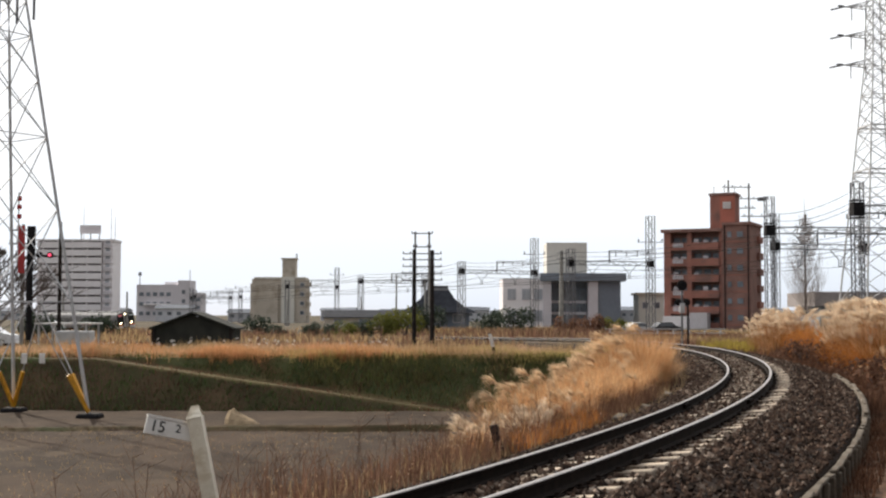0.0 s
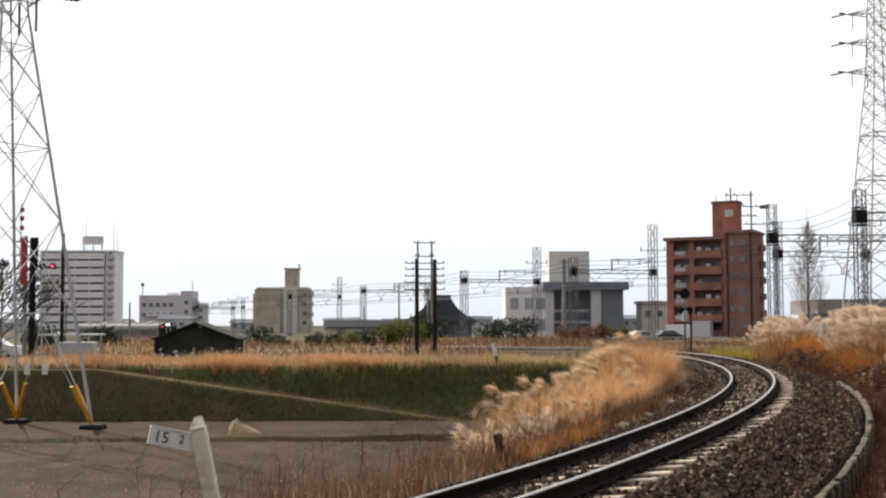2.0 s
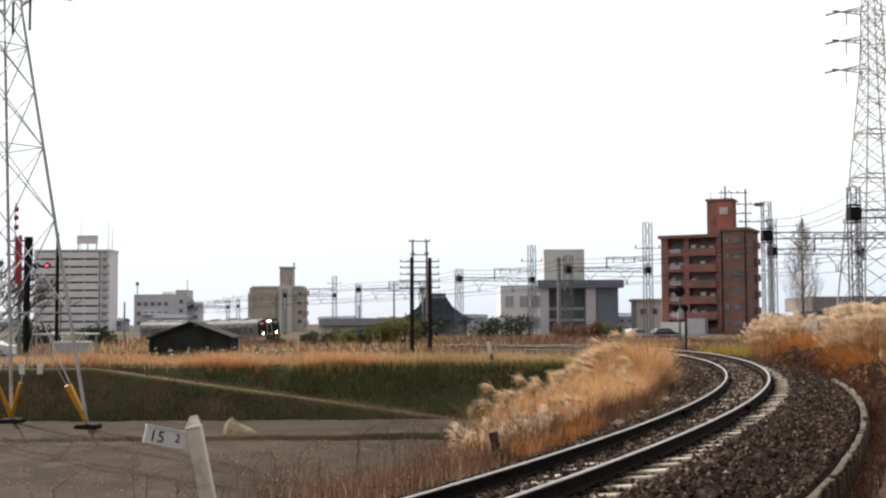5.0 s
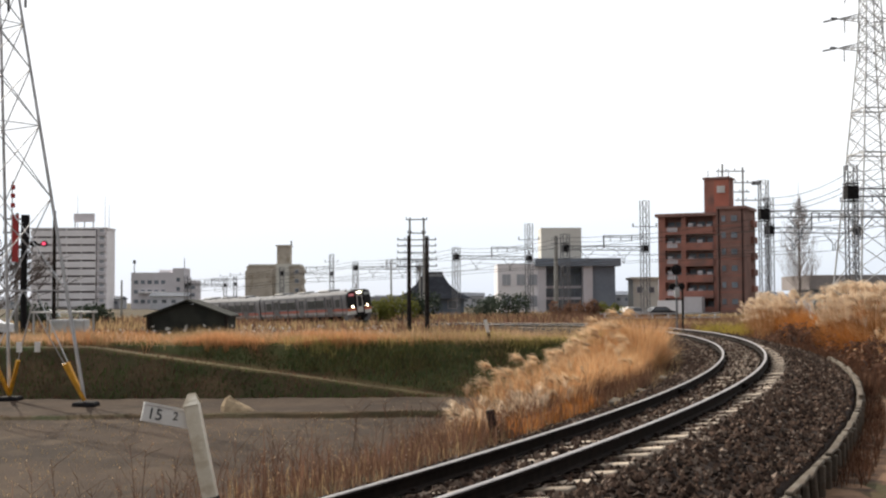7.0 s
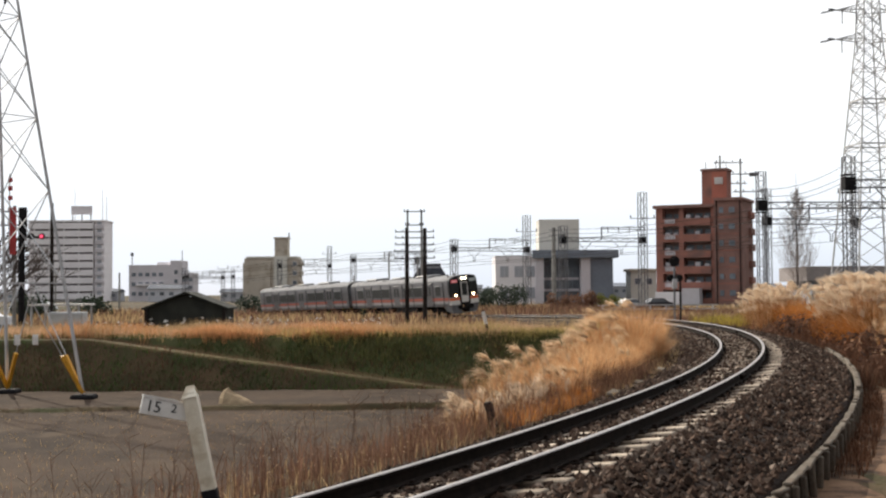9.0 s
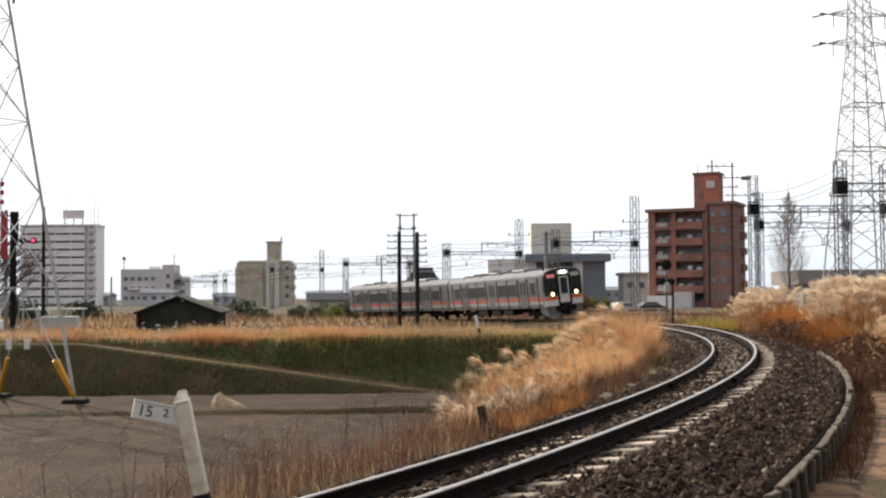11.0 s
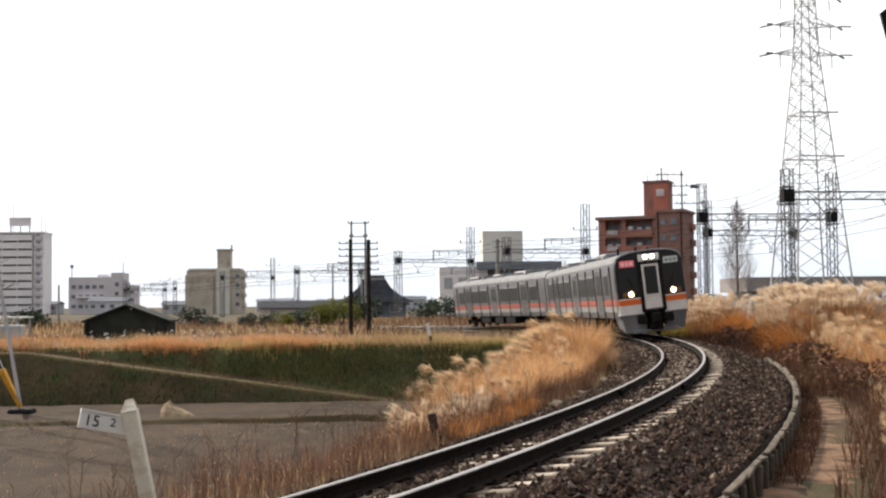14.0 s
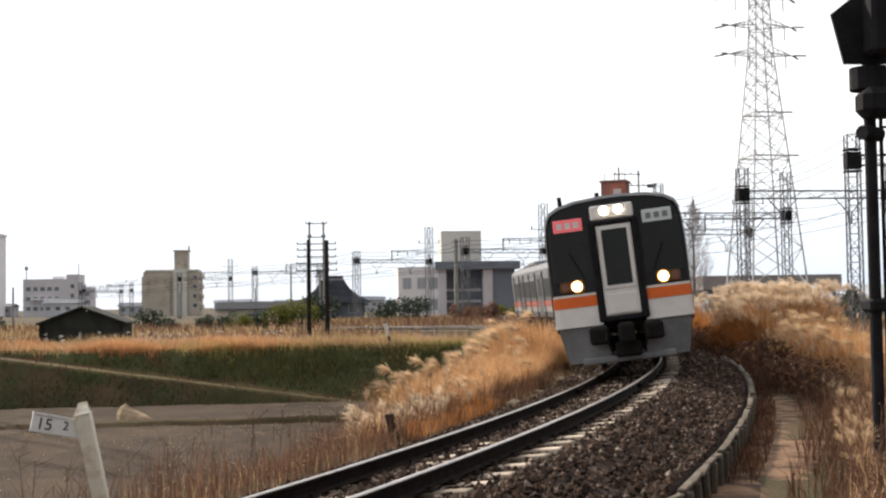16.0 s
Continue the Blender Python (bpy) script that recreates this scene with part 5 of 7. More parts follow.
# ---- houses ----
def gable(label, x0, x1, y0, y1, z0, eave, ridge, wall, roof, along="x", over=0.35, name="house"):
    h = thing(name, label, "house" if name == "house" else name)
    w = Build()
    cx, cy = (x0 + x1) / 2, (y0 + y1) / 2
    if along == "x":
        w.poly([(x0, y0, z0), (x1, y0, z0), (x1, y1, z0), (x0, y1, z0), (x0, y0, eave), (x1, y0, eave), (x1, y1, eave), (x0, y1, eave), (x0, cy, ridge - 0.1), (x1, cy, ridge - 0.1)],
               [(0, 1, 5, 4), (2, 3, 7, 6), (3, 0, 4, 8, 7), (1, 2, 6, 9, 5)])
        q = [((x0 - over, y0 - over, eave - 0.1), (x1 + over, y0 - over, eave - 0.1), (x1 + over, cy, ridge), (x0 - over, cy, ridge)),
             ((x1 + over, y1 + over, eave - 0.1), (x0 - over, y1 + over, eave - 0.1), (x0 - over, cy, ridge), (x1 + over, cy, ridge))]
    else:
        w.poly([(x0, y0, z0), (x1, y0, z0), (x1, y1, z0), (x0, y1, z0), (x0, y0, eave), (x1, y0, eave), (x1, y1, eave), (x0, y1, eave), (cx, y0, ridge - 0.1), (cx, y1, ridge - 0.1)],
               [(0, 1, 5, 8, 4), (2, 3, 7, 9, 6), (3, 0, 4, 7), (1, 2, 6, 5)])
        q = [((x0 - over, y1 + over, eave - 0.1), (x0 - over, y0 - over, eave - 0.1), (cx, y0 - over, ridge), (cx, y1 + over, ridge)),
             ((x1 + over, y0 - over, eave - 0.1), (x1 + over, y1 + over, eave - 0.1), (cx, y1 + over, ridge), (cx, y0 - over, ridge))]
    w.obj("wall", wall, h)
    r = Build()
    for s in q:
        t = [Vector(p) + Vector((0, 0, 0.13)) for p in s]
        r.poly([*s, *t], [(3, 2, 1, 0), (4, 5, 6, 7), (0, 1, 5, 4), (1, 2, 6, 5), (2, 3, 7, 6), (3, 0, 4, 7)])
    r.obj("roof", roof, h)
    return h


_s = gable("dark weathered gabled farm shed in the grass", -20.1, -14.75, 84.0, 87.5, -0.8, 0.62, 1.62, SHED_WALL, SHED_WALL, "y", 0.25, "shed")
for _x in (-20.05, -14.8):
    Build().box((_x, 83.9, -0.1), (0.2, 0.2, 1.6)).obj("corner_post", POLE, _s, "dark timber corner post")
for _x in (-18.6, -16.2):
    Build().box((_x, 83.96, -0.2), (1.5, 0.06, 1.1)).obj("door", SHED_WALL, _s, "dark boarded door")
_s = gable("low house with a grey-blue tiled roof and a cream wall", -20.3, -7.5, 200, 207, -0.8, 1.2, 2.25, TAN_WALL, TILE_ROOF)
for _x in (-18.0, -14.0, -10.0):
    window_at(_x, 200, 0.4, 1.4, 0.9, _s)


def temple_house():
    h = thing("house", "large old house with a steep curved dark tiled roof", "house")
    wall_box("wall", SLATE_WALL, -7.2, 3.2, 212, 220, -0.8, 2.4, h)
    r = Build()
    rings = []
    for f, w, d, z in ((0, 6.8, 5.6, 2.0), (0.3, 4.6, 4.2, 3.0), (0.6, 2.9, 3.0, 4.4), (0.85, 2.0, 2.0, 5.8), (1.0, 1.7, 0.3, 6.4)):
        rings.append([(-2.2 - w, 216 - d, z), (-2.2 + w, 216 - d, z), (-2.2 + w, 216 + d, z), (-2.2 - w, 216 + d, z)])
    r.sweep(rings, True)
    r.obj("roof", TILE_ROOF, h, "steep dark tiled roof")
    Build().box((-2.2, 216, 6.5), (3.6, 0.7, 0.4), chamfer=0.1).obj("ridge", TILE_ROOF, h, "heavy ridge tiles")
    for x in (-5.5, -2, 1.2):
        window_at(x, 212, 1.0, 1.4, 1.3, h)


temple_house()
for _a in ((-170, -158, 330, 340, 3.0, 5.0), (-190, -176, 300, 310, 4.0, 6.5), (52, 60, 150, 157, 1.6, 3.1), (61, 72, 140, 149, 1.5, 3.0)):
    gable("small house with pale walls and a grey sheet roof", _a[0], _a[1], _a[2], _a[3], -0.8, _a[4], _a[5], BROWN_ROOF if _a[0] > 50 else WHITE_WALL, TIN if _a[0] > 50 else TILE_ROOF)


# ---- small lineside things ----
def fence():
    f = thing("ballast_fence", "low weathered concrete board fence holding the ballast", "fence")
    plank = Build().box((0, 0, 0), (0.05, 1.18, 0.28), chamfer=0.012).mesh("board", BOARD)
    cap = Build().box((0, 0, 0), (0.08, 0.56, 0.035), chamfer=0.01).mesh("cap", BOARD)
    post = Build().box((0, 0, 0), (0.07, 0.09, 0.46), chamfer=0.015).mesh("post", BOARD)
    rng = random.Random(8)
    s = 3.0
    while s < 37:
        p = on_line(s, 2.5, 0, False)
        lz = p.z
        rot = Matrix.Rotation(-line_heading(s), 4, "Z")
        b = new("board", plank)
        b.matrix_world = Matrix.Translation((p.x, p.y, lz - 0.35 + rng.uniform(-0.015, 0.02))) @ rot @ Matrix.Rotation(rng.uniform(-0.05, 0.09), 4, "Y")
        b.parent = f
        for q in (-0.3, 0.3):
            c = on_line(s + q, 2.57, 0, False)
            o = new("post", post)
            o.matrix_world = Matrix.Translation((c.x, c.y, lz - 0.44 + rng.uniform(-0.03, 0.02))) @ rot @ Matrix.Rotation(rng.uniform(-0.08, 0.1), 4, "Y") @ Matrix.Rotation(rng.uniform(-0.06, 0.06), 4, "X")
            o.parent = f
            d = new("cap", cap)
            d.matrix_world = Matrix.Translation((c.x - 0.03, c.y, lz - 0.19 + rng.uniform(-0.012, 0.012))) @ rot @ Matrix.Rotation(rng.uniform(-0.1, 0.1), 4, "X") @ Matrix.Rotation(rng.uniform(-0.1, 0.1), 4, "Y")
            d.parent = f
        s += 1.2


fence()


def text_mesh(body, size, mat, name, parent, m, label=""):
    cu = bpy.data.curves.new(name, "FONT")
    cu.body, cu.size, cu.extrude, cu.align_x, cu.align_y = body, size, 0.002, "CENTER", "CENTER"
    tmp = bpy.data.objects.new(name, cu)
    scene.collection.objects.link(tmp)
    me = bpy.data.meshes.new_from_object(tmp.evaluated_get(bpy.context.evaluated_depsgraph_get()))
    bpy.data.objects.remove(tmp)
    me.materials.clear()
    me.materials.append(mat)
    ob = new(name, me)
    ob.matrix_world = m
    ob.parent = parent
    if label:
        ob["label"] = label
    return ob


def marker():
    """Kilometre post: leaning white post with a short board."""
    base = pose(-1.93, 10.75, -0.62, 0, -11.5, 0)
    p = thing("distance_post", "weathered white distance post with a short number board", "post", at=base)
    s = Build()
    s.sweep([[(x * w, y * w, z) for x, y in ((-1, -1), (1, -1), (1, 1), (-1, 1))] for z, w in ((0.49, 0.06), (1.30, 0.06), (1.345, 0.045))], True)
    s.sweep([[(-0.07, -0.07, 1.30), (0.07, -0.07, 1.30)], [(-0.02, 0.0, 1.40), (0.05, 0.0, 1.40)], [(-0.07, 0.07, 1.30), (0.07, 0.07, 1.30)]])
    s.obj("post", WHITE_PAINT, p, "weathered white timber post")
    Build().box((0, 0, 0.19), (0.13, 0.13, 0.62), chamfer=0.01).obj("post_foot", DARK, p, "black painted foot")
    b = Build().box((0, 0, 0), (0.41, 0.03, 0.145), chamfer=0.004).obj("board", SIGN_WHITE, p, "white number board")
    b.matrix_local = pose(-0.225, -0.06, 1.25, 0, 23.0, 24.0)
    t = Build().box((0, 0.005, 0.0825), (0.41, 0.06, 0.016)).obj("board_edge", SIGN_WHITE, b)
    text_mesh("15", 0.135, INK, "numeral", b, Matrix(), "black painted numeral").matrix_local = pose(-0.1, -0.018, 0.0, 90, 0, 0)
    text_mesh("2", 0.1, INK, "numeral", b, Matrix(), "black painted numeral").matrix_local = pose(0.075, -0.018, 0.012, 90, 0, 0)


marker()
_p = on_line(16.3, -2.45, 0, False)
_b = Build().strut((0, 0, -0.2), (0, 0, 0.52), 0.15, 8, 0.14).obj("timber_stake", POLE)
_b.matrix_world = pose(_p.x, _p.y, -0.6, 0, -14, 0)
tagged(_b, "short dark timber stake leaning beside the reeds", "stake")
_b = thing("marker_stake", "white and dark marker stake leaning on the bank", "stake", at=pose(1.9, 51.2, -0.35, 0, -14, 0))
Build().strut((0, 0, 0), (0, 0, 1.2), 0.12, 6).obj("shaft", DARK, _b)
Build().strut((0, 0, 0.62), (0, 0, 1.16), 0.15, 6).obj("white_sleeve", SIGN_WHITE, _b, "white sleeve")
_b = Build()
_b.sweep([[(-6.95 + a * r * 0.62 - h * 0.45, 41.9 + c * r * 0.6, -2.14 + h * (0.9 - 0.25 * a)) for a, c in ((math.cos(q * 0.571), math.sin(q * 0.571)) for q in range(11))] for r, h in ((1.0, 0.0), (0.82, 0.2), (0.5, 0.4), (0.15, 0.5))], True)
tagged(_b.obj("haystack", STRAW_SHEET), "small low weathered haystack on the field edge", "haystack")


for _s, _o, _w in ((22.6, -2.0, 0.6), (30.2, -1.95, 0.45), (25.6, -1.95, 0.25)):
    _p = on_line(_s, _o, 0, False)
    _b = Build().box((0, 0, 0), (0.2, _w, 0.07), chamfer=0.025).obj("concrete_slab", BOARD)
    _b.matrix_world = pose(_p.x, _p.y, _p.z - 0.43, 4, 9, -degrees_(line_heading(_s)))
    tagged(_b, "small pale concrete slab lying beside the ballast", "slab", "loose slabs")


def near_signal():
    """Back of a colour light signal on its post, close beside the path."""
    x, y = 5.72, 13.0
    z0 = height(x, y)
    p = thing("railway_signal", "dark railway signal on a steel post, seen from behind", "signal")
    Build().strut((x, y, z0), (x, y, 5.4), 0.13, 12).obj("post", DARK, p, "dark steel tube post")
    h = Build()
    ol = [(-0.46, 4.58), (-0.33, 4.04), (0.33, 4.04), (0.46, 4.58), (0.2, 4.78), (0.05, 4.86), (-0.05, 4.86), (-0.2, 4.78)]
    h.sweep([[(x + a, y - 0.16, z) for a, z in ol], [(x + a, y - 0.12, z) for a, z in ol]], True)
    head = h.obj("back_board", DARK, p, "dark angular signal backboard")
    Build().box((x, y - 0.3, 4.42), (0.26, 0.3, 0.62), chamfer=0.04).obj("lamp_case", DARK, head, "dark signal lamp case")
    Build().strut((x, y - 0.02, 3.78), (x, y - 0.02, 4.02), 0.42, 14).obj("bracket", DARK, p, "dark clamp bracket")
    Build().box((x + 0.05, y - 0.15, 3.62), (0.46, 0.36, 0.32), chamfer=0.08).obj("junction_box", DARK, p, "dark junction box")
    Build().strut((x - 0.16, y - 0.15, 3.3), (x + 0.1, y, 3.3), 0.16, 10).obj("bell", DARK, p, "small dark fitting")
    b = Build()
    for e in (0.12, 0.42):
        b.strut((x + e, y, z0), (x + e, y, 4.9), 0.045, 6)
    for k in range(16):
        b.strut((x + 0.12, y, z0 + 0.3 + 0.3 * k), (x + 0.42, y, z0 + 0.3 + 0.3 * k), 0.03, 6)
    b.obj("ladder", DARK, p, "dark steel ladder")
    Build().box((x + 0.1, y, 1.45), (0.42, 0.3, 0.14), chamfer=0.03).obj("step_bracket", DARK, p, "dark mounting bracket")


near_signal()


def far_signal():
    x, y = 13.75, 74.0
    z0 = height(x, y)
    p = thing("railway_signal", "two-headed railway colour light signal by the bend", "signal")
    Build().strut((x, y, z0), (x, y, 3.3), 0.12, 10).obj("post", GALV_DARK, p)
    for dx, z, s in ((0.0, 3.35, 0.62), (-0.24, 2.35, 0.4), (0.3, 2.35, 0.4)):
        h = Build()
        h.strut((x + dx, y - 0.1, z), (x + dx, y - 0.05, z), s, 14)
        b = h.obj("back_board", DARK, p, "round black backboard")
        Build().strut((x + dx, y - 0.3, z + 0.1), (x + dx, y - 0.1, z + 0.1), 0.2, 10).obj("lens_hood", DARK, b, "black lens hood")
    Build().box((x, y - 0.1, 2.0), (0.3, 0.25, 0.6), chamfer=0.03).obj("relay_case", GALV, p, "pale relay case")
    Build().box((x + 0.35, y, 0.9), (0.1, 0.1, 3.2)).obj("ladder", DARK, p, "dark narrow ladder")


far_signal()


def crossing_sign():
    x, y = -19.85, 58.5
    z0 = height(x, y)
    p = thing("crossing_signal", "black level crossing signal post with red banner and light", "crossing signal")
    Build().strut((x, y, z0), (x, y, 5.7), 0.3, 10).obj("post", DARK, p, "black post")
    Build().box((x + 0.1, y - 0.1, 4.9), (0.34, 0.1, 1.6), chamfer=0.02).obj("panel", DARK, p, "black panel")
    for z, h in ((4.95, 1.5), (3.85, 0.75)):
        Build().box((x - 0.36, y - 0.15, z), (0.3, 0.05, h), chamfer=0.01).obj("banner", RED_SIGN, p, "red banner")
    for z in (6.15, 6.6, 7.0):
        Build().box((x - 0.5, y - 0.15, z), (0.22, 0.05, 0.22), chamfer=0.04).obj("banner_bar", RED_SIGN, p, "red unreadable mark")
    Build().strut((x - 0.55, y - 0.1, 4.0), (x - 0.55, y - 0.1, 7.3), 0.06, 6).obj("banner_pole", GALV, p)
    a = Build().strut((x, y - 0.1, 4.3), (x + 1.0, y - 0.1, 4.3), 0.1, 6).obj("arm", DARK, p, "black light arm")
    for q in (0.5, 1.0):
        l = Build().strut((x + q, y - 0.2, 4.33), (x + q, y - 0.12, 4.33), 0.3, 14).obj("light_board", DARK, a, "round black light board")
        Build().strut((x + q, y - 0.3, 4.33), (x + q, y - 0.2, 4.33), 0.15, 10).obj("red_lamp", RED_LIGHT if q > 0.9 else DARK, l, "red warning lamp")
    utility_pole(-18.9, 60.0, 6.0, 0.1, (), "dark pole beside the level crossing", POLE, "crossing poles")
    # equipment hut with a bright flat roof
    h = thing("equipment_cabinet", "grey metal lineside equipment cabinet on the bank", "cabinet")
    Build().box((-18.1, 60.0, 0.1), (1.65, 0.9, 1.3), chamfer=0.03).obj("body", GALV, h, "grey metal body")
    for e in (-0.4, 0.4):
        Build().box((-18.1 + e, 59.53, 0.1), (0.76, 0.03, 1.15), chamfer=0.01).obj("door", GALV, h, "grey cabinet door")
    c = thing("carport_roof", "low shelter with a bright white sheet roof", "shelter")
    Build().box((-23.0, 75.0, 1.0), (3.2, 3.0, 0.1)).obj("roof", SIGN_WHITE, c, "bright white sheet roof")
    for q in (-1.4, 1.4):
        for r in (-1.3, 1.3):
            Build().strut((-23.0 + q, 75 + r, -0.8), (-23.0 + q, 75 + r, 1.0), 0.1).obj("post", GALV, c)


crossing_sign()


def car(x, y, turn, mat, label):
    c = thing("car", label, "car", "parked cars", at=pose(x, y, LAND_Z, 0, 0, turn))
    b = Build()
    prof = [(-2.1, 0.35), (-2.15, 0.75), (-1.3, 0.95), (-0.75, 1.45), (0.75, 1.48), (1.45, 1.0), (2.1, 0.9), (2.15, 0.35)]
    b.sweep([[(px, s * 0.83, z) for px, z in prof] for s in (-1, 1)], True)
    b.obj("body", mat, c)
    g = Build()
    g.sweep([[(px, s * 0.84, z) for px, z in ((-1.15, 0.98), (-0.7, 1.38), (0.7, 1.4), (1.25, 1.0))] for s in (-1, 1)], True)
    g.obj("glazing", WINDOW, c, "dark glass")
    for px in (-1.3, 1.3):
        for s in (-1, 1):
            w = Build().strut((px, s * 0.66, 0.32), (px, s * 0.86, 0.32), 0.64, 16).obj("wheel", DARK, c, "black tyre")
            Build().strut((px, s * 0.86, 0.32), (px, s * 0.87, 0.32), 0.36, 12).obj("rim", GALV, w)
    return c


for _x, _y, _t, _m, _l in ((22.3, 150.0, 20, CAR_WHITE, "white car waiting near the level crossing"), (27.0, 158.0, 15, CAR_DARK, "dark car waiting near the level crossing"),
                           (-31.5, 84.0, 5, CAR_WHITE, "white car on the road beyond the bank"), (-36.6, 86.0, 5, CAR_WHITE, "white car on the road beyond the bank"), (-55.0, 170.0, 10, CAR_WHITE, "white car on the road beyond the bank")):
    car(_x, _y, _t, _m, _l)
_f = thing("guard_rail", "low grey guard rail at the level crossing", "railing")
for _x in np.arange(15.5, 27, 1.6):
    Build().strut((_x, 118 + _x * 0.2, -0.9), (_x, 118 + _x * 0.2, 0.3), 0.12).obj("post", GALV, _f)
for _z in (-0.15, 0.25):
    Build().strut((15.0, 121.0, _z), (27.2, 123.4, _z), 0.1).obj("rail", GALV, _f)
_f = thing("guard_rail", "low pale guard rail beside the far road", "railing")
for _x in np.arange(-34, -24, 1.5):
    Build().strut((_x, 66.0, -0.9), (_x, 66.0, 0.25), 0.1).obj("post", GALV, _f)
for _z in (-0.25, 0.05, 0.25):
    Build().strut((-36, 66.0, _z), (-23.5, 66.0, _z), 0.07).obj("rail", GALV, _f)


# ---- plants ----
def blade_mesh(name, mat, px, py, pz, h, w, lean, rng):
    """Many tapering blades in one mesh, from arrays."""
    n = len(px)
    a = rng.uniform(0, 2 * math.pi, n)
    b = rng.uniform(0, 2 * math.pi, n)
    ux, uy = np.cos(a) * w / 2, np.sin(a) * w / 2
    lx, ly = np.cos(b) * lean * h, np.sin(b) * lean * h
    v = np.zeros((n, 5, 3))
    v[:, 0] = np.stack([px - ux, py - uy, pz - 0.03], 1)
    v[:, 1] = np.stack([px + ux, py + uy, pz - 0.03], 1)
    v[:, 2] = np.stack([px - ux * 0.8 + lx * 0.3, py - uy * 0.8 + ly * 0.3, pz + h * 0.55], 1)
    v[:, 3] = np.stack([px + ux * 0.8 + lx * 0.3, py + uy * 0.8 + ly * 0.3, pz + h * 0.55], 1)
    v[:, 4] = np.stack([px + lx, py + ly, pz + h * (1 - 0.3 * lean)], 1)
    k = np.arange(n) * 5
    quads = np.stack([k, k + 1, k + 3, k + 2], 1).tolist()
    tris = np.stack([k + 2, k + 3, k + 4], 1).tolist()
    me = bpy.data.meshes.new(name)
    me.from_pydata(v.reshape(-1, 3).tolist(), [], quads + tris)
    me.materials.append(mat)
    me.update()
    return new(name, me)


def patchy(px, py, scale, seed):
    return np.array([noise.noise(Vector((x * scale, y * scale, seed))) for x, y in zip(px, py)])


def grass_zone(name, label, mat, n, box, h, w, lean, seed, keep=None, patch=0.5):
    rng = np.random.default_rng(seed)
    px, py = rng.uniform(box[0], box[1], n), rng.uniform(box[2], box[3], n)
    ok = patchy(px, py, patch, seed) > rng.uniform(-0.75, 0.1, n)
    if keep is not None:
        ok &= keep(px, py)
    px, py = px[ok], py[ok]
    hh = rng.uniform(h[0], h[1], len(px)) * np.clip(1 + 1.1 * patchy(px, py, patch * 0.6, seed + 9), 0.3, 2)
    pz = ground_z(px, py)[0]
    ob = blade_mesh(name, mat, px, py, pz, hh, w, rng.uniform(0.1, lean, len(px)), rng)
    return tagged(ob, label, "grass", kind="stuff")


def off_track(lo):
    return lambda x, y: line_offset(x, y)[0] < lo


def on_face(x, y):
    y0 = TOE_Y + (ramp_z(x) - FIELD_Z)
    return (line_offset(x, y)[0] < -2.6) & ((y < y0 - 0.1) | (y > y0 + 1.15))


def above_ramp(x, y):
    return on_face(x, y) & (y > TOE_Y + (ramp_z(x) - FIELD_Z))


def crest(x0, x1):
    return lambda x, y: (line_offset(x, y)[0] < -2.6)


def ragged(seed, x0, x1, low, full=1.0):
    """Keeps blades behind a front edge that wanders along the bank, in drifts that thin out towards both ends."""
    def keep(x, y):
        edge = low + 0.6 * patchy(x, y * 0, 0.3, seed) + 0.35 * patchy(x, y * 0, 1.1, seed + 1) + 0.3 * patchy(x, y, 4.0, seed + 2)
        mid = (x0 + x1) / 2
        far = np.clip((1 - np.abs(x - mid) / ((x1 - x0) / 2)) * 1.6, 0, 1)
        drift = np.clip(0.55 + 1.6 * patchy(x, y * 0.6, 0.28, seed + 5), 0.05, 1)
        return (line_offset(x, y)[0] < -2.6) & (y > edge) & (np.random.default_rng(seed).random(len(x)) < far * drift * full)
    return keep


grass_zone("russet_grass", "tall russet dry grass along the top of the bank", GRASS_ORANGE, 60000, (-17, 2, 50.1, 56), (0.2, 0.62), 0.018, 0.7, 11, ragged(3, -17, 1, 50.6))
grass_zone("pink_grass", "pinkish dry grass along the top of the bank", GRASS_PINK, 40000, (-34, 6, 50.2, 56), (0.2, 0.6), 0.018, 0.7, 22, ragged(4, -40, 9, 50.8), 0.35)
grass_zone("straw_grass", "tall straw-coloured dry grass along the top of the bank", GRASS_STRAW, 60000, (-34, 10, 50.1, 57), (0.15, 0.62), 0.018, 0.7, 12, ragged(7, -60, 30, 50.6))
grass_zone("yellow_grass", "yellow-green grass spilling over the bank top", GRASS_YELLOW, 60000, (-9, 8, 49.0, 54), (0.12, 0.42), 0.02, 0.8, 23, ragged(9, -7, 11, 50.3, 0.9), 0.5)
grass_zone("green_grass", "dull green grass on the bank top", GRASS_GREEN, 9000, (-6, 10, 49.6, 52), (0.12, 0.3), 0.02, 0.7, 13, crest(0, 0), 0.3)
grass_zone("bank_green", "fresh green tufts on the lower bank", GRASS_FRESH, 12000, (-34, 4, 47.5, 50.4), (0.06, 0.2), 0.03, 0.7, 24, on_face, 0.25)
grass_zone("bank_grass", "short dull green grass on the bank face", GRASS_GREEN, 26000, (-34, 10, 47.6, 51.6), (0.08, 0.24), 0.03, 0.7, 14, above_ramp, 0.4)
grass_zone("bank_weeds", "short brown weeds on the bank face", RUST_SCRUB, 12000, (-34, 10, 47.4, 50.2), (0.08, 0.26), 0.02, 0.7, 15, on_face, 0.35)
grass_zone("ramp_grass", "short trodden brown grass on the ramp", REED_DARK, 7000, (-34, 1, 47.6, 51.8), (0.05, 0.14), 0.02, 0.7, 16, lambda x, y: ~on_face(x, y) & (line_offset(x, y)[0] < -3), 0.4)
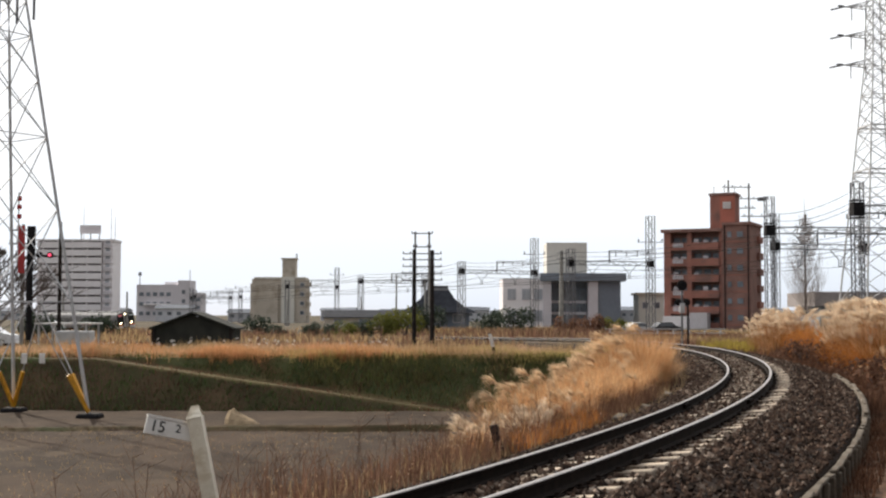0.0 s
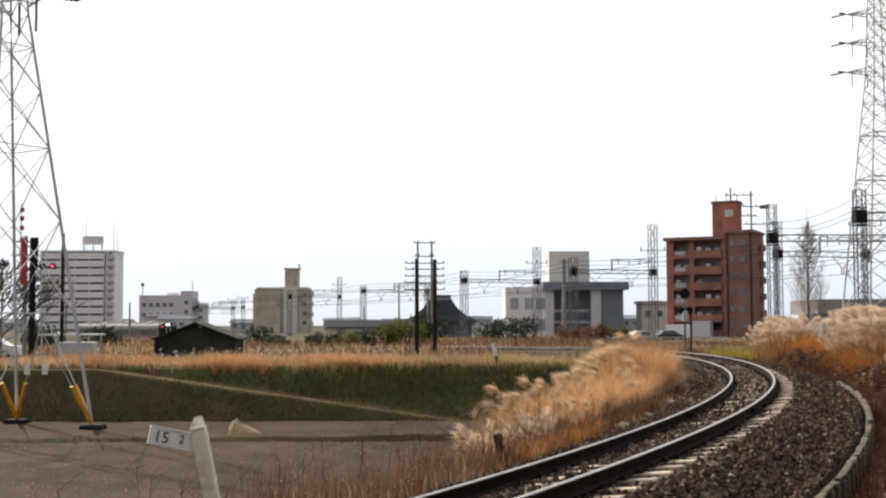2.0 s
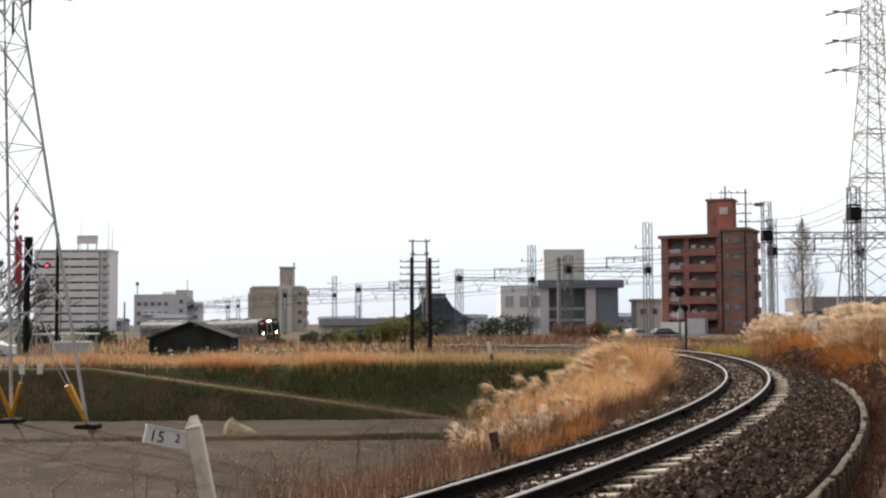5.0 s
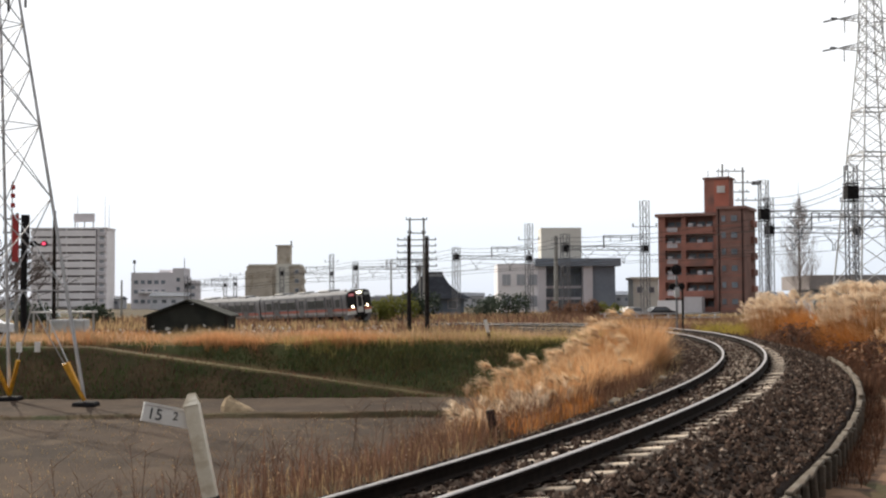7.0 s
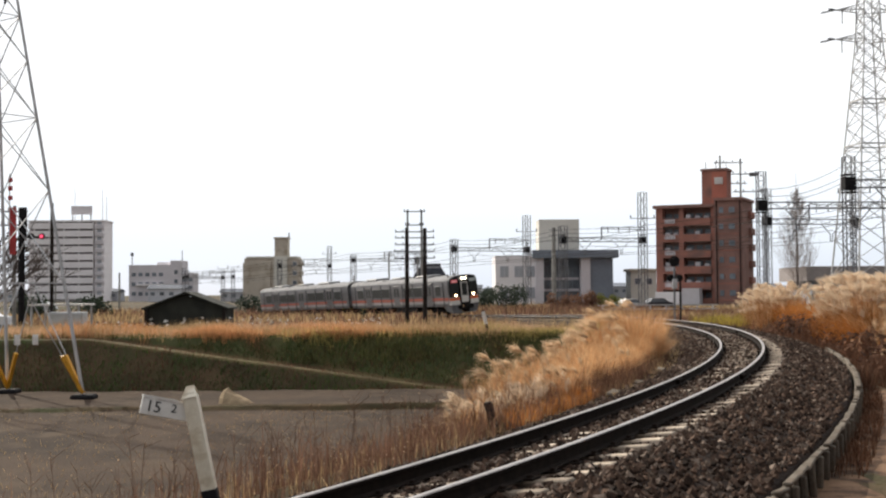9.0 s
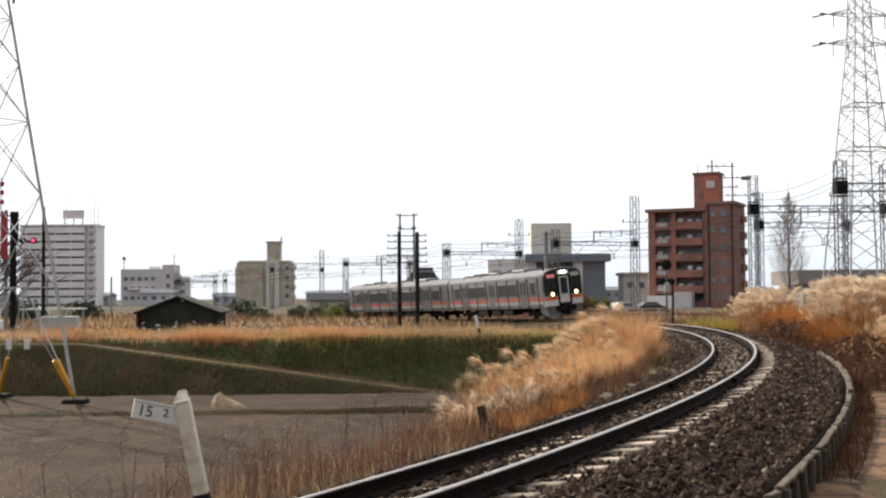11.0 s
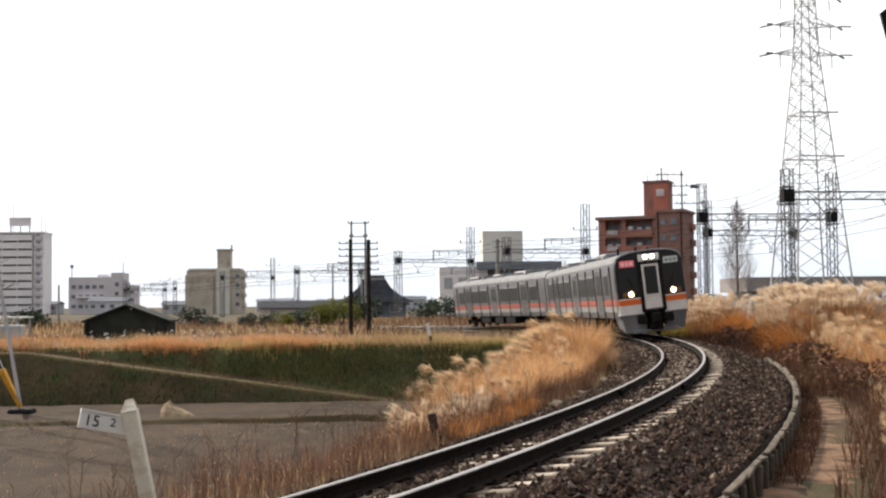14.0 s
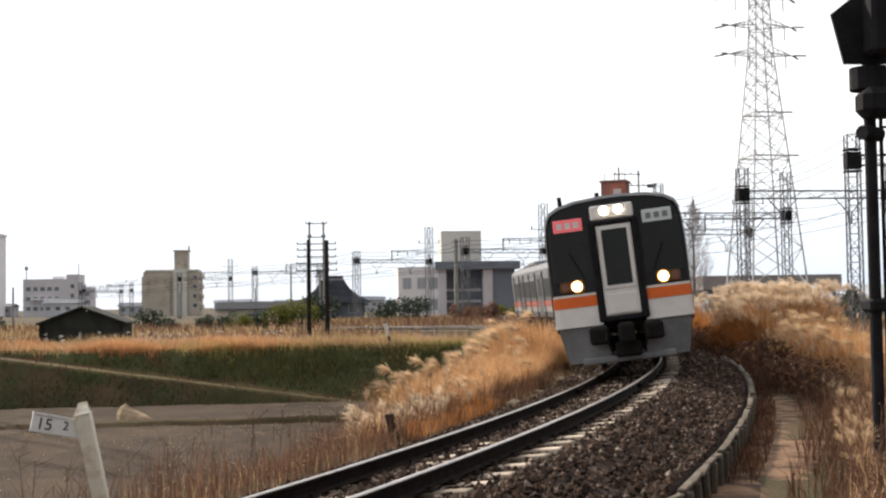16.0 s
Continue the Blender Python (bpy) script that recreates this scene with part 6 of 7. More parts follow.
grass_zone("land_grass", "dry brown scrub grass beyond the bank", GRASS_STRAW, 12000, (-45, 9, 58, 84), (0.15, 0.4), 0.05, 0.6, 17, off_track(-3), 0.2)
grass_zone("far_scrub", "dry russet scrub along the far track", REED_DARK, 14000, (-40, 24, 84, 175), (0.3, 0.95), 0.1, 0.6, 18, lambda x, y: np.abs(line_offset(x, y)[0]) > 2.8, 0.08)
grass_zone("far_straw", "pale straw scrub along the far track", GRASS_STRAW, 14000, (-45, 30, 90, 190), (0.3, 0.8), 0.1, 0.6, 19, lambda x, y: np.abs(line_offset(x, y)[0]) > 2.8, 0.08)
grass_zone("dyke_grass", "thin dry grass on the field dyke", RUST_SCRUB, 1600, (-30, 3, 40.0, 40.4), (0.02, 0.07), 0.02, 0.7, 20, off_track(-6), 0.5)
grass_zone("field_stubble", "sparse rice stubble on the bare field", GRASS_STRAW, 7000, (-24, 0, 17, 40), (0.03, 0.09), 0.012, 0.8, 21, off_track(-6), 0.6)


def verge(name, label, mat, n, s_rng, o_rng, h, w, lean, seed, dens=None, patch=0.7):
    """Plants scattered beside the line, by distance along it and off it."""
    rng = np.random.default_rng(seed)
    s = rng.uniform(*s_rng, n)
    o = rng.uniform(*o_rng, n)
    ok = rng.random(n) < (dens(s, o) if dens else 1.0)
    s, o = s[ok], o[ok]
    hd = np.interp(s, LINE_S, LH)
    px, py = np.interp(s, LINE_S, LX) + o * np.cos(hd), np.interp(s, LINE_S, LY) - o * np.sin(hd)
    ok = patchy(px, py, patch, seed) > rng.uniform(-0.8, 0.15, len(px))
    px, py = px[ok], py[ok]
    hh = rng.uniform(h[0], h[1], len(px)) * (1 + 0.6 * patchy(px, py, patch, seed + 3))
    pz = ground_z(px, py)[0]
    return tagged(blade_mesh(name, mat, px, py, pz, hh, w, rng.uniform(0.05, lean, len(px)), rng), label, "weeds", kind="stuff")


verge("lineside_weeds", "thin rust-brown weeds on the railway bank", REED_DARK, 20000, (5, 30), (-6.4, -2.1), (0.15, 0.72), 0.011, 0.5, 31, lambda s, o: np.clip((s - 6.5) / 6, 0.1, 1))
verge("lineside_straw", "thin pale dry grass on the railway bank", GRASS_STRAW, 10000, (5, 60), (-5.4, -1.7), (0.1, 0.5), 0.01, 0.7, 32, lambda s, o: np.clip((s - 5) / 7, 0.15, 1))
verge("bank_thicket", "dense dry brown grass on the railway bank", REED_DARK, 12000, (24, 75), (-5.5, -2.1), (0.2, 0.55), 0.02, 0.6, 33)
verge("path_weeds", "rust-brown weeds between path and reeds", REED_DARK, 20000, (6, 40), (3.4, 7.5), (0.2, 0.8), 0.014, 0.6, 34, lambda s, o: np.clip((s - 6) / 5, 0.1, 1) * np.clip((o - 3.7) / 0.8, 0.03, 1))
verge("path_straw", "straw-coloured grass at the path edge", REED_PALE, 4500, (7, 30), (3.9, 8.5), (0.15, 0.6), 0.012, 0.7, 35, lambda s, o: np.clip((s - 4) / 5, 0.1, 1))
verge("path_scrub", "dark dead scrub at the edge of the path", RUST_SCRUB, 12000, (5, 30), (3.3, 6.0), (0.08, 0.45), 0.014, 0.8, 54, lambda s, o: np.clip((o - 3.2) / 0.7, 0.1, 1))
verge("path_green", "green weeds at the foot of the reeds", GRASS_GREEN, 900, (6, 16), (4.2, 6.0), (0.08, 0.3), 0.02, 0.8, 36)
verge("bend_scrub", "brown dry scrub outside the bend", REED_DARK, 12000, (52, 105), (2.9, 9.0), (0.25, 0.85), 0.04, 0.6, 37)
verge("bend_olive", "olive-yellow grass outside the bend", YELLOW_GRASS, 5000, (62, 71), (2.9, 6.5), (0.4, 1.0), 0.03, 0.6, 38)
verge("ballast_weeds", "few dry weeds on the ballast edge", GRASS_STRAW, 1600, (8, 45), (1.5, 2.45), (0.05, 0.2), 0.01, 0.8, 39)
verge("ballast_litter", "withered brown leaves and stalks caught in the ballast", RUST_SCRUB, 9000, (6, 45), (1.1, 2.45), (0.02, 0.09), 0.02, 1.2, 51)
verge("shoulder_litter", "withered brown stalks on the ballast shoulder", RUST_SCRUB, 7000, (8, 50), (-2.3, -1.1), (0.03, 0.12), 0.016, 1.2, 52)
verge("fence_scrub", "dark dead scrub at the foot of the board fence", RUST_SCRUB, 3500, (13, 40), (2.6, 2.95), (0.05, 0.24), 0.014, 0.9, 53)


def plume_mesh(seed, mat):
    """One feathery seed head: a fan of fine strands that droop to one side."""
    rng = random.Random(seed)
    b = Build()
    for i in range(64):
        a = rng.gauss(0.0, 1.2)
        out, ln = rng.uniform(0.1, 0.6), rng.uniform(0.2, 0.4)
        start = Vector((0, 0, rng.uniform(0, 0.12)))
        d = Vector((math.cos(a) * out + 0.15, math.sin(a) * out, 1.0)).normalized()
        q = Vector((-math.sin(a) + rng.gauss(0, 0.4), math.cos(a), rng.gauss(0, 0.3))).normalized()
        pts = []
        for t, w in ((0.0, 0.002), (0.35, 0.0055), (0.7, 0.005), (1.0, 0.001)):
            p = start + d * ln * t + Vector((0.1 * t * t, 0, -0.09 * t * t)) * (0.5 + out)
            pts += [p - q * w, p + q * w]
        b.poly(pts, [(0, 1, 3, 2), (2, 3, 5, 4), (4, 5, 7, 6)])
    return b.mesh("plume", mat)


PLUMES = [plume_mesh(s, PLUME) for s in (1, 2, 3, 4)]
TAN_PLUMES = [plume_mesh(s, TAN_PLUME) for s in (5, 6, 7, 8)]


def reed_clump(seed, high, spread, leaves, heads, leaf=None, light=None, bleached=0.4, plumes=None):
    """A clump of pampas grass standing at the origin."""
    rng = random.Random(seed)
    c = thing("pampas_grass", "dry golden pampas grass clump with silvery plumes beside the line", "pampas grass", "pampas grass clumps")
    b, pale = Build(), Build()
    for i in range(leaves):
        a, r = rng.uniform(0, 6.283), spread * 0.45 * math.sqrt(rng.random())
        x, y = r * math.cos(a), r * math.sin(a)
        d = a + rng.gauss(0, 0.7)
        ln, out = high * rng.uniform(0.4, 1.0), high * rng.uniform(0.08, 0.55)
        q = Vector((-math.sin(d), math.cos(d), 0)) * rng.uniform(0.004, 0.008)
        pts = []
        for t in (0, 0.4, 0.75, 1.0):
            p = Vector((x + math.cos(d) * out * t ** 2, y + math.sin(d) * out * t ** 2, ln * (t - 0.28 * t ** 3 * out / high * 2)))
            w = (1.0, 0.9, 0.6, 0.08)[len(pts) // 2]
            pts += [p - q * w, p + q * w]
        (pale if rng.random() < bleached else b).poly(pts, [(0, 1, 3, 2), (2, 3, 5, 4), (4, 5, 7, 6)])
    tagged(b.obj("leaves", leaf or REED, c, "dry golden leaf blades"), kind="stuff")
    tagged(pale.obj("pale_leaves", light or REED_PALE, c, "bleached pale leaf blades"), kind="stuff")
    st = Build()
    for i in range(heads):
        a, r = rng.uniform(0, 6.283), spread * 0.5 * math.sqrt(rng.random())
        x, y = r * math.cos(a), r * math.sin(a)
        h = high * rng.uniform(0.5, 0.92)
        top = Vector((x * 1.8 + rng.uniform(-0.08, 0.08), y * 1.8 + rng.uniform(-0.08, 0.08), h))
        st.strut((x, y, 0), top, 0.008, 3)
        p = new("plume", (plumes or PLUMES)[i % 4])
        p.parent = c
        p.matrix_local = Matrix.Translation(top - Vector((0, 0, 0.05))) @ Matrix.Rotation(rng.gauss(2.9, 1.0), 4, "Z") @ Matrix.Rotation(rng.uniform(0.1, 0.8), 4, "Y") @ Matrix.Scale(rng.uniform(0.6, 1.25), 4)
    tagged(st.obj("stalks", REED, c, "thin dry stalks"), kind="stuff")
    return c


def plant_reeds():
    kinds = [reed_clump(1, 1.0, 0.55, 220, 11), reed_clump(2, 1.35, 0.9, 560, 4, None, None, 0.5, TAN_PLUMES), reed_clump(3, 1.7, 1.1, 680, 3, None, None, 0.5, TAN_PLUMES), reed_clump(4, 2.2, 1.1, 520, 28, REED_RUST), reed_clump(5, 1.3, 0.7, 420, 0, REED, None, 0.5), reed_clump(6, 0.6, 0.6, 320, 0, REED_ORANGE, REED, 0.3), reed_clump(7, 1.1, 0.8, 480, 7, REED_DARK, REED_PALE, 0.4, TAN_PLUMES), reed_clump(8, 1.8, 1.3, 640, 0, REED_ORANGE, REED_RUST, 0.55), reed_clump(9, 2.0, 1.1, 520, 26, REED, REED_PALE, 0.5, TAN_PLUMES)]
    rng = random.Random(12)
    used = set()

    def put(k, s, o, scale=1.0):
        p = on_line(s, o, 0, False)
        m = Matrix.Translation((p.x, p.y, height(p.x, p.y) - 0.03)) @ Matrix.Rotation(rng.uniform(-0.5, 0.5), 4, "Z") @ Matrix.Scale(scale, 4)
        if k not in used:
            used.add(k)
            kinds[k].matrix_world = m
        else:
            copy_thing(kinds[k], m)
    for s in np.arange(16.6, 21.5, 0.5):                       # low white-headed edge nearest the path of the eye
        put(0, s + rng.uniform(-0.25, 0.25), -2.75 - rng.uniform(0, 0.35), rng.uniform(0.5, 0.66) + 0.1 * (s - 16.6))
        put(5, s + 0.9 + rng.uniform(-0.2, 0.2), -2.3 - rng.uniform(0, 0.25), rng.uniform(0.7, 1.1))
        if s > 18.2:
            put(0 if s < 20 else 1, s + rng.uniform(-0.2, 0.2), -3.4 - rng.uniform(0, 0.4), rng.uniform(0.55, 0.75) + 0.1 * (s - 18.2))
    for s in np.arange(18.8, 21.8, 0.4):                      # pale drooping heads along the field side
        put(0, s + rng.uniform(-0.2, 0.2), -3.9 - rng.uniform(0, 0.9), rng.uniform(0.75, 0.95) + 0.12 * (s - 18.8))
    for s in np.arange(21.5, 30, 0.8):
        put(4 if rng.random() < 0.7 else 1, s + rng.uniform(-0.4, 0.4), -2.75 - rng.uniform(0, 0.6), rng.uniform(0.65, 1.0))
        put(1 if rng.random() < 0.6 else 4, s + rng.uniform(-0.4, 0.4), -3.9 - rng.uniform(0, 0.7), rng.uniform(1.05, 1.3) + 0.02 * (s - 21.5))
        put(2, s + rng.uniform(-0.4, 0.4), -3.4 - rng.uniform(0, 0.5), rng.uniform(0.82, 1.0) + 0.02 * (s - 21.5))
    for s in np.arange(20.5, 28.5, 0.7):                       # fuller field edge
        put(1, s + rng.uniform(-0.3, 0.3), -4.5 - rng.uniform(0, 0.4), rng.uniform(1.0, 1.3))
    for s in np.arange(30, 41, 0.7):                           # a dip, then a rounded mound close to the rails
        mound = math.exp(-((s - 36.3) / 2.3) ** 2)
        put(2, s + rng.uniform(-0.3, 0.3), -2.8 - rng.uniform(0, 0.5), rng.uniform(0.5, 0.65) + 0.7 * mound)
        put(2, s + rng.uniform(-0.3, 0.3), -3.7 - rng.uniform(0, 0.5), rng.uniform(0.7, 0.85) + 0.6 * mound)
        put(2, s + rng.uniform(-0.3, 0.3), -4.9 - rng.uniform(0, 0.8), rng.uniform(0.65, 0.82))
    for s in np.arange(40, 47, 0.8):                           # browner tall stand behind it
        put(4, s + rng.uniform(-0.3, 0.3), -4.6 - rng.uniform(0, 1.6), rng.uniform(0.7, 0.95))
        put(2, s + rng.uniform(-0.3, 0.3), -3.5 - rng.uniform(0, 0.8), rng.uniform(0.55, 0.75))
    for s in np.arange(46, 60, 1.3):
        put(4, s + rng.uniform(-0.4, 0.4), -3.3 - rng.uniform(0, 1.5), rng.uniform(0.6, 0.95))
    for s in np.arange(12.5, 27, 0.75):                        # weedy stand outside the fence
        put(6, s + rng.uniform(-0.4, 0.4), 4.3 + rng.uniform(-0.35, 0.4), rng.uniform(0.55, 0.9))
        put(1 if rng.random() < 0.5 else 6, s + rng.uniform(-0.4, 0.4), 5.3 + rng.uniform(-0.4, 0.5), rng.uniform(0.75, 1.1))
        put(8, s + rng.uniform(-0.4, 0.4), 6.9 + rng.uniform(-0.5, 0.9), rng.uniform(0.6, 0.95))
    for s in np.arange(27.5, 36, 0.7):                         # tall tan stand
        put(6, s + rng.uniform(-0.3, 0.3), 3.9 + rng.uniform(-0.2, 0.3), rng.uniform(0.6, 0.85))
        put(2, s + rng.uniform(-0.4, 0.4), 4.8 + rng.uniform(-0.4, 0.4), rng.uniform(0.9, 1.15))
        put(8, s + rng.uniform(-0.4, 0.4), 5.9 + rng.uniform(-0.4, 0.8), rng.uniform(0.75, 1.1))
    for s in np.arange(36.5, 41, 0.8):
        put(6, s + rng.uniform(-0.4, 0.4), 4.1 + rng.uniform(-0.3, 0.3), rng.uniform(0.7, 0.95))
        put(8, s + rng.uniform(-0.4, 0.4), 5.6 + rng.uniform(-0.4, 0.5), rng.uniform(0.6, 0.85))
    for s in np.arange(41, 49.5, 0.6):                         # white-topped mound, orange underneath
        crown = 0.52 + 0.6 * math.sin(math.pi * min(1.0, (50.2 - s) / 5.0) / 2)
        put(3, s + rng.uniform(-0.3, 0.3), 4.7 + rng.uniform(-0.3, 0.5), crown * rng.uniform(0.92, 1.04))
        put(3, s + rng.uniform(-0.3, 0.3), 5.9 + rng.uniform(-0.4, 0.6), crown * rng.uniform(0.95, 1.08))
        put(7, s + rng.uniform(-0.3, 0.3), 4.1 + rng.uniform(-0.2, 0.3), crown * rng.uniform(0.75, 0.92))
    for s in np.arange(55.5, 59.5, 0.6):                       # farther mound: bare orange blades, then white heads
        put(7, s + rng.uniform(-0.3, 0.3), 4.9 + rng.uniform(-0.5, 0.6), rng.uniform(1.1, 1.35))
        put(7, s + rng.uniform(-0.3, 0.3), 5.9 + rng.uniform(-0.4, 0.4), rng.uniform(1.05, 1.3))
    for s in np.arange(59.5, 64.0, 0.65):
        put(3, s + rng.uniform(-0.4, 0.4), 4.6 + rng.uniform(-0.5, 0.6), rng.uniform(0.8, 1.0))
        put(3, s + rng.uniform(-0.4, 0.4), 5.6 + rng.uniform(-0.4, 0.4), rng.uniform(0.95, 1.1))


plant_reeds()


def seed_heads():
    rng = random.Random(5)
    b = Build()
    for i in range(90):
        x, y = rng.uniform(-23, -3), rng.uniform(60, 74)
        z = height(x, y) + rng.uniform(0.5, 0.95)
        for k in range(5):
            p = Vector((x + rng.uniform(-0.06, 0.06), y, z + rng.uniform(-0.08, 0.08)))
            b.strut(p, p + Vector((rng.uniform(-0.08, 0.08), 0, rng.uniform(0.02, 0.08))), 0.035, 4, 0.015)
    tagged(b.obj("white_seed_heads", SIGN_WHITE), "scattered white seed heads above the dry grass", "grass", kind="stuff")


seed_heads()


def shrub(x, y, w, h, mat, label, leaves, seed, name="shrub"):
    """An uneven bush: short limbs and many small leaves gathered in clumps."""
    rng = random.Random(seed)
    z0 = height(x, y)
    t = thing(name, label, name)
    tr = Build()
    for i in range(5):
        a = rng.uniform(0, 6.28)
        tr.strut((x, y, z0 - 0.1), (x + math.cos(a) * w * 0.25, y + math.sin(a) * w * 0.25, z0 + h * 0.6), 0.12 * w / 2, 5, 0.03)
    tr.obj("stem", BARK, t)
    b = Build()
    lumps = [(rng.uniform(-0.4, 0.4) * w, rng.uniform(-0.3, 0.3) * w, h * rng.uniform(0.25, 0.75), w * rng.uniform(0.16, 0.28)) for _ in range(12)]
    for i in range(leaves):
        lx, ly, lz, r = lumps[rng.randrange(len(lumps))]
        d = Vector((rng.gauss(0, 1), rng.gauss(0, 1), rng.gauss(0, 0.9))).normalized() * r * rng.uniform(0.6, 1.1)
        p = Vector((x + lx, y + ly, z0 + max(0.05, lz))) + d
        if p.z < z0:
            p.z = z0 + 0.05
        u = Vector((rng.gauss(0, 1), rng.gauss(0, 1), rng.gauss(0, 1))).normalized()
        v = u.orthogonal().normalized()
        s = 0.045 * w * rng.uniform(0.6, 1.3)
        b.poly([p - u * s, p + v * s * 0.6, p + u * s, p - v * s * 0.6], [(0, 1, 2, 3)])
    tagged(b.obj("crown", mat, t, "dense small leaves"), kind="stuff")


for _i, (_x, _y, _w, _h, _m, _l) in enumerate((
        (-20.9, 152, 2.6, 2.6, LEAF_DARK, "dark round evergreen bush by the low house"), (-16.6, 150, 2.8, 2.8, LEAF_DARK, "dark round evergreen bush by the low house"),
        (-10.6, 151, 3.6, 3.0, LEAF_DARK, "dark evergreen bush by the low house"), (-8.2, 150, 3.8, 3.3, LEAF_OLIVE, "olive-green clipped tree by the low house"), (-5.4, 150, 4.2, 3.8, LEAF_OLIVE, "olive-green clipped tree by the low house"), (-12.6, 149, 3.2, 2.8, LEAF_OLIVE, "olive-green clipped tree by the low house"), (-14.2, 153, 2.8, 2.4, LEAF_DARK, "dark evergreen bush by the low house"), (-2.6, 152, 4.2, 4.0, LEAF_DARK, "dark evergreen bush by the low house"),
        (-32.6, 175, 4.6, 3.6, LEAF_DARK, "dark evergreen tree before the tan block"), (-26.3, 172, 4.4, 3.8, LEAF_DARK, "dark evergreen tree before the tan block"),
        (7.6, 150, 4.2, 3.4, LEAF_DARK, "dark evergreen bush before the office"), (4.8, 160, 4.6, 3.2, LEAF_DARK, "dark evergreen bush before the office"),
        (25.8, 84, 2.4, 3.0, LEAF_DARK, "dark evergreen bush below the far tower"), (36.0, 98, 3.4, 2.8, LEAF_OLIVE, "olive shrub below the far tower"), (41.5, 99, 3.4, 3.0, LEAF_DARK, "dark shrub below the far tower"),
        (18.5, 140, 3.2, 2.2, LEAF_OLIVE, "brownish shrub by the crossing"), (13.5, 142, 3.2, 2.2, REED_DARK, "rust-brown shrub by the crossing"), (16.0, 138, 3.4, 2.4, REED_DARK, "rust-brown shrub by the crossing"),
        (-40, 120, 4, 2.4, LEAF_DARK, "dark hedge by the road"), (-35, 122, 4, 2.2, LEAF_DARK, "dark hedge by the road"))):
    shrub(_x, _y, _w, _h, _m, _l, 900, 40 + _i)


grass_zone("middle_scrub", "rust-brown scrub on the land between the railways", REED_DARK, 16000, (13, 46, 66, 170), (0.3, 0.9), 0.09, 0.6, 43, lambda x, y: line_offset(x, y)[0] > 6.0, 0.07)
grass_zone("middle_straw", "pale dry grass on the land between the railways", GRASS_STRAW, 12000, (13, 60, 66, 180), (0.25, 0.7), 0.09, 0.6, 44, lambda x, y: line_offset(x, y)[0] > 6.0, 0.07)
verge("dark_scrub", "dark rust-brown scrub beside the fence", RUST_SCRUB, 22000, (26, 56), (2.62, 8.0), (0.15, 0.6), 0.018, 0.7, 41)


def bare_tree(x, y, h, w, seed, label, upright=0.8, fine=0.02, bark=None):
    rng = random.Random(seed)
    z0 = height(x, y)
    t = thing("bare_tree", label, "tree")
    Build().strut((x, y, z0 - 0.2), (x, y, z0 + h * 0.95), h * 0.022, 8, 0.05).obj("trunk", bark or BARK, t, "slim grey trunk")
    b = Build()

    def grow(p, d, ln, r, depth):
        q = p + d * ln
        b.strut(p, q, r, 4, r * 0.6)
        if depth == 0:
            return
        for _ in range(3):
            e = (d + Vector((rng.gauss(0, 0.4), rng.gauss(0, 0.4), rng.uniform(0.0, 0.5) * upright))).normalized()
            grow(p.lerp(q, rng.uniform(0.35, 1.0)), e, ln * rng.uniform(0.5, 0.75), max(fine, r * 0.6), depth - 1)
    for k in range(46):
        f = rng.uniform(0.2, 0.94)
        a = rng.uniform(0, 6.28)
        d = Vector((math.cos(a), math.sin(a), 1.6 * upright)).normalized()
        grow(Vector((x, y, z0 + h * f)), d, w * 0.5 * (1.15 - f) * 1.3, 0.05, 3)
    tagged(b.obj("crown", bark or BARK, t, "fine bare twigs"), kind="stuff")


def poplar(x, y, h, w, seed):
    """A bare poplar: a dark straight trunk inside a pale teardrop of fine rising twigs."""
    rng = random.Random(seed)
    z0 = height(x, y)
    t = thing("bare_tree", "tall bare poplar with fine pale upright twigs", "tree")
    Build().strut((x, y, z0 - 0.2), (x, y, z0 + h * 0.62), 0.42, 8, 0.18).obj("trunk", BARK, t, "slim dark trunk")
    Build().strut((x, y, z0 + h * 0.62), (x, y, z0 + h), 0.18, 6, 0.03).obj("leader", PALE_BARK, t, "thin pale leading shoot")
    b = Build()
    for k in range(150):
        f = 0.16 + 0.8 * rng.random() ** 1.15
        a = rng.uniform(0, 6.283)
        reach = w * 0.5 * min(1.0, (1.0 - f) * 1.9) * rng.uniform(0.45, 1.0)
        rise = rng.uniform(0.9, 1.7) * reach + 0.4
        p = Vector((x, y, z0 + h * f * 0.86))
        q = p + Vector((math.cos(a) * reach, math.sin(a) * reach, rise))
        m = p.lerp(q, 0.5) + Vector((math.cos(a), math.sin(a), 0)) * reach * 0.14
        b.strut(p, m, 0.06, 3, 0.04)
        b.strut(m, q, 0.04, 3, 0.018)
        for j in range(13):
            u = p.lerp(q, rng.uniform(0.3, 1.0))
            v = u + Vector((rng.gauss(0, 0.22), rng.gauss(0, 0.22), rng.uniform(0.4, 1.3))) * (0.5 + 0.3 * reach)
            b.strut(u, v, 0.022, 3, 0.012)
    tagged(b.obj("crown", PALE_BARK, t, "fine bare pale twigs"), kind="stuff")


poplar(45.6, 160.0, 17.6, 6.2, 3)
bare_tree(-27.3, 75.0, 6.0, 5.0, 7, "bare leafless tree by the level crossing", 0.4, 0.03)


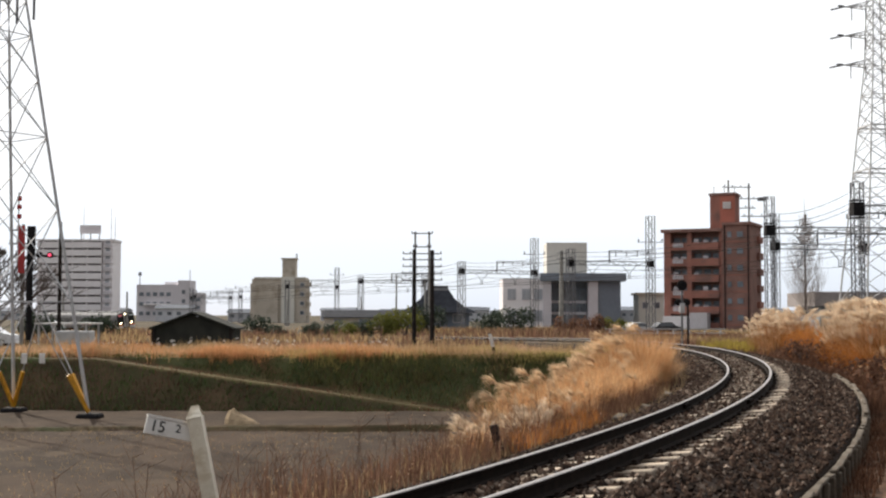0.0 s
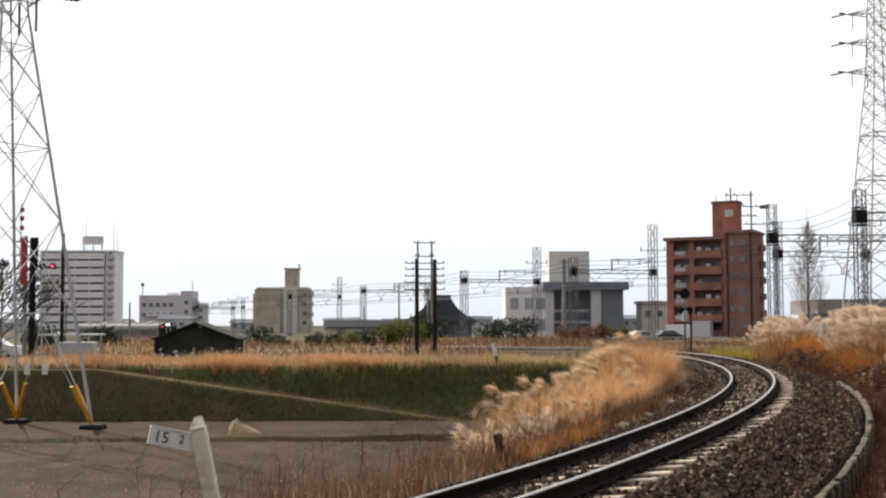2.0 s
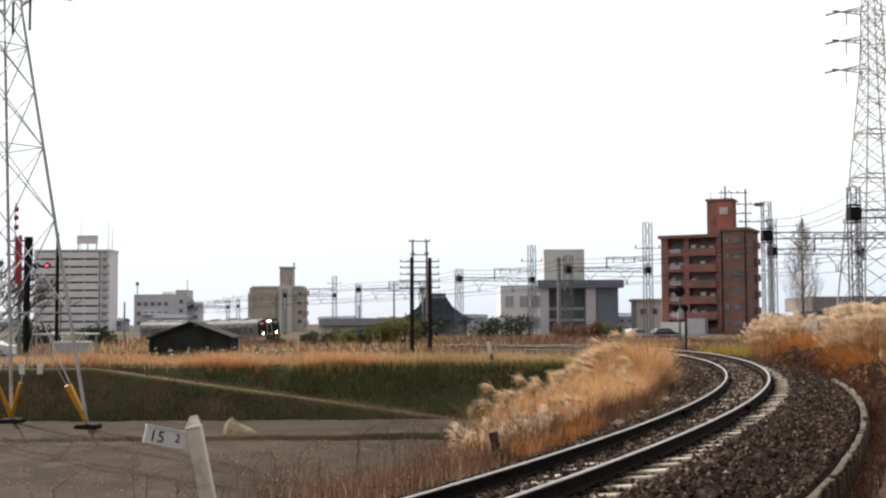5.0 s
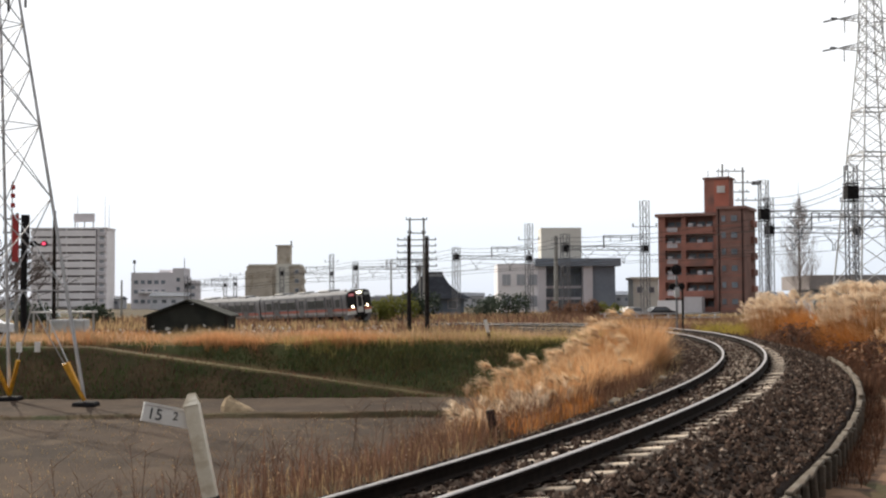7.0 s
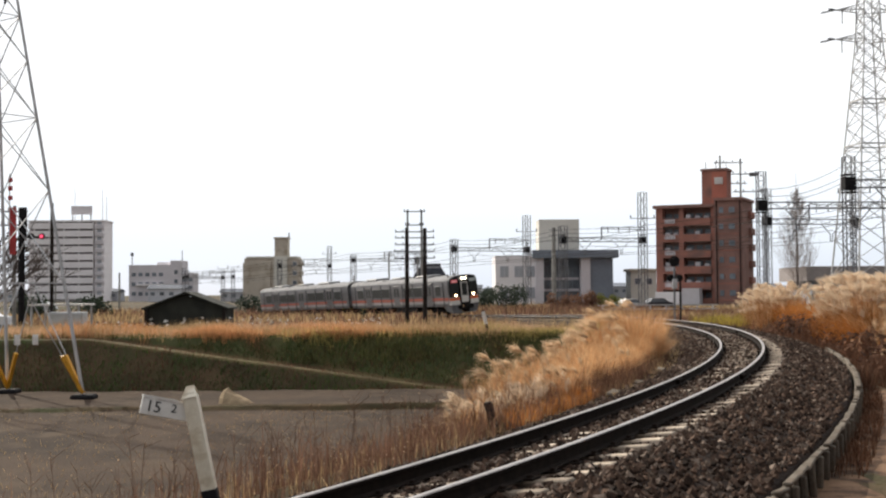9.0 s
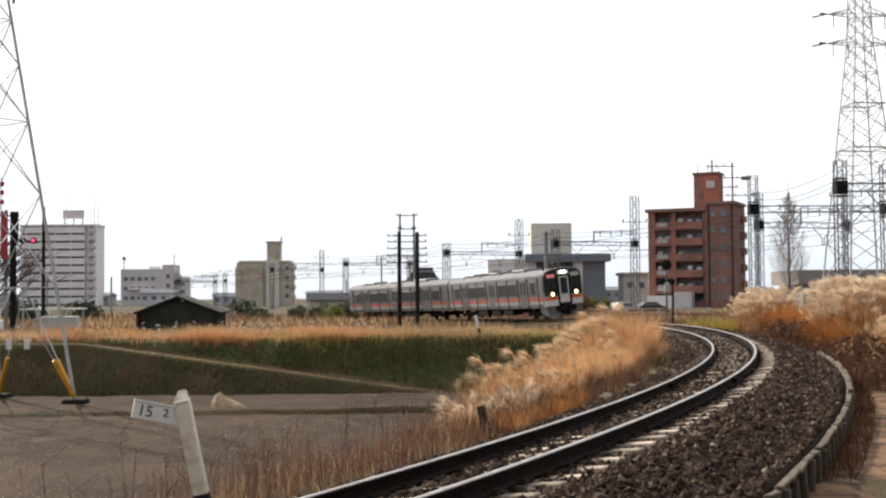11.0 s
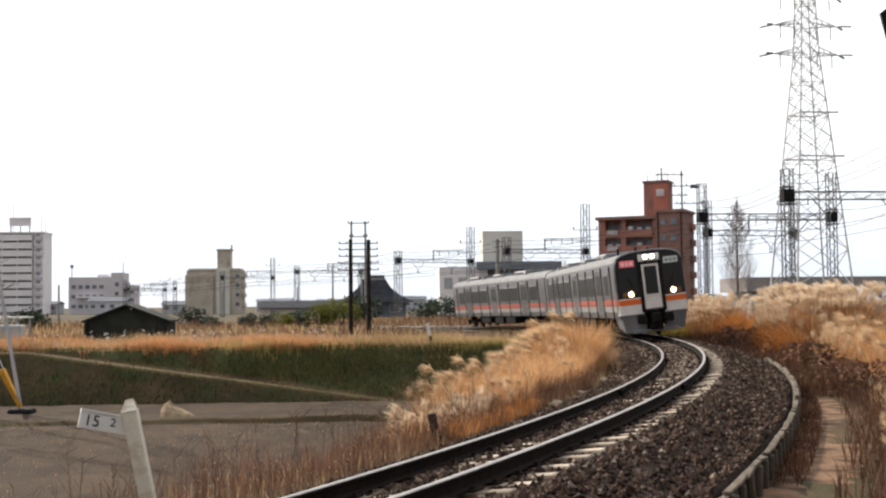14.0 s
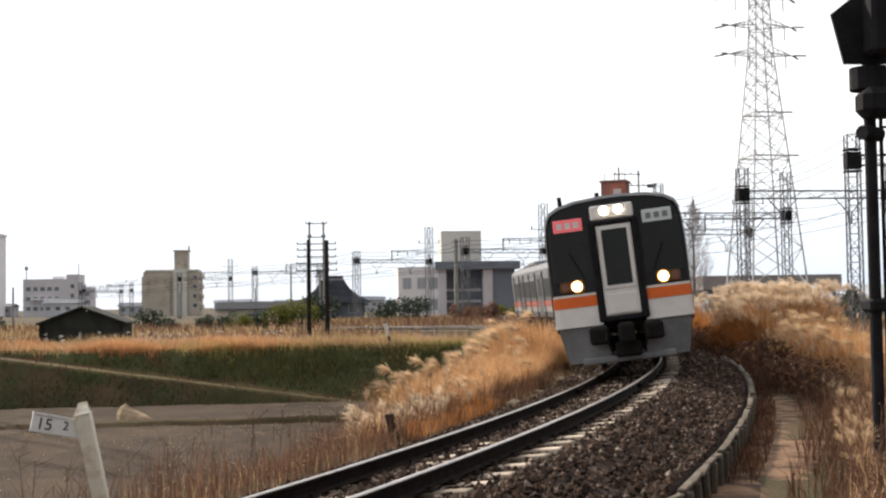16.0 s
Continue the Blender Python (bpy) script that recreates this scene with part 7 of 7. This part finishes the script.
def far_town():
    """Low houses and sheds that close the plain in the distance."""
    rng = random.Random(21)
    for i in range(46):
        x, y = -330 + i * 12.5 + rng.uniform(-4, 4), rng.uniform(400, 560)
        w, d, h = rng.uniform(7, 15), rng.uniform(7, 11), rng.uniform(2.8, 4.6)
        t = thing("house", "distant house in pale haze-tinted colours with a grey roof", "house", "distant houses")
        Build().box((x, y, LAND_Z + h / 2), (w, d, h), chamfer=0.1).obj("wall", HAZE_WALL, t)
        r = Build()
        hw, hd, e = w / 2 + 0.5, d / 2 + 0.5, LAND_Z + h
        r.sweep([[(x + q * hw, y - hd, e), (x + q * hw, y, e + rng.uniform(1.0, 1.6)), (x + q * hw, y + hd, e)] for q in (-1, 1)], True)
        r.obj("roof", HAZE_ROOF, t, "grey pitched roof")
        for k in range(int(w / 3)):
            Build().box((x - w / 2 + 1.5 + 3 * k, y - d / 2 - 0.03, LAND_Z + h * 0.62), (1.4, 0.1, 1.1)).obj("window", WINDOW, t)


far_town()


def rust_bushes():
    """Low dead brush between the fence and the tall grass."""
    rng = random.Random(31)
    for s, o in ((25.5, 3.7), (29.2, 3.6), (33.0, 3.5), (36.5, 3.9), (38.8, 4.6), (41.0, 3.8), (43.4, 4.9), (45.6, 4.0), (47.6, 3.6), (50.2, 3.5), (53.0, 3.6), (40.0, 6.4), (44.0, 6.8)):
        p = on_line(s + rng.uniform(-0.4, 0.4), o, 0, False)
        shrub(p.x, p.y, rng.uniform(1.5, 2.1), rng.uniform(0.75, 1.2), RUST_SCRUB, "low dead rust-brown bush by the fence", 420, int(s * 10), "shrub")


rust_bushes()


def twig_weeds():
    """Dead branching weed stalks with pale seed specks on the railway bank and by the path."""
    rng = random.Random(17)
    for o_rng, s_rng, count in (((-6.0, -2.0), (6.0, 24.0), 420), ((4.0, 7.0), (10.0, 40.0), 260)):
        b, tips = Build(), Build()
        for i in range(count):
            p = on_line(rng.uniform(*s_rng), rng.uniform(*o_rng), 0, False)
            p.z = height(p.x, p.y) - 0.03
            h = rng.uniform(0.3, 0.95)
            top = p + Vector((rng.gauss(0, 0.12) * h, rng.gauss(0, 0.12) * h, h))
            b.strut(p, top, 0.008, 3, 0.004)
            for k in range(7):
                a = p.lerp(top, rng.uniform(0.35, 1.0))
                q = a + Vector((rng.gauss(0, 0.13), rng.gauss(0, 0.13), rng.uniform(0.05, 0.25))) * h
                b.strut(a, q, 0.005, 3, 0.003)
                if rng.random() < 0.45:
                    w = rng.uniform(0.004, 0.009)
                    tips.poly([q + Vector((-w, 0, -w)), q + Vector((w, 0, -w)), q + Vector((0, w, w)), q + Vector((0, -w, w))], [(0, 1, 2), (0, 2, 3), (1, 2, 3), (0, 1, 3)])
        tagged(b.obj("weed_stalks", REED_DARK), "dead branching brown weed stalks beside the track", "weeds", kind="stuff")
        tagged(tips.obj("seed_specks", PLUME), "tiny pale seed heads on dead weed stalks", "weeds", kind="stuff")


twig_weeds()


# ---- what moves: the two railcars run along the line ----
FRONT = [(0.0, 221.0), (1.0, 212.8), (2.0, 201.0), (3.5, 180.3), (5.8, 150.6), (6.5, 142.2), (7.5, 130.0), (9.0, 111.8), (11.3, 83.0), (12.5, 68.3), (14.0, 50.0), (14.5, 43.7), (15.0, 37.1), (16.0, 23.8)]


def car_pose(s_front, k):
    """The pose of car k when the train's front is at s_front; it runs towards smaller distances."""
    a = on_line(s_front + 3.75 + 23.77 * k)
    b = on_line(s_front + 19.95 + 23.77 * k)
    h = line_heading(s_front + 11.85 + 23.77 * k)
    ahead = (a - b).normalized()
    side = Vector((math.cos(h) * GAUGE, -math.sin(h) * GAUGE, CANT)).normalized()
    up = side.cross(Vector((math.sin(h), math.cos(h), 0))).normalized()
    right = ahead.cross(up).normalized()
    up = right.cross(ahead)
    mid = (a + b) / 2
    m = Matrix((right, ahead, up)).transposed().to_4x4()
    m.translation = mid + up * 0.05 + right * 0.09
    return m @ Matrix.Rotation(radians(0.7), 4, "Y")          # the body rolls a little further into the bend


def motions():
    times = [i * 0.5 for i in range(33)]
    ft, fs = [r[0] for r in FRONT], [r[1] for r in FRONT]
    for k, car in enumerate(RAILCARS):
        walk(car, [(t, car_pose(float(np.interp(t, ft, fs)), k)) for t in times])


motions()
